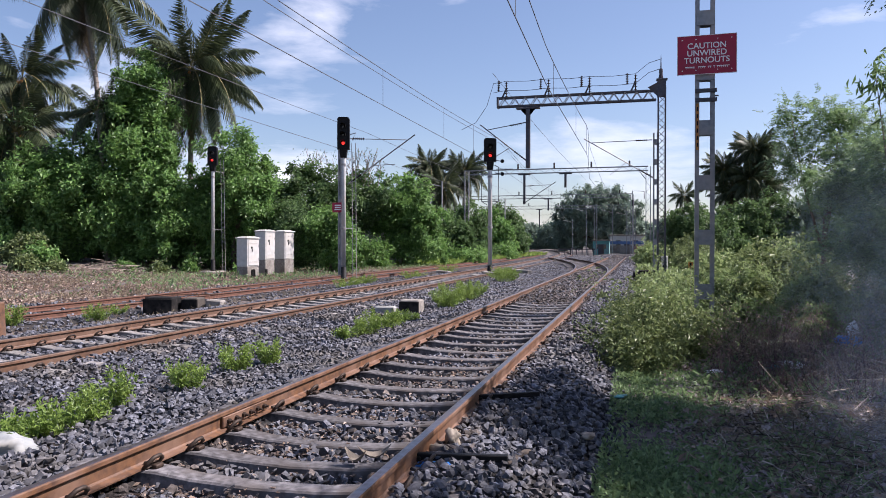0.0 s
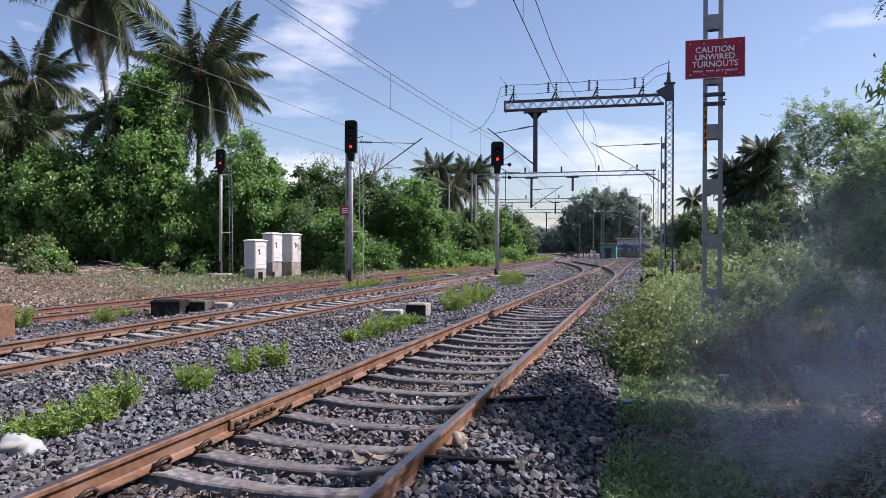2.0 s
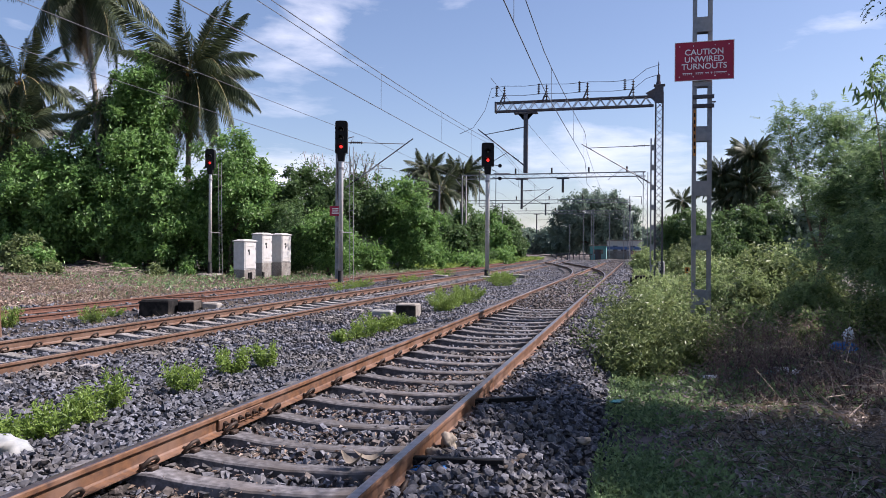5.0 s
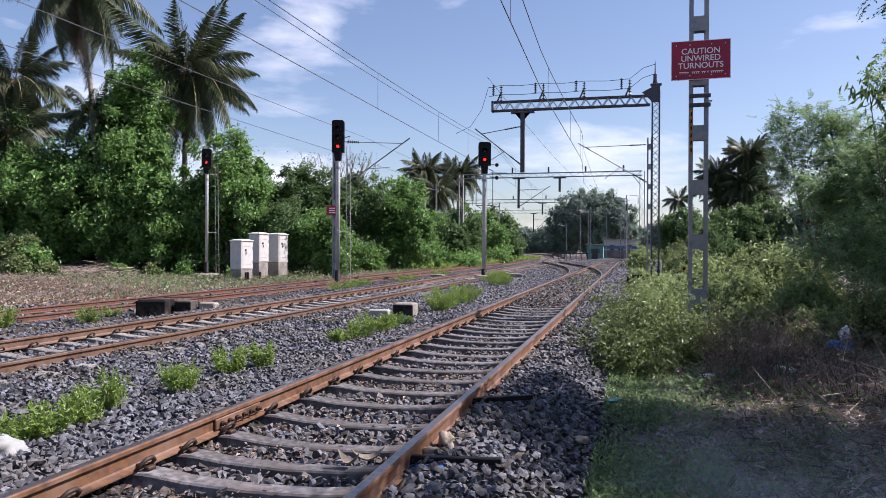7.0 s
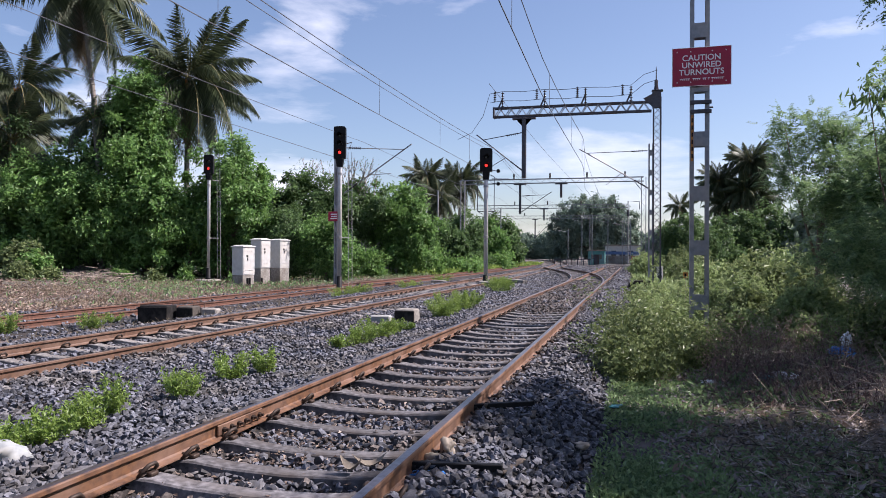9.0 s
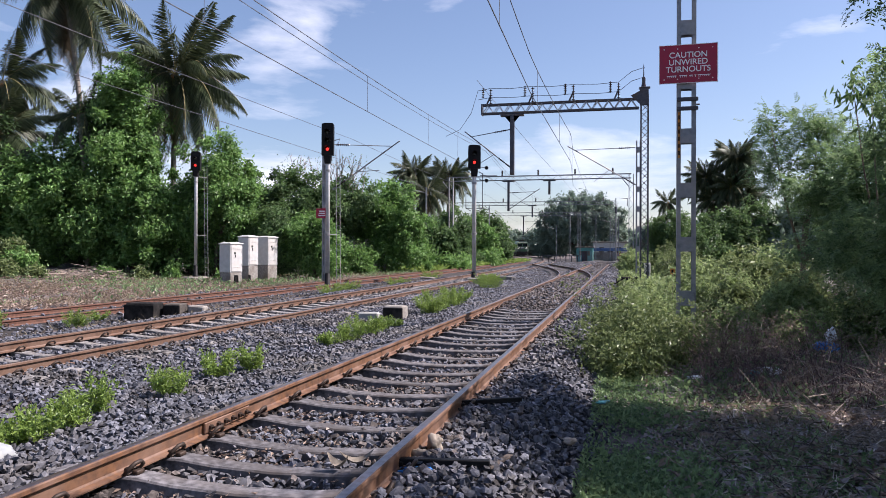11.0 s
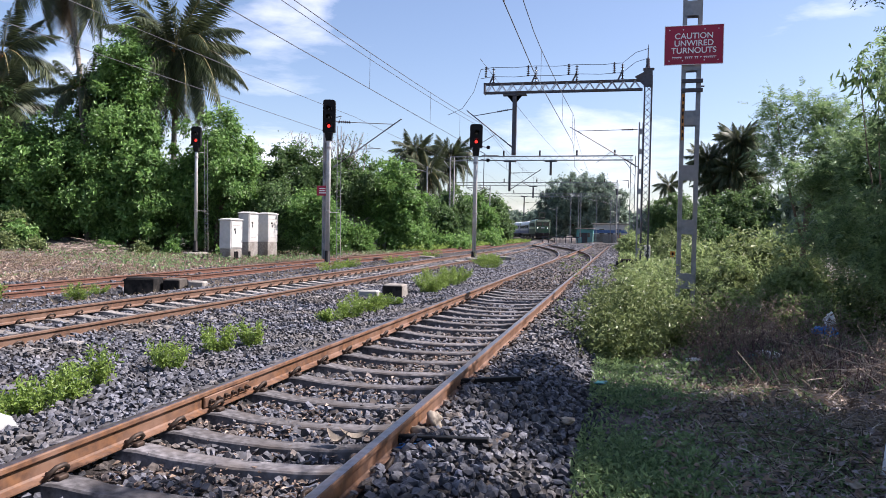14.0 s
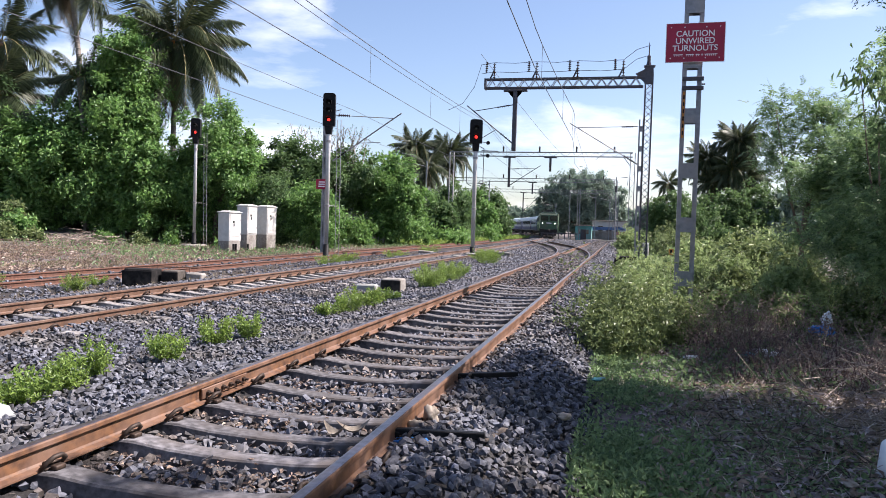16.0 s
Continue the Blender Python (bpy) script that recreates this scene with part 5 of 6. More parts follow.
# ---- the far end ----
broad_tree("great_tree", (-7.6, 170, -0.4), [(0, 0, 11.0, 6.5, 5, 4.2), (-4.6, 0, 7.2, 4.6, 4, 4.6), (4.8, 0, 8.4, 5.0, 4, 4.6), (0.5, -1, 5.6, 6, 4, 4.4), (-7.0, 0, 3.6, 2.8, 3, 3.2), (7.5, 0, 3.6, 4, 3, 3.4)], 36, 0.62, M_LEAF_FAR, "great spreading distant tree, haze in its leaf colour", trunk=0.6, clump=0.9)
broad_tree("dark_tree", (6.2, 62, -0.5), [(0, 0, 3.6, 1.7, 1.5, 1.6), (-0.6, 0, 1.8, 1.6, 1.4, 1.7), (1.0, 0, 2.0, 1.5, 1.3, 1.8)], 190, 0.22, M_LEAF_DARK, "dark round-headed tree beside the line", trunk=0.15)
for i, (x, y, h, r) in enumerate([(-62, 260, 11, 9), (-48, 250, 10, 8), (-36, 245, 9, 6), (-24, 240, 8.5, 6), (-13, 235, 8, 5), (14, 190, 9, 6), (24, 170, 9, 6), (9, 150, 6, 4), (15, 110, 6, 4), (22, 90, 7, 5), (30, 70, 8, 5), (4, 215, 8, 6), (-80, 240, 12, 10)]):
    broad_tree("distant_tree", (x, y, -0.4), [(0, 0, h - r * 0.6, r, r * 0.6, r * 0.6), (r * 0.6, 0, h * 0.4, r * 0.8, r * 0.5, h * 0.4), (-r * 0.5, 0, h * 0.4, r * 0.9, r * 0.5, h * 0.4)], 16, 0.9, M_LEAF_FAR, "distant tree at the end of the line, haze in its leaf colour", trunk=0.3, clump=1.0, group="distant trees")
rim = tagged(new("far_woods", crown_mesh("far_woods", [(-260 + 40 * i, 420 + 30 * math.sin(i * 1.7), 4, 26, 10, 9 + 3 * math.sin(i * 2.3)) for i in range(16)], 0.9, 1.6, M_LEAF_FAR, 2.5)), label="line of distant woods, haze in its leaf colour", category="woods", kind="stuff")


def hut(name, at, s, material, roof_m, label, rz=0.0):
    t = thing(name, at, rz, label=label, category="building")
    w = part("wall", Geo().box((0, 0, s[2] / 2), s, 0.02), material, t)
    part("roof", Geo().box((0, 0, s[2] + 0.08), (s[0] + 0.5, s[1] + 0.5, 0.16), 0.03), roof_m, t)
    for i in (-1, 1):
        part("window", Geo().box((i * s[0] * 0.25, -s[1] / 2 - 0.01, s[2] * 0.6), (s[0] * 0.14, 0.04, s[2] * 0.3), 0.01), M_LENS, t, "dark window")
    part("door", Geo().box((0, -s[1] / 2 - 0.01, s[2] * 0.38), (0.9, 0.05, min(2.0, s[2] * 0.75)), 0.01), M_DARKSTEEL, t)
    return t


M_TEAL = mat("teal_paint", (0.10, 0.34, 0.32), (0.08, 0.27, 0.26), 0.6, scale=3, bump=0.1, stain=(0.2, 0.3, 0.28), stain_scale=0.7)
M_BLUE = mat("blue_paint", (0.08, 0.16, 0.34), None, 0.6, scale=3, bump=0.1)
M_BRICKRED = mat("brick_red_wall", (0.32, 0.13, 0.09), (0.25, 0.11, 0.08), 0.85, scale=5, bump=0.3)
hut("lineside_hut", (-3.7, 121, -0.4), (2.6, 2.5, 2.3), M_TEAL, M_CONC, "small teal painted lineside hut")
white_house = hut("station_building", (0.2, 128, -0.4), (5.6, 4.0, 3.2), M_WHITE, M_CONC, "low white station building with blue band")
part("blue_band", Geo().box((0, -2.03, 2.0), (5.5, 0.04, 0.5)), M_BLUE, white_house)
part("grey_plinth", Geo().box((-0.8, -2.04, 0.8), (3.9, 0.06, 1.5)), M_CONC, white_house)
part("red_plinth", Geo().box((2.0, -2.04, 0.8), (1.6, 0.06, 1.4)), M_BRICKRED, white_house)
for x, y, h in ((-5.9, 118, 7.5), (-4.9, 122, 8.2), (-4.2, 116, 8.0), (-2.0, 122, 7.5), (0.3, 120, 7.0), (1.6, 118, 7.2), (-8.6, 124, 6.0), (-17.2, 72, 8.2), (-15.0, 96, 7.8)):
    t = thing("overhead_line_mast", (x, y, -0.4), label="slim grey mast in the distance", category="mast", group="distant masts")
    part("post", Geo().box((0, 0, h / 2), (0.13, 0.13, h)), M_STEEL, t)
    part("arm", Geo().tube([(0, 0, h - 0.6), (-1.6, 0, h - 0.2)], 0.04, 5), M_STEEL, t)
lm = thing("lamp_mast", (1.3, 108, -0.4), label="grey mast with a bracket frame above the trees", category="mast")
part("post", Geo().tube([(0, 0, 0), (0, 0, 9.4), (1.6, 0, 9.3), (1.6, 0, 8.2)], 0.07, 6), M_STEEL, lm)
part("counterweight", Geo().lathe([(0.14, 0), (0.14, 0.9)], 8, (0, 0, 7.2)), M_DARKSTEEL, lm)
fence = thing("barrier_fence", (-9.9, 104, -0.3), label="dark low fence at the end of the yard", category="fence")
for i in range(7):
    part("post", Geo().box((i * 0.8 + 1.2, 0, 0.5), (0.12, 0.12, 1.1)), M_DARKSTEEL, fence)
part("rail", Geo().box((3.6, 0, 0.95), (5.2, 0.1, 0.14)), M_DARKSTEEL, fence)

# ---- right-hand side: acacias, shrubs and rough ground ----
THORN = "open feathery thorn tree at the lineside"
# those at (10.6, 15.0), (7.9, 4.6) and (10.6, 0.5) are unseen, added for shade
FEATHERY = [
    ((8.9, 17.4), [(-1.5, 0, 3.0, 1.4, 1.3, 1.2), (0.4, 0.2, 3.7, 1.5, 1.4, 1.2), (-0.6, -0.5, 1.9, 1.6, 1.2, 1.0), (1.9, 0, 2.6, 1.7, 1.3, 1.5)], 74, 0.10, THORN),
    ((6.9, 21.0), [(0.2, 0, 3.7, 1.2, 1.1, 1.1), (-0.75, 0, 4.9, 0.65, 0.7, 0.75), (0.4, 0, 4.8, 0.8, 0.8, 0.7), (1.5, 0, 4.5, 1.0, 1.0, 0.9), (0.9, -0.4, 2.4, 1.4, 1.2, 1.2)], 44, 0.10, "pale feathery young tree against the sky"),
    ((7.3, 12.0), [(-0.3, 0, 2.7, 1.3, 1.3, 1.1), (-0.8, 0.6, 1.7, 1.1, 1.2, 0.9), (0.8, 0.6, 4.8, 1.4, 1.3, 1.1), (-0.5, 0, 4.0, 0.9, 1.0, 0.8)], 105, 0.075, THORN),
    ((10.6, 15.0), [(0, 0, 4.2, 2.0, 1.9, 1.6), (-0.6, 0, 2.6, 1.8, 1.6, 1.6)], 54, 0.11, THORN),
    ((12.0, 25.0), [(0, 0, 2.8, 2.2, 1.8, 2.0), (-1.8, 0, 2.0, 1.7, 1.5, 1.5), (1.8, 0, 1.8, 2.0, 1.5, 2.0)], 54, 0.12, THORN),
    # mostly out of view; crown raised to shade the ballast shoulder
    ((7.5, 8.3), [(0, 0, 3.9, 1.9, 1.9, 1.5), (-0.6, 0.6, 5.4, 1.8, 1.8, 1.4), (0.4, 0.4, 2.2, 1.5, 1.6, 1.2), (-0.3, 0.3, 6.2, 1.3, 1.6, 0.8)], 84, 0.085, THORN),
    ((7.9, 4.6), [(0, 0, 4.2, 2.4, 2.2, 1.9), (-0.6, 0, 5.8, 2.0, 1.9, 1.5)], 66, 0.11, THORN),
    ((10.6, 0.5), [(0, 0, 4.2, 2.4, 2.2, 2.0), (-0.5, 0, 6.2, 1.8, 1.7, 1.6)], 56, 0.11, THORN),
]
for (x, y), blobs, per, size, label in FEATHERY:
    # denser hearts at y < 9, to thicken the shade they cast
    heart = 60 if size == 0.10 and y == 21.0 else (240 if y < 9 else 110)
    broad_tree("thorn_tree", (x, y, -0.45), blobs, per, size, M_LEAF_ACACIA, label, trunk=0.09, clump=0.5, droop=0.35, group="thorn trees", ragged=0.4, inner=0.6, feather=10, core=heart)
for x, y, h, r in ((13.2, 88.0, 6.2, 2.8), (17.0, 90.0, 7.0, 3.2), (10.4, 84.0, 4.2, 2.2)):
    broad_tree("lineside_tree", (x, y, -0.4), [(0, 0, h - r * 0.7, r, r * 0.8, r * 0.8), (r * 0.4, -0.4, h * 0.35, r, r * 0.8, h * 0.4)], 60, 0.36, M_LEAF_DARK, "dark leafy tree below the palms", trunk=0.15, clump=0.6, group="lineside trees")
# broad drooping leaves at the top of the near thicket
broad_tree("broad_leaved_tree", (6.9, 14.4, -0.45), [(-0.62, 0, 4.85, 0.24, 0.24, 0.16), (-0.3, 0, 4.5, 0.26, 0.3, 0.3), (0.2, 0, 3.9, 0.5, 0.5, 0.5)], 110, 0.21, M_LEAF_DARK, "slender tree with dark hanging leaves", trunk=0.05, clump=0.3, aspect=0.26, droop=1.3, ragged=0.35)
bl = [(0, 0, 0.75, 0.62, 0.6, 0.55), (-0.35, -0.2, 0.42, 0.5, 0.5, 0.42), (0.42, 0.1, 0.5, 0.55, 0.5, 0.45), (0.1, -0.4, 0.35, 0.5, 0.45, 0.35)]
SHRUBS = [((2.35, 11.3), 1.05), ((2.2, 10.5), 0.6), ((3.0, 12.2), 0.8), ((2.15, 13.0), 0.75), ((2.6, 14.8), 0.9), ((2.1, 16.5), 0.6), ((3.0, 18.5), 0.95), ((2.4, 20.5), 0.7), ((2.9, 23.0), 0.6), ((4.4, 25.5), 0.9), ((2.7, 27.5), 0.45), ((4.9, 19.0), 0.95), ((5.4, 23.0), 1.1), ((3.3, 31.0), 0.5), ((4.9, 29.0), 1.2), ((6.3, 29.0), 1.3), ((5.6, 14.8), 0.65), ((5.2, 35.0), 1.1), ((6.8, 36.0), 1.2), ((5.4, 41.0), 1.3), ((4.8, 47.5), 1.2), ((5.6, 46.0), 1.6), ((3.4, 56.0), 1.5), ((5.5, 55.0), 1.8), ((3.0, 68.0), 1.6), ((6.4, 18.4), 1.0), ((5.8, 17.0), 1.1), ((6.8, 14.8), 1.1), ((7.4, 12.4), 1.0), ((6.4, 25.5), 1.4), ((4.3, 21.5), 0.9), ((7.8, 27.0), 1.3), ((8.2, 34.0), 1.5), ((3.3, 15.8), 0.55), ((4.5, 16.2), 0.7), ((2.6, 40.5), 0.5)]
for i, ((x, y), s) in enumerate(SHRUBS):
    far = y > 24
    # every other shrub takes the brighter, sun-tinted leaf
    broad_tree("shrub", (x, y, ground_at(x, y) - 0.05), [tuple(c * s for c in b) for b in bl], 380 / max(0.7, s) if not far else 170, 0.068 if not far else 0.16, M_LEAF_SHRUB if i < 4 or i % 2 else M_LEAF_LIT, "straggly sunlit green shrub beside the ballast", "shrub", 0.018 * s, 0.13 * max(1, s * 0.8), 0.45, 0.1, "lineside shrubs", 0.55, 0.6, core=0.0 if i < 8 else 0.11 if not far else 0.2)


def weed(at, s, label, n=260, tall=0.3, m=M_LEAF_WEED):
    """A bright weed: thin stems with small leaves all along them."""
    t = thing("weed", (at[0], at[1], ground_at(*at)), label=label, category="weed", group="weeds in the ballast")
    g = Geo()
    P, N = [], []
    for i in range(int(16 * s) + 6):
        a, ln = rng.random() * 6.28, tall * (0.6 + 0.7 * rng.random())
        r0, r1 = rng.random() * 0.16 * s, (0.1 + rng.random() * 0.28) * s
        p0 = np.array([math.cos(a) * r0, math.sin(a) * r0, 0])
        p2 = np.array([math.cos(a) * r1, math.sin(a) * r1, ln])
        p1 = (p0 + p2) / 2 + np.array([0, 0, 0.05])
        g.tube([p0, p1, p2], 0.004, 3, 0.002)
        u = rng.random(n // 7) ** 0.7
        P.append(p0 + (p2 - p0) * u[:, None] + rng.normal(size=(len(u), 3)) * 0.022)
    P = np.concatenate(P)
    way = rng.normal(size=P.shape) + np.array([0, 0, 0.5])
    v, f = blades(P, way, rng.normal(size=P.shape) + np.array([0, 0, 1.2]), 0.034 + 0.034 * rng.random(len(P)), 0.016 + 0.012 * rng.random(len(P)))
    tagged(part("stem", g, M_GRASS, t), kind="stuff")
    part("foliage", np_mesh("foliage", v, f, m), None, t)
    return t


WEED = "bright green weed growing through the ballast"
for at, s, n, tall in (((-2.52, 5.15), 1.3, 420, 0.26), ((-2.62, 4.75), 1.0, 300, 0.2), ((-2.5, 5.62), 1.0, 320, 0.26), ((-2.66, 6.1), 0.9, 300, 0.36), ((-2.5, 7.1), 1.0, 380, 0.30), ((-2.66, 8.35), 1.15, 420, 0.30), ((-2.52, 8.95), 1.0, 380, 0.32), ((-2.6, 11.7), 1.0, 300, 0.2), ((-2.45, 12.4), 1.4, 420, 0.3), ((-2.48, 13.3), 1.6, 460, 0.35), ((-2.5, 14.2), 1.4, 400, 0.24), ((-2.35, 14.9), 0.9, 260, 0.14), ((-2.5, 18.2), 2.0, 500, 0.45), ((-2.6, 19.6), 2.0, 500, 0.5), ((-2.5, 21.0), 2.2, 500, 0.5), ((-2.7, 22.6), 2.0, 420, 0.4), ((-3.3, 31.0), 3.0, 520, 0.55), ((-3.8, 33.5), 2.8, 460, 0.5), ((-4.2, 36.0), 2.4, 400, 0.4), ((-10.3, 14.8), 1.6, 360, 0.35), ((-11.2, 13.3), 1.5, 400, 0.4), ((-10.8, 16.2), 1.0, 260, 0.2), ((-9.2, 27.5), 2.6, 420, 0.4), ((-9.9, 31.5), 2.6, 420, 0.4), ((-9.0, 36.0), 2.8, 420, 0.4), ((-9.3, 44.0), 3.0, 420, 0.5)):
    weed(at, s * 0.72, WEED, n, tall * 0.9)


M_LITTER = leaf_mat("fallen_leaves", (0.10, 0.086, 0.09), (0.42, 0.37, 0.375), 0.1)


def carpet(name, n, area, length, width, material, label, category, up=1.0, flat=False, keep=None, lift=0.0):
    """Small leaves or blades spread thickly over rough ground."""
    x0, x1, y0, y1 = area
    p = np.stack([rng.uniform(x0, x1, n), rng.uniform(y0, y1, n)], 1)
    if keep is not None:
        p = p[rng.random(len(p)) < keep(p[:, 0], p[:, 1])]
    n = len(p)
    z = land(p[:, 0], p[:, 1]) + 0.004 + lift * rng.random(n)
    way = rng.normal(size=(n, 3)) * np.array([1, 1, 0.25]) + np.array([0, 0, 0 if flat else up])
    nrm = rng.normal(size=(n, 3)) * 0.5 + np.array([0, 0, 1.0])
    ln = length * (0.5 + rng.random(n))
    v, f = blades(np.column_stack([p, z]), way, nrm, ln, width * (0.6 + 0.8 * rng.random(n)))
    return tagged(new(name, np_mesh(name, v, f, material)), label=label, category=category, kind="stuff")


def patchy(s, seed, floor=0.15):
    return lambda x, y: np.clip(0.5 + 0.9 * bumps(x, y, s, seed), floor, 1)


carpet("low_herbs", 42000, (2.0, 3.6, 3.0, 10.5), 0.052, 0.026, M_GRASS, "low green herbs along the ballast edge", "herbs", 0.9, keep=lambda x, y: np.clip(1.35 - np.abs(x - 2.5 - 0.15 * bumps(x, y, 0.8, 31)) * 1.7, 0, 1) * np.clip(0.6 + 0.7 * bumps(x, y, 0.5, 33), 0.1, 1), lift=0.10)
carpet("low_herbs", 22000, (3.0, 9.0, 9.0, 24.0), 0.09, 0.04, M_GRASS, "low green herbs in rough ground", "herbs", 1.0, keep=patchy(1.1, 35), lift=0.14)
carpet("low_herbs", 13000, (2.5, 4.4, 3.0, 11.0), 0.055, 0.030, M_GRASS, "low green herbs spreading over the path", "herbs", 0.7, keep=patchy(0.45, 34, 0.1), lift=0.07)
carpet("leaf_litter", 60000, (2.5, 8.5, 3.0, 14.0), 0.07, 0.036, M_LITTER, "brown leaf litter over shaded soil", "leaf litter", flat=True, keep=patchy(0.7, 37), lift=0.09)
carpet("leaf_litter", 5000, (2.6, 6.5, 3.0, 11.0), 0.10, 0.05, M_DRYLEAF, "larger curled dry leaves on the path", "leaf litter", 0.3, keep=patchy(0.5, 38, 0.05), lift=0.10)
carpet("dry_grass", 9000, (2.8, 5.5, 3.5, 9.0), 0.14, 0.007, M_STRAW, "flattened straw-coloured stalks on the path", "dry grass", flat=True, keep=patchy(0.5, 40, 0.05), lift=0.10)
carpet("dry_grass", 26000, (3.2, 7.5, 6.0, 15.0), 0.13, 0.008, M_STRAW, "dry straw-coloured grass stalks", "dry grass", 0.7, keep=patchy(0.9, 39, 0.05))
carpet("dry_grass", 36000, (-30.0, -13.6, 20.0, 60.0), 0.22, 0.02, M_STRAW, "dry grass verge beyond the siding", "dry grass", 1.2, keep=patchy(2.0, 41))
carpet("verge_herbs", 10000, (-34.0, -14.2, 20.0, 64.0), 0.20, 0.08, M_GRASS, "green herbs on the far verge", "herbs", 1.0, keep=patchy(2.2, 43, 0.05), lift=0.15)
carpet("verge_herbs", 9000, (-18.5, -13.2, 60.0, 130.0), 0.4, 0.16, M_LEAF_WEED, "green herbs on the far verge", "herbs", 1.0, keep=patchy(3.0, 45), lift=0.3)
carpet("dry_grass", 8000, (-10.5, -7.6, 8.0, 46.0), 0.14, 0.014, M_STRAW, "thin dry grass between the tracks", "dry grass", 1.0, keep=patchy(1.2, 47, 0.0))
carpet("verge_herbs", 26000, (2.2, 9.0, 22.0, 80.0), 0.26, 0.11, M_LEAF_LIT, "tall green weeds beside the line", "herbs", 1.3, keep=patchy(2.0, 49, 0.3), lift=0.35)
carpet("leaf_litter", 16000, (2.4, 8.5, -5.0, 3.0), 0.07, 0.035, M_LITTER, "brown leaf litter over shaded soil", "leaf litter", flat=True, keep=patchy(0.8, 53), lift=0.05)
carpet("leaf_litter", 7000, (-0.85, 0.85, 2.6, 12.0), 0.045, 0.024, M_DRYLEAF, "dry leaves caught between the sleepers", "leaf litter", flat=True, keep=patchy(0.4, 51, 0.05), lift=0.06)


def brush(name, n, area, size, label, lift, seed, rad=0.006, material=M_TWIG):
    """Tangled dead twigs: thin bent stalks, some with side shoots."""
    g, r = Geo(), random.Random(seed)
    for i in range(n):
        x, y = r.uniform(area[0], area[1]), r.uniform(area[2], area[3])
        z = ground_at(x, y)
        a, tip = r.uniform(0, 6.28), r.uniform(0.0, lift)
        ln = size * r.uniform(0.5, 1.3)
        p = Vector((x, y, z - 0.01 + r.uniform(0, 0.06)))
        d = Vector((math.cos(a) * (1 - tip), math.sin(a) * (1 - tip), tip)) * ln
        q = p + d * 0.5 + Vector((r.uniform(-0.1, 0.1), r.uniform(-0.1, 0.1), 0.05)) * ln
        g.tube([p, q, p + d], rad, 3, rad * 0.4)
        for k in range(2):
            s = q.lerp(p + d, r.random())
            g.tube([s, s + Vector((r.uniform(-0.3, 0.3), r.uniform(-0.3, 0.3), r.uniform(0, 0.3))) * ln], rad * 0.6, 3, rad * 0.3)
    return tagged(new(name, g.mesh(name, material)), label=label, category="twigs", kind="stuff")


M_STALK = mat("dark_dead_stalks", (0.17, 0.105, 0.098), (0.06, 0.04, 0.04), 0.95, scale=8, bump=0.2, island=0.5)
brush("dead_brush", 700, (3.3, 5.4, 9.0, 13.2), 0.55, "reddish dead stalks standing in shade", 0.95, 3, 0.005, M_STALK)
brush("dead_brush", 600, (6.0, 8.5, 8.2, 14.5), 0.8, "tangle of dead branches in shade", 0.35, 5, 0.010)
brush("dead_brush", 1700, (2.8, 6.5, 3.6, 10.0), 0.32, "scattered dead twigs on the path", 0.3, 7, 0.0055)
# a pale and a very dark twig colour, for contrast on the path
M_PALE_TWIG = mat("pale_twigs", (0.58, 0.52, 0.46), (0.42, 0.36, 0.31), 0.95, scale=8, bump=0.2, island=0.3)
M_DARK_TWIG = mat("dark_twigs_and_iron", (0.07, 0.055, 0.045), (0.045, 0.035, 0.03), 0.95, scale=8, bump=0.2, island=0.3)
brush("dead_brush", 600, (3.0, 6.5, 3.8, 11.0), 0.28, "pale twigs scattered on the path", 0.3, 17, 0.006, M_PALE_TWIG)
brush("dead_brush", 900, (2.9, 7.0, 3.8, 12.0), 0.34, "dark twigs scattered on the path", 0.25, 19, 0.009, M_DARK_TWIG)
brush("fallen_branches", 90, (4.7, 6.3, 8.6, 11.8), 1.2, "long bare branches lying across the undergrowth", 0.3, 23, 0.009, M_TWIG)
brush("dead_brush", 260, (4.4, 6.4, 7.6, 11.0), 0.6, "tangle of dead branches in shade", 0.25, 13, 0.008)
brush("dead_brush", 200, (4.0, 9.0, 14.0, 22.0), 1.0, "tangle of dead branches in shade", 0.7, 9, 0.008)

for i, (x, y, s) in enumerate([(3.55, 10.8, 0.62), (4.15, 11.6, 0.7), (4.7, 10.5, 0.6), (3.9, 12.6, 0.75), (5.2, 12.4, 0.8), (3.5, 13.4, 0.6), (5.0, 14.0, 0.7), (4.4, 13.2, 0.65), (6.1, 11.4, 0.8), (4.3, 9.6, 0.4), (5.6, 10.0, 0.55)]):
    broad_tree("dead_shrub", (x, y, ground_at(x, y) - 0.03), [tuple(c * s for c in b) for b in bl], 120, 0.045, M_DRYLEAF, "withered reddish-brown shrub in the shade", "shrub", 0.012, 0.12, 0.4, 0.3, "dead shrubs", 0.45, 0.7)
carpet("leaf_litter", 30000, (-33.0, -13.8, 18.0, 46.0), 0.16, 0.09, M_DRYLEAF, "brown leaf litter below the creepers", "leaf litter", flat=True, keep=patchy(1.6, 57), lift=0.06)

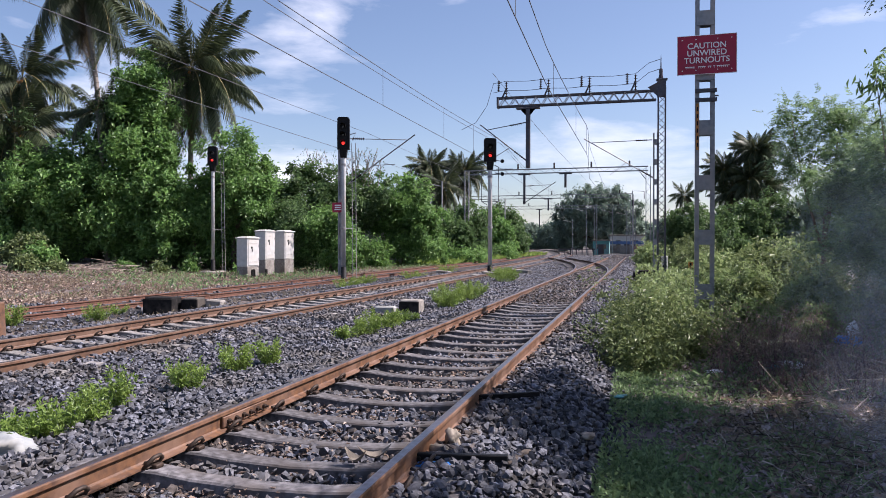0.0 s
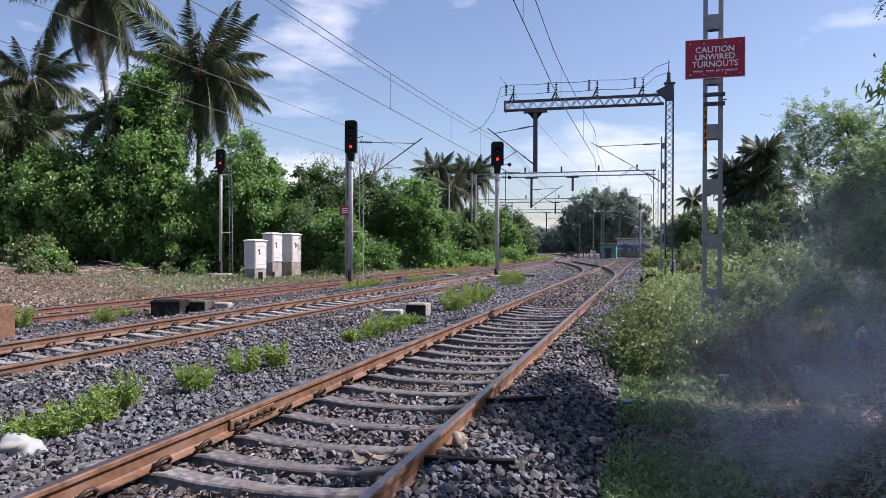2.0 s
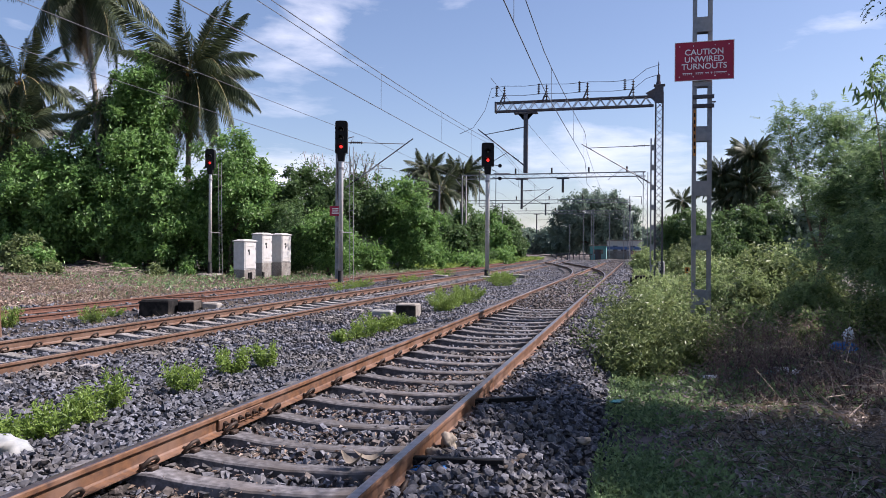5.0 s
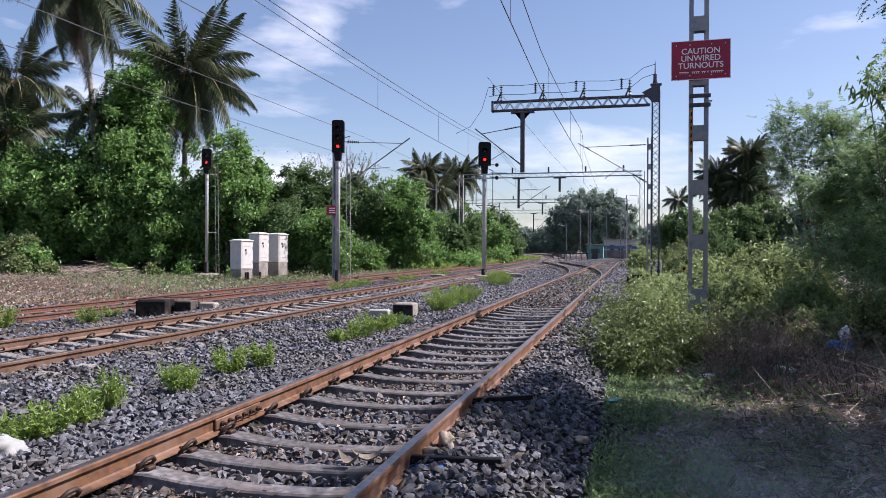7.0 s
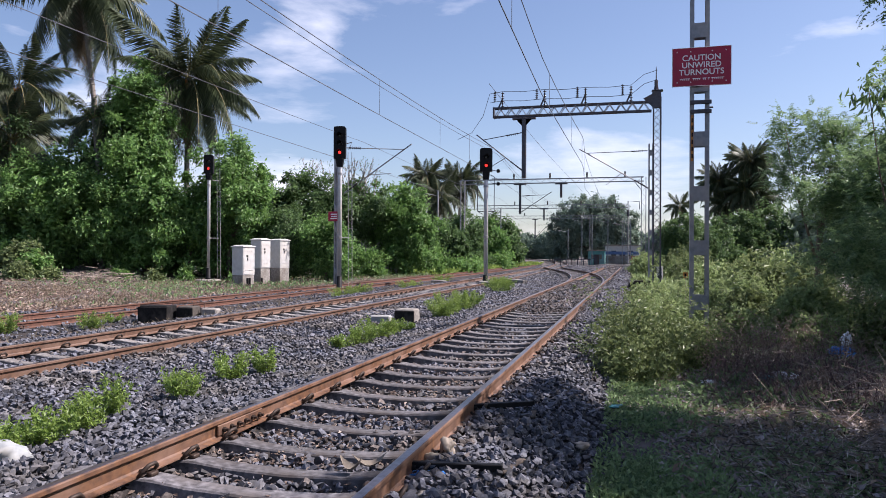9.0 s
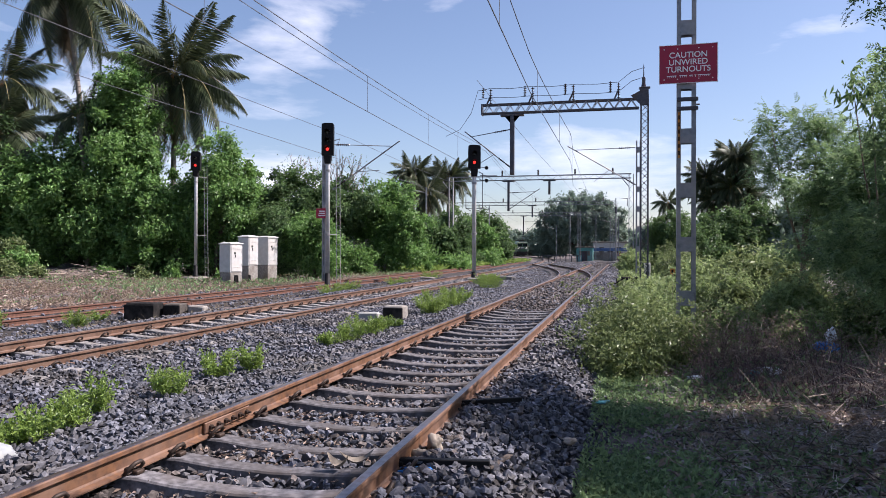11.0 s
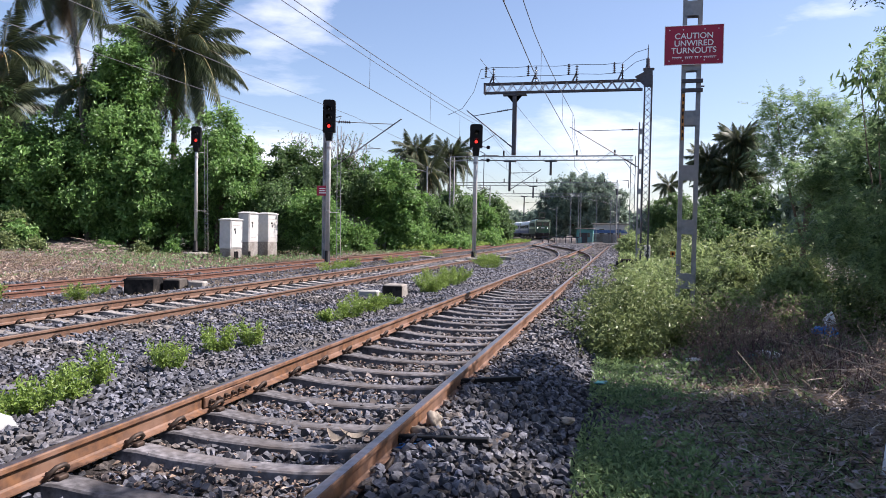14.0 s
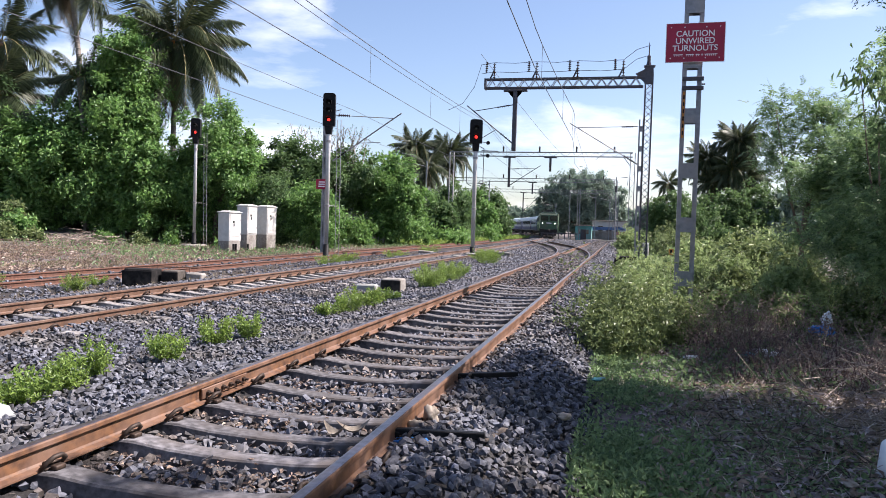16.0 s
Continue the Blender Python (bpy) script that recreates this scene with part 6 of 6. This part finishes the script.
# undergrowth below the creepers and by the verge
for i, (x, y, s) in enumerate([(-32.2, 35.8, 1.2), (-33.8, 36.5, 1.5), (-28.6, 38.8, 0.6), (-27.2, 40.2, 0.6), (-23.0, 43.0, 0.7), (-31.2, 33.6, 0.8), (-26.0, 41.8, 0.6), (-30.6, 35.2, 0.6)]):
    broad_tree("bush", (x, y, ground_at(x, y) - 0.1), [tuple(c * s for c in b) for b in bl], 190, 0.22, M_LEAF_VINE if i % 2 == 0 else M_LEAF_SHRUB, "low bush at the foot of the creepers", "bush", 0.03, 0.3, 0.5, 0.2, "verge bushes", 0.35, 0.5)
g, r = Geo(), random.Random(31)
for i in range(420):
    a, ln = r.uniform(0, 6.28), r.uniform(0.4, 1.1)
    p = Vector((-28.6 + r.gauss(0, 1.1), 36.8 + r.gauss(0, 0.6), -0.6 + abs(r.gauss(0.25, 0.25))))
    g.tube([p, p + Vector((math.cos(a) * ln, math.sin(a) * ln, r.uniform(-0.1, 0.2)))], 0.015, 3, 0.006)
tagged(new("brush_pile", g.mesh("brush_pile", M_TWIG)), label="heap of cut dry branches on the verge", category="brush pile", kind="stuff")

# ---- small things on and beside the near track ----
def flat_bar(at, length, rz, label):
    t = thing("iron_bar", at, rz, label=label, category="iron bar", group="iron bars")
    part("bar", Geo().box((length / 2, 0, 0), (length, 0.05, 0.045), 0.006), M_BLACK, t)
    part("hook", Geo().box((0.02, 0, -0.04), (0.05, 0.07, 0.09), 0.008), M_BLACK, t)
    return t


flat_bar((0.86, 4.69, -0.10), 0.62, 9, "black flat iron bar fixed under the rail")
flat_bar((0.86, 6.62, -0.10), 0.62, 31, "black flat iron bar fixed under the rail")
for x, y, a in ((1.50, 5.00, 80), (1.42, 6.68, 96)):
    tagged(part("iron_strip", Geo().box((x, y, -0.145), (0.46, 0.05, 0.02), 0.005, pose(0, 0, 0, 0, 4, a)), M_DARK_TWIG), label="rusty iron strip lying on the ballast", category="iron strip", group="iron strips")


M_SHELL = mat("bleached_husk", (0.33, 0.29, 0.24), (0.17, 0.14, 0.11), 0.8, scale=9, bump=0.3)
M_PLASTIC_BLUE = mat("blue_plastic", (0.03, 0.22, 0.62), (0.02, 0.15, 0.48), 0.35, scale=6, bump=0.5, dist=0.02)
M_PLASTIC_TEAL = mat("teal_plastic", (0.05, 0.22, 0.24), (0.04, 0.16, 0.18), 0.4, scale=8, bump=0.4)
M_PLASTIC_WHITE = mat("white_plastic", (0.80, 0.81, 0.83), (0.66, 0.68, 0.72), 0.4, scale=7, bump=0.5, dist=0.02)


def crumple(name, at, size, material, label, category, seed, flat=0.5):
    """A crumpled sheet or lump: a ball pushed in by noise."""
    bm = bmesh.new()
    bmesh.ops.create_icosphere(bm, subdivisions=3, radius=1)
    for v in bm.verts:
        d = v.co.normalized()
        k = 1 + 0.55 * noise.noise(d * 1.7 + Vector((seed, 0, 0))) + 0.3 * noise.noise(d * 4.5 + Vector((0, seed, 0)))
        v.co = Vector((d.x * size[0], d.y * size[1], d.z * size[2] * flat)) * k
    me = bpy.data.meshes.new(name)
    bm.to_mesh(me)
    bm.free()
    me.materials.append(material)
    me.polygons.foreach_set("use_smooth", [True] * len(me.polygons))
    ob = tagged(new(name, me), label=label, category=category)
    ob.matrix_basis = pose(*at, 0, 0, seed * 40)
    return ob


def husk(at, rz, ln, label):
    """A curved dry husk, like a boat."""
    g = Geo()
    n, vs = 9, []
    for i in range(n):
        u = i / (n - 1)
        w = 0.035 * math.sin(math.pi * u) + 0.004
        z = 0.07 * (2 * u - 1) ** 2
        for j in range(5):
            a = math.pi * (j / 4)
            vs.append(((u - 0.5) * ln, -w * math.cos(a) * 1.2, z - w * math.sin(a) * 0.6 + 0.02))
    g.add(vs, [(i * 5 + j, i * 5 + j + 1, (i + 1) * 5 + j + 1, (i + 1) * 5 + j) for i in range(n - 1) for j in range(4)])
    ob = tagged(part("dry_husk", g, M_SHELL, None, "", True), label=label, category="husk", group="dry husks")
    ob.matrix_basis = pose(*at, 6, 0, rz)
    return ob


husk((0.53, 4.80, -0.165), 25, 0.24, "bleached curved husk lying on a sleeper")
husk((0.45, 4.67, -0.160), -10, 0.17, "bleached curved husk lying on a sleeper")
crumple("crumpled_paper", (1.00, 5.17, -0.11), (0.10, 0.05, 0.08), M_SHELL, "crumpled off-white paper beside the rail", "paper", 3, 0.9)
crumple("crumpled_paper", (0.95, 4.97, -0.14), (0.10, 0.05, 0.05), M_SHELL, "crumpled off-white paper beside the rail", "paper", 4, 0.9)
crumple("plastic_scrap", (1.02, 4.66, -0.14), (0.14, 0.06, 0.04), M_PLASTIC_BLUE, "torn blue plastic scrap on ballast", "plastic scrap", 5)
crumple("flat_stone", (1.12, 4.35, -0.16), (0.16, 0.06, 0.04), M_CONC, "flat pale stone on ballast", "stone", 6)
crumple("crumpled_paper", (1.89, 6.32, -0.31), (0.06, 0.06, 0.05), M_SHELL, "scrap of pale cardboard on ballast", "paper", 7)
crumple("plastic_scrap", (2.1, 8.6, -0.42), (0.06, 0.10, 0.03), M_PLASTIC_TEAL, "torn teal plastic at the ballast edge", "plastic scrap", 8)
crumple("white_boulder", (-2.40, 4.62, -0.27), (0.20, 0.15, 0.15), M_SLAB, "pale lump like a filled sack on ballast", "boulder", 9, 0.8)
crumple("litter", (3.28, 10.5, -0.40), (0.13, 0.07, 0.05), M_PLASTIC_WHITE, "white paper litter in dead brush", "litter", 10)
crumple("litter", (3.45, 10.9, -0.40), (0.11, 0.10, 0.05), M_SHELL, "white paper litter in dead brush", "litter", 11)
crumple("litter", (4.37, 11.2, -0.38), (0.17, 0.12, 0.10), M_PLASTIC_WHITE, "white plastic bag litter in dead brush", "litter", 12)
crumple("litter", (4.08, 10.9, -0.38), (0.08, 0.06, 0.08), M_PLASTIC_TEAL, "teal plastic litter in dead brush", "litter", 13)
crumple("plastic_bag", (5.70, 13.7, -0.32), (0.22, 0.15, 0.13), M_PLASTIC_BLUE, "blue plastic bag in the undergrowth", "bag", 14, 0.8)
crumple("litter", (5.78, 13.75, -0.12), (0.10, 0.09, 0.13), M_PLASTIC_WHITE, "white plastic lump on a blue bag", "litter", 15, 1.0)
sack = thing("white_container", (4.28, 6.1, -0.5), 20, label="white plastic container lying by the path", category="container")
part("body", Geo().box((0.1, 0, 0.13), (0.22, 0.2, 0.32), 0.04, taper=0.8), M_PLASTIC_WHITE, sack, "", True)
crumple("litter", (3.95, 5.75, -0.46), (0.07, 0.05, 0.03), M_SHELL, "torn white plastic beside a container", "litter", 16)
black_box = thing("point_machine", (2.55, 38.0, -0.45), 8, label="dark point machine box beside the turnout", category="point machine")
part("body", Geo().box((0, 0, 0.2), (1.1, 0.5, 0.35), 0.04), M_TAR, black_box)
part("lid", Geo().box((0.1, 0, 0.42), (0.8, 0.46, 0.1), 0.03), M_TAR, black_box)
part("rod", Geo().tube([(-0.5, 0, 0.15), (-1.6, 0, 0.12)], 0.03, 6), M_CLIP, black_box)

# ---- the train ----
M_LOCO = mat("dark_green_livery", (0.05, 0.12, 0.065), (0.04, 0.095, 0.05), 0.4, scale=3, bump=0.05, stain=(0.07, 0.09, 0.06), stain_scale=0.8)
M_CREAM = mat("cream_livery", (0.55, 0.56, 0.38), (0.48, 0.5, 0.34), 0.45, scale=3, bump=0.05)
M_COACH = mat("pale_grey_coach", (0.62, 0.65, 0.66), (0.52, 0.55, 0.57), 0.4, scale=2, bump=0.05, stain=(0.45, 0.47, 0.48), stain_scale=0.6)
M_COACH_BLUE = mat("coach_blue_band", (0.05, 0.09, 0.22), None, 0.4, scale=2, bump=0.05)
M_GLASS = mat("dark_train_glass", (0.015, 0.02, 0.022), None, 0.08, scale=2, bump=0, spec=0.8)
M_UNDER = mat("grimy_underframe", (0.035, 0.03, 0.028), None, 0.8, scale=6, bump=0.2)
M_LIT = glow_mat("lit_headlight", (1.0, 0.97, 0.9), 2.2)


def wheelset(parent, y):
    w = part("wheelset", Geo().tube([(-0.95, y, 0.5), (0.95, y, 0.5)], 0.09, 8), M_UNDER, parent)
    for s in (-1, 1):
        part("wheel", Geo().lathe([(0.1, -0.07), (0.5, -0.07), (0.5, 0.06), (0.1, 0.07)], 18, (s * 0.8725, y, 0.5), pose(0, 0, 0, 0, 90, 0)), M_UNDER, w)


def locomotive():
    t = thing("locomotive", (0, 0, 0), label="dark green electric locomotive, cream band, headlights lit", category="locomotive")
    L = 18.0
    sec = [(-1.55, 1.0), (-1.58, 3.1), (-1.42, 3.75), (-0.9, 4.05), (0.9, 4.05), (1.42, 3.75), (1.58, 3.1), (1.55, 1.0)]
    g = Geo()
    ys = [-L / 2, -L / 2 + 0.35, L / 2 - 0.35, L / 2]
    ins = [0.94, 1.0, 1.0, 0.94]
    vs = [(x * k, y, 1.0 + (z - 1.0) * (0.985 if k < 1 else 1)) for y, k in zip(ys, ins) for x, z in sec]
    n = len(sec)
    g.add(vs, [(i * n + j, i * n + (j + 1) % n, (i + 1) * n + (j + 1) % n, (i + 1) * n + j) for i in range(3) for j in range(n)] + [tuple(range(n))[::-1], tuple(3 * n + j for j in range(n))])
    body = part("body", g, M_LOCO, t)
    f = -L / 2 - 0.012
    for x in (-0.68, 0.68):
        part("windscreen", Geo().box((x, f, 3.02), (1.14, 0.03, 0.78), 0.01), M_GLASS, body)
    part("cream_band", Geo().box((0, f, 3.66), (2.5, 0.02, 0.26)), M_CREAM, body)
    for s in (-1, 1):
        part("cream_corner", Geo().box((s * 1.44, -L / 2 + 0.1, 2.6), (0.1, 0.28, 2.3), 0.02), M_CREAM, body)
        part("side_band", Geo().box((s * 1.58, 0, 2.2), (0.02, L - 1.0, 0.4)), M_CREAM, body)
        for i in range(6):
            part("side_grille", Geo().box((s * 1.585, -5 + 2 * i, 2.95), (0.03, 1.3, 0.6), 0.01), M_UNDER, body)
        part("headlight", Geo().lathe([(0.10, 0), (0.09, 0.06), (0.02, 0.07)], 12, (s * 0.98, f, 2.2), pose(0, 0, 0, 90, 0, 0)), M_LIT, body, "lit white headlight")
        part("buffer", Geo().lathe([(0.09, 0), (0.09, 0.42), (0.24, 0.44), (0.24, 0.5)], 12, (s * 0.98, -L / 2, 1.08), pose(0, 0, 0, 90, 0, 0)), M_UNDER, t)
        part("handrail", Geo().tube([(s * 1.25, f - 0.05, 1.3), (s * 1.25, f - 0.05, 2.4)], 0.025, 5), M_STEEL, body)
    part("number_bar", Geo().box((0, f, 2.25), (0.8, 0.015, 0.16)), M_LETTER, body, "pale unreadable number strip")
    part("coupler", Geo().box((0, -L / 2 - 0.25, 1.05), (0.35, 0.6, 0.4), 0.05), M_UNDER, t)
    part("buffer_beam", Geo().box((0, -L / 2 + 0.02, 0.98), (2.9, 0.2, 0.5), 0.02), M_UNDER, t)
    part("rail_guard", Geo().box((0, -L / 2 + 0.1, 0.45), (2.5, 0.08, 0.45), 0.02), M_UNDER, t)
    part("underframe", Geo().box((0, 0, 0.75), (2.6, L - 3, 0.55), 0.05), M_UNDER, t)
    for y in (-6.8, -5.0, -3.2, 3.2, 5.0, 6.8):
        wheelset(t, y)
    pan = part("pantograph", Geo().tube([(-0.5, -5.2, 4.1), (-0.5, -6.4, 4.75), (-0.5, -5.4, 5.4)], 0.035, 6).tube([(0.5, -5.2, 4.1), (0.5, -6.4, 4.75), (0.5, -5.4, 5.4)], 0.035, 6), M_UNDER, t)
    part("pan_head", Geo().tube([(-1.0, -5.4, 5.3), (-0.7, -5.4, 5.45), (0.7, -5.4, 5.45), (1.0, -5.4, 5.3)], 0.04, 6), M_UNDER, pan)
    for i in range(5):
        part("roof_gear", Geo().box((rng.uniform(-0.4, 0.4), -6 + 2.6 * i, 4.25), (1.0, 1.2, 0.4), 0.05), M_UNDER, t)
    return t


def coach():
    t = thing("passenger_coach", (0, 0, 0), label="pale grey passenger coach with dark windows", category="coach", group="train coaches")
    L = 22.0
    sec = [(-1.52, 0.95), (-1.6, 2.2), (-1.55, 3.2), (-1.2, 3.75), (0, 4.0), (1.2, 3.75), (1.55, 3.2), (1.6, 2.2), (1.52, 0.95)]
    n = len(sec)
    vs = [(x, y, z) for y in (-L / 2, L / 2) for x, z in sec]
    body = part("body", Geo().add(vs, [(j, (j + 1) % n, n + (j + 1) % n, n + j) for j in range(n)] + [tuple(range(n))[::-1], tuple(n + j for j in range(n))]), M_COACH, t)
    for s in (-1, 1):
        part("blue_band", Geo().box((s * 1.57, 0, 1.35), (0.05, L - 0.2, 0.7)), M_COACH_BLUE, body)
        for i in range(10):
            part("window", Geo().box((s * 1.60, -8.6 + 1.9 * i, 2.55), (0.05, 1.25, 0.75), 0.01), M_GLASS, body)
        for y in (-10.2, 10.2):
            part("door", Geo().box((s * 1.59, y, 2.0), (0.05, 0.8, 2.0), 0.01), M_COACH_BLUE, body)
    part("end_gangway", Geo().box((0, -L / 2 - 0.2, 2.1), (1.0, 0.4, 2.1), 0.05), M_UNDER, t)
    part("underframe", Geo().box((0, 0, 0.75), (2.4, L - 4, 0.5), 0.05), M_UNDER, t)
    for y in (-8.8, -6.4, 6.4, 8.8):
        wheelset(t, y)
    return t


loco = locomotive()
coaches = [coach()]
coaches += [copy_thing(coaches[0], Matrix.Identity(4)) for _ in range(4)]

# ---- drifting smoke near the path ----
M_SMOKE = bpy.data.materials.new("thin_smoke")
M_SMOKE.use_nodes = True
sn, sl = M_SMOKE.node_tree.nodes, M_SMOKE.node_tree.links
sn.clear()
s_out, s_mix = sn.new("ShaderNodeOutputMaterial"), sn.new("ShaderNodeMixShader")
s_clear, s_dif, s_trl, s_half = sn.new("ShaderNodeBsdfTransparent"), sn.new("ShaderNodeBsdfDiffuse"), sn.new("ShaderNodeBsdfTranslucent"), sn.new("ShaderNodeMixShader")
s_dif.inputs["Color"].default_value = s_trl.inputs["Color"].default_value = (0.72, 0.76, 0.86, 1)
s_co, s_grad, s_noise = sn.new("ShaderNodeTexCoord"), sn.new("ShaderNodeTexGradient"), sn.new("ShaderNodeTexNoise")
s_map = sn.new("ShaderNodeMapping")
s_map.inputs["Location"].default_value = (-1.0, 0.0, -1.0)
s_map.inputs["Scale"].default_value = (2.0, 0.0, 2.0)
s_grad.gradient_type = "SPHERICAL"
s_noise.inputs["Scale"].default_value, s_noise.inputs["Detail"].default_value = 1.9, 4
s_mul, s_amt = sn.new("ShaderNodeMath"), sn.new("ShaderNodeMath")
s_mul.operation = s_amt.operation = "MULTIPLY"
s_amt.inputs[1].default_value = 0.36
sl.new(s_co.outputs["Generated"], s_map.inputs["Vector"])
sl.new(s_map.outputs["Vector"], s_grad.inputs["Vector"])
sl.new(s_co.outputs["Object"], s_noise.inputs["Vector"])
sl.new(s_grad.outputs["Fac"], s_mul.inputs[0])
s_wisp = sn.new("ShaderNodeMapRange")
s_wisp.inputs["From Min"].default_value, s_wisp.inputs["From Max"].default_value = 0.38, 0.7
sl.new(s_noise.outputs["Fac"], s_wisp.inputs["Value"])
sl.new(s_wisp.outputs["Result"], s_mul.inputs[1])
sl.new(s_mul.outputs[0], s_amt.inputs[0])
sl.new(s_amt.outputs[0], s_mix.inputs["Fac"])
s_half.inputs["Fac"].default_value = 0.5
sl.new(s_dif.outputs[0], s_half.inputs[1])
sl.new(s_trl.outputs[0], s_half.inputs[2])
sl.new(s_clear.outputs[0], s_mix.inputs[1])
sl.new(s_half.outputs[0], s_mix.inputs[2])
sl.new(s_mix.outputs[0], s_out.inputs["Surface"])


def puff(seed, size):
    """A flattened lens of thin smoke."""
    bm = bmesh.new()
    bmesh.ops.create_icosphere(bm, subdivisions=3, radius=1)
    for v in bm.verts:
        k = 1 + 0.12 * noise.noise(v.co * 2 + Vector((seed, 0, 0)))
        v.co = Vector((v.co.x * k * size, v.co.y * 0.3, v.co.z * k * size))
    me = bpy.data.meshes.new("smoke_puff")
    bm.to_mesh(me)
    bm.free()
    me.polygons.foreach_set("use_smooth", [True] * len(me.polygons))
    me.materials.append(M_SMOKE)
    return tagged(new("smoke_puff", me), label="thin pale smoke drifting over the rough ground", category="smoke", group="smoke puffs")


puffs = [puff(i * 3.1, s) for i, s in enumerate((1.5, 1.6, 1.3, 0.9, 0.8))]


def motions():
    """The train runs in along the main line; smoke drifts across the path."""
    ys = np.linspace(60, 640, 2400)
    xs = np.array([track_b(y) for y in ys])
    arc = np.concatenate([[0], np.cumsum(np.hypot(np.diff(xs), np.diff(ys)))])

    def on_line(s):
        y = float(np.interp(s, arc, ys))
        slope = (track_b(y + 0.5) - track_b(y - 0.5))
        return pose(track_b(y), y, Z_B, 0, 0, -math.degrees(math.atan(slope)))

    front_end = float(np.interp(118.5, ys, arc))
    for k, ob in enumerate([loco] + coaches):
        back = 9.0 if k == 0 else 18.6 + 11.2 + 22.8 * (k - 1)
        walk(ob, [(t, on_line(front_end + 15.8 * (16.0 - t) + back)) for t in range(0, 17)])
    drift = [
        [(0, (4.7, 6.5, 0.95)), (1.0, (4.2, 6.5, 0.95)), (1.8, (3.85, 6.5, 0.7)), (2.6, (4.2, 6.5, 0.1)), (3.5, (5.0, 6.2, -1.2)), (6, (5.6, 5.6, -2.4)), (16, (6.4, 5.0, -3.2))],
        [(0, (5.2, 7.4, 1.5)), (1.2, (4.6, 7.4, 1.4)), (2.4, (4.9, 7.2, 0.6)), (3.1, (5.4, 6.8, -0.2)), (3.8, (6.2, 6.2, -1.8)), (6, (6.0, 5.6, -2.8)), (16, (6.6, 5.0, -3.4))],
        [(0, (4.6, 5.6, 0.2)), (1.2, (3.9, 5.7, 0.4)), (2.2, (3.5, 5.8, 0.1)), (3.0, (3.7, 5.6, -0.6)), (3.7, (4.6, 5.4, -1.7)), (6, (5.6, 5.2, -2.4)), (16, (6.4, 4.6, -3.0))],
        [(0, (6.4, 5.4, -1.2)), (3.0, (5.6, 5.3, -0.2)), (4.0, (4.35, 5.2, 0.2)), (5.0, (4.9, 5.1, -0.4)), (6.3, (4.3, 5.0, -0.5)), (7.0, (3.8, 5.0, -0.5)), (7.6, (4.3, 4.8, -0.9)), (8.4, (5.2, 4.4, -1.8)), (16, (6.4, 4.0, -3.0))],
        [(0, (7.0, 5.2, -1.4)), (4.8, (5.0, 5.4, -1.4)), (6.4, (3.2, 5.3, -0.7)), (7.0, (2.85, 5.3, -0.45)), (7.6, (2.8, 5.2, -1.2)), (8.6, (4.6, 4.6, -2.2)), (16, (6.4, 4.2, -3.2))],
    ]
    for ob, rows in zip(puffs, drift):
        walk(ob, [(t, pose(*p, 0, 6 * math.sin(t), 14)) for t, p in rows])


motions()
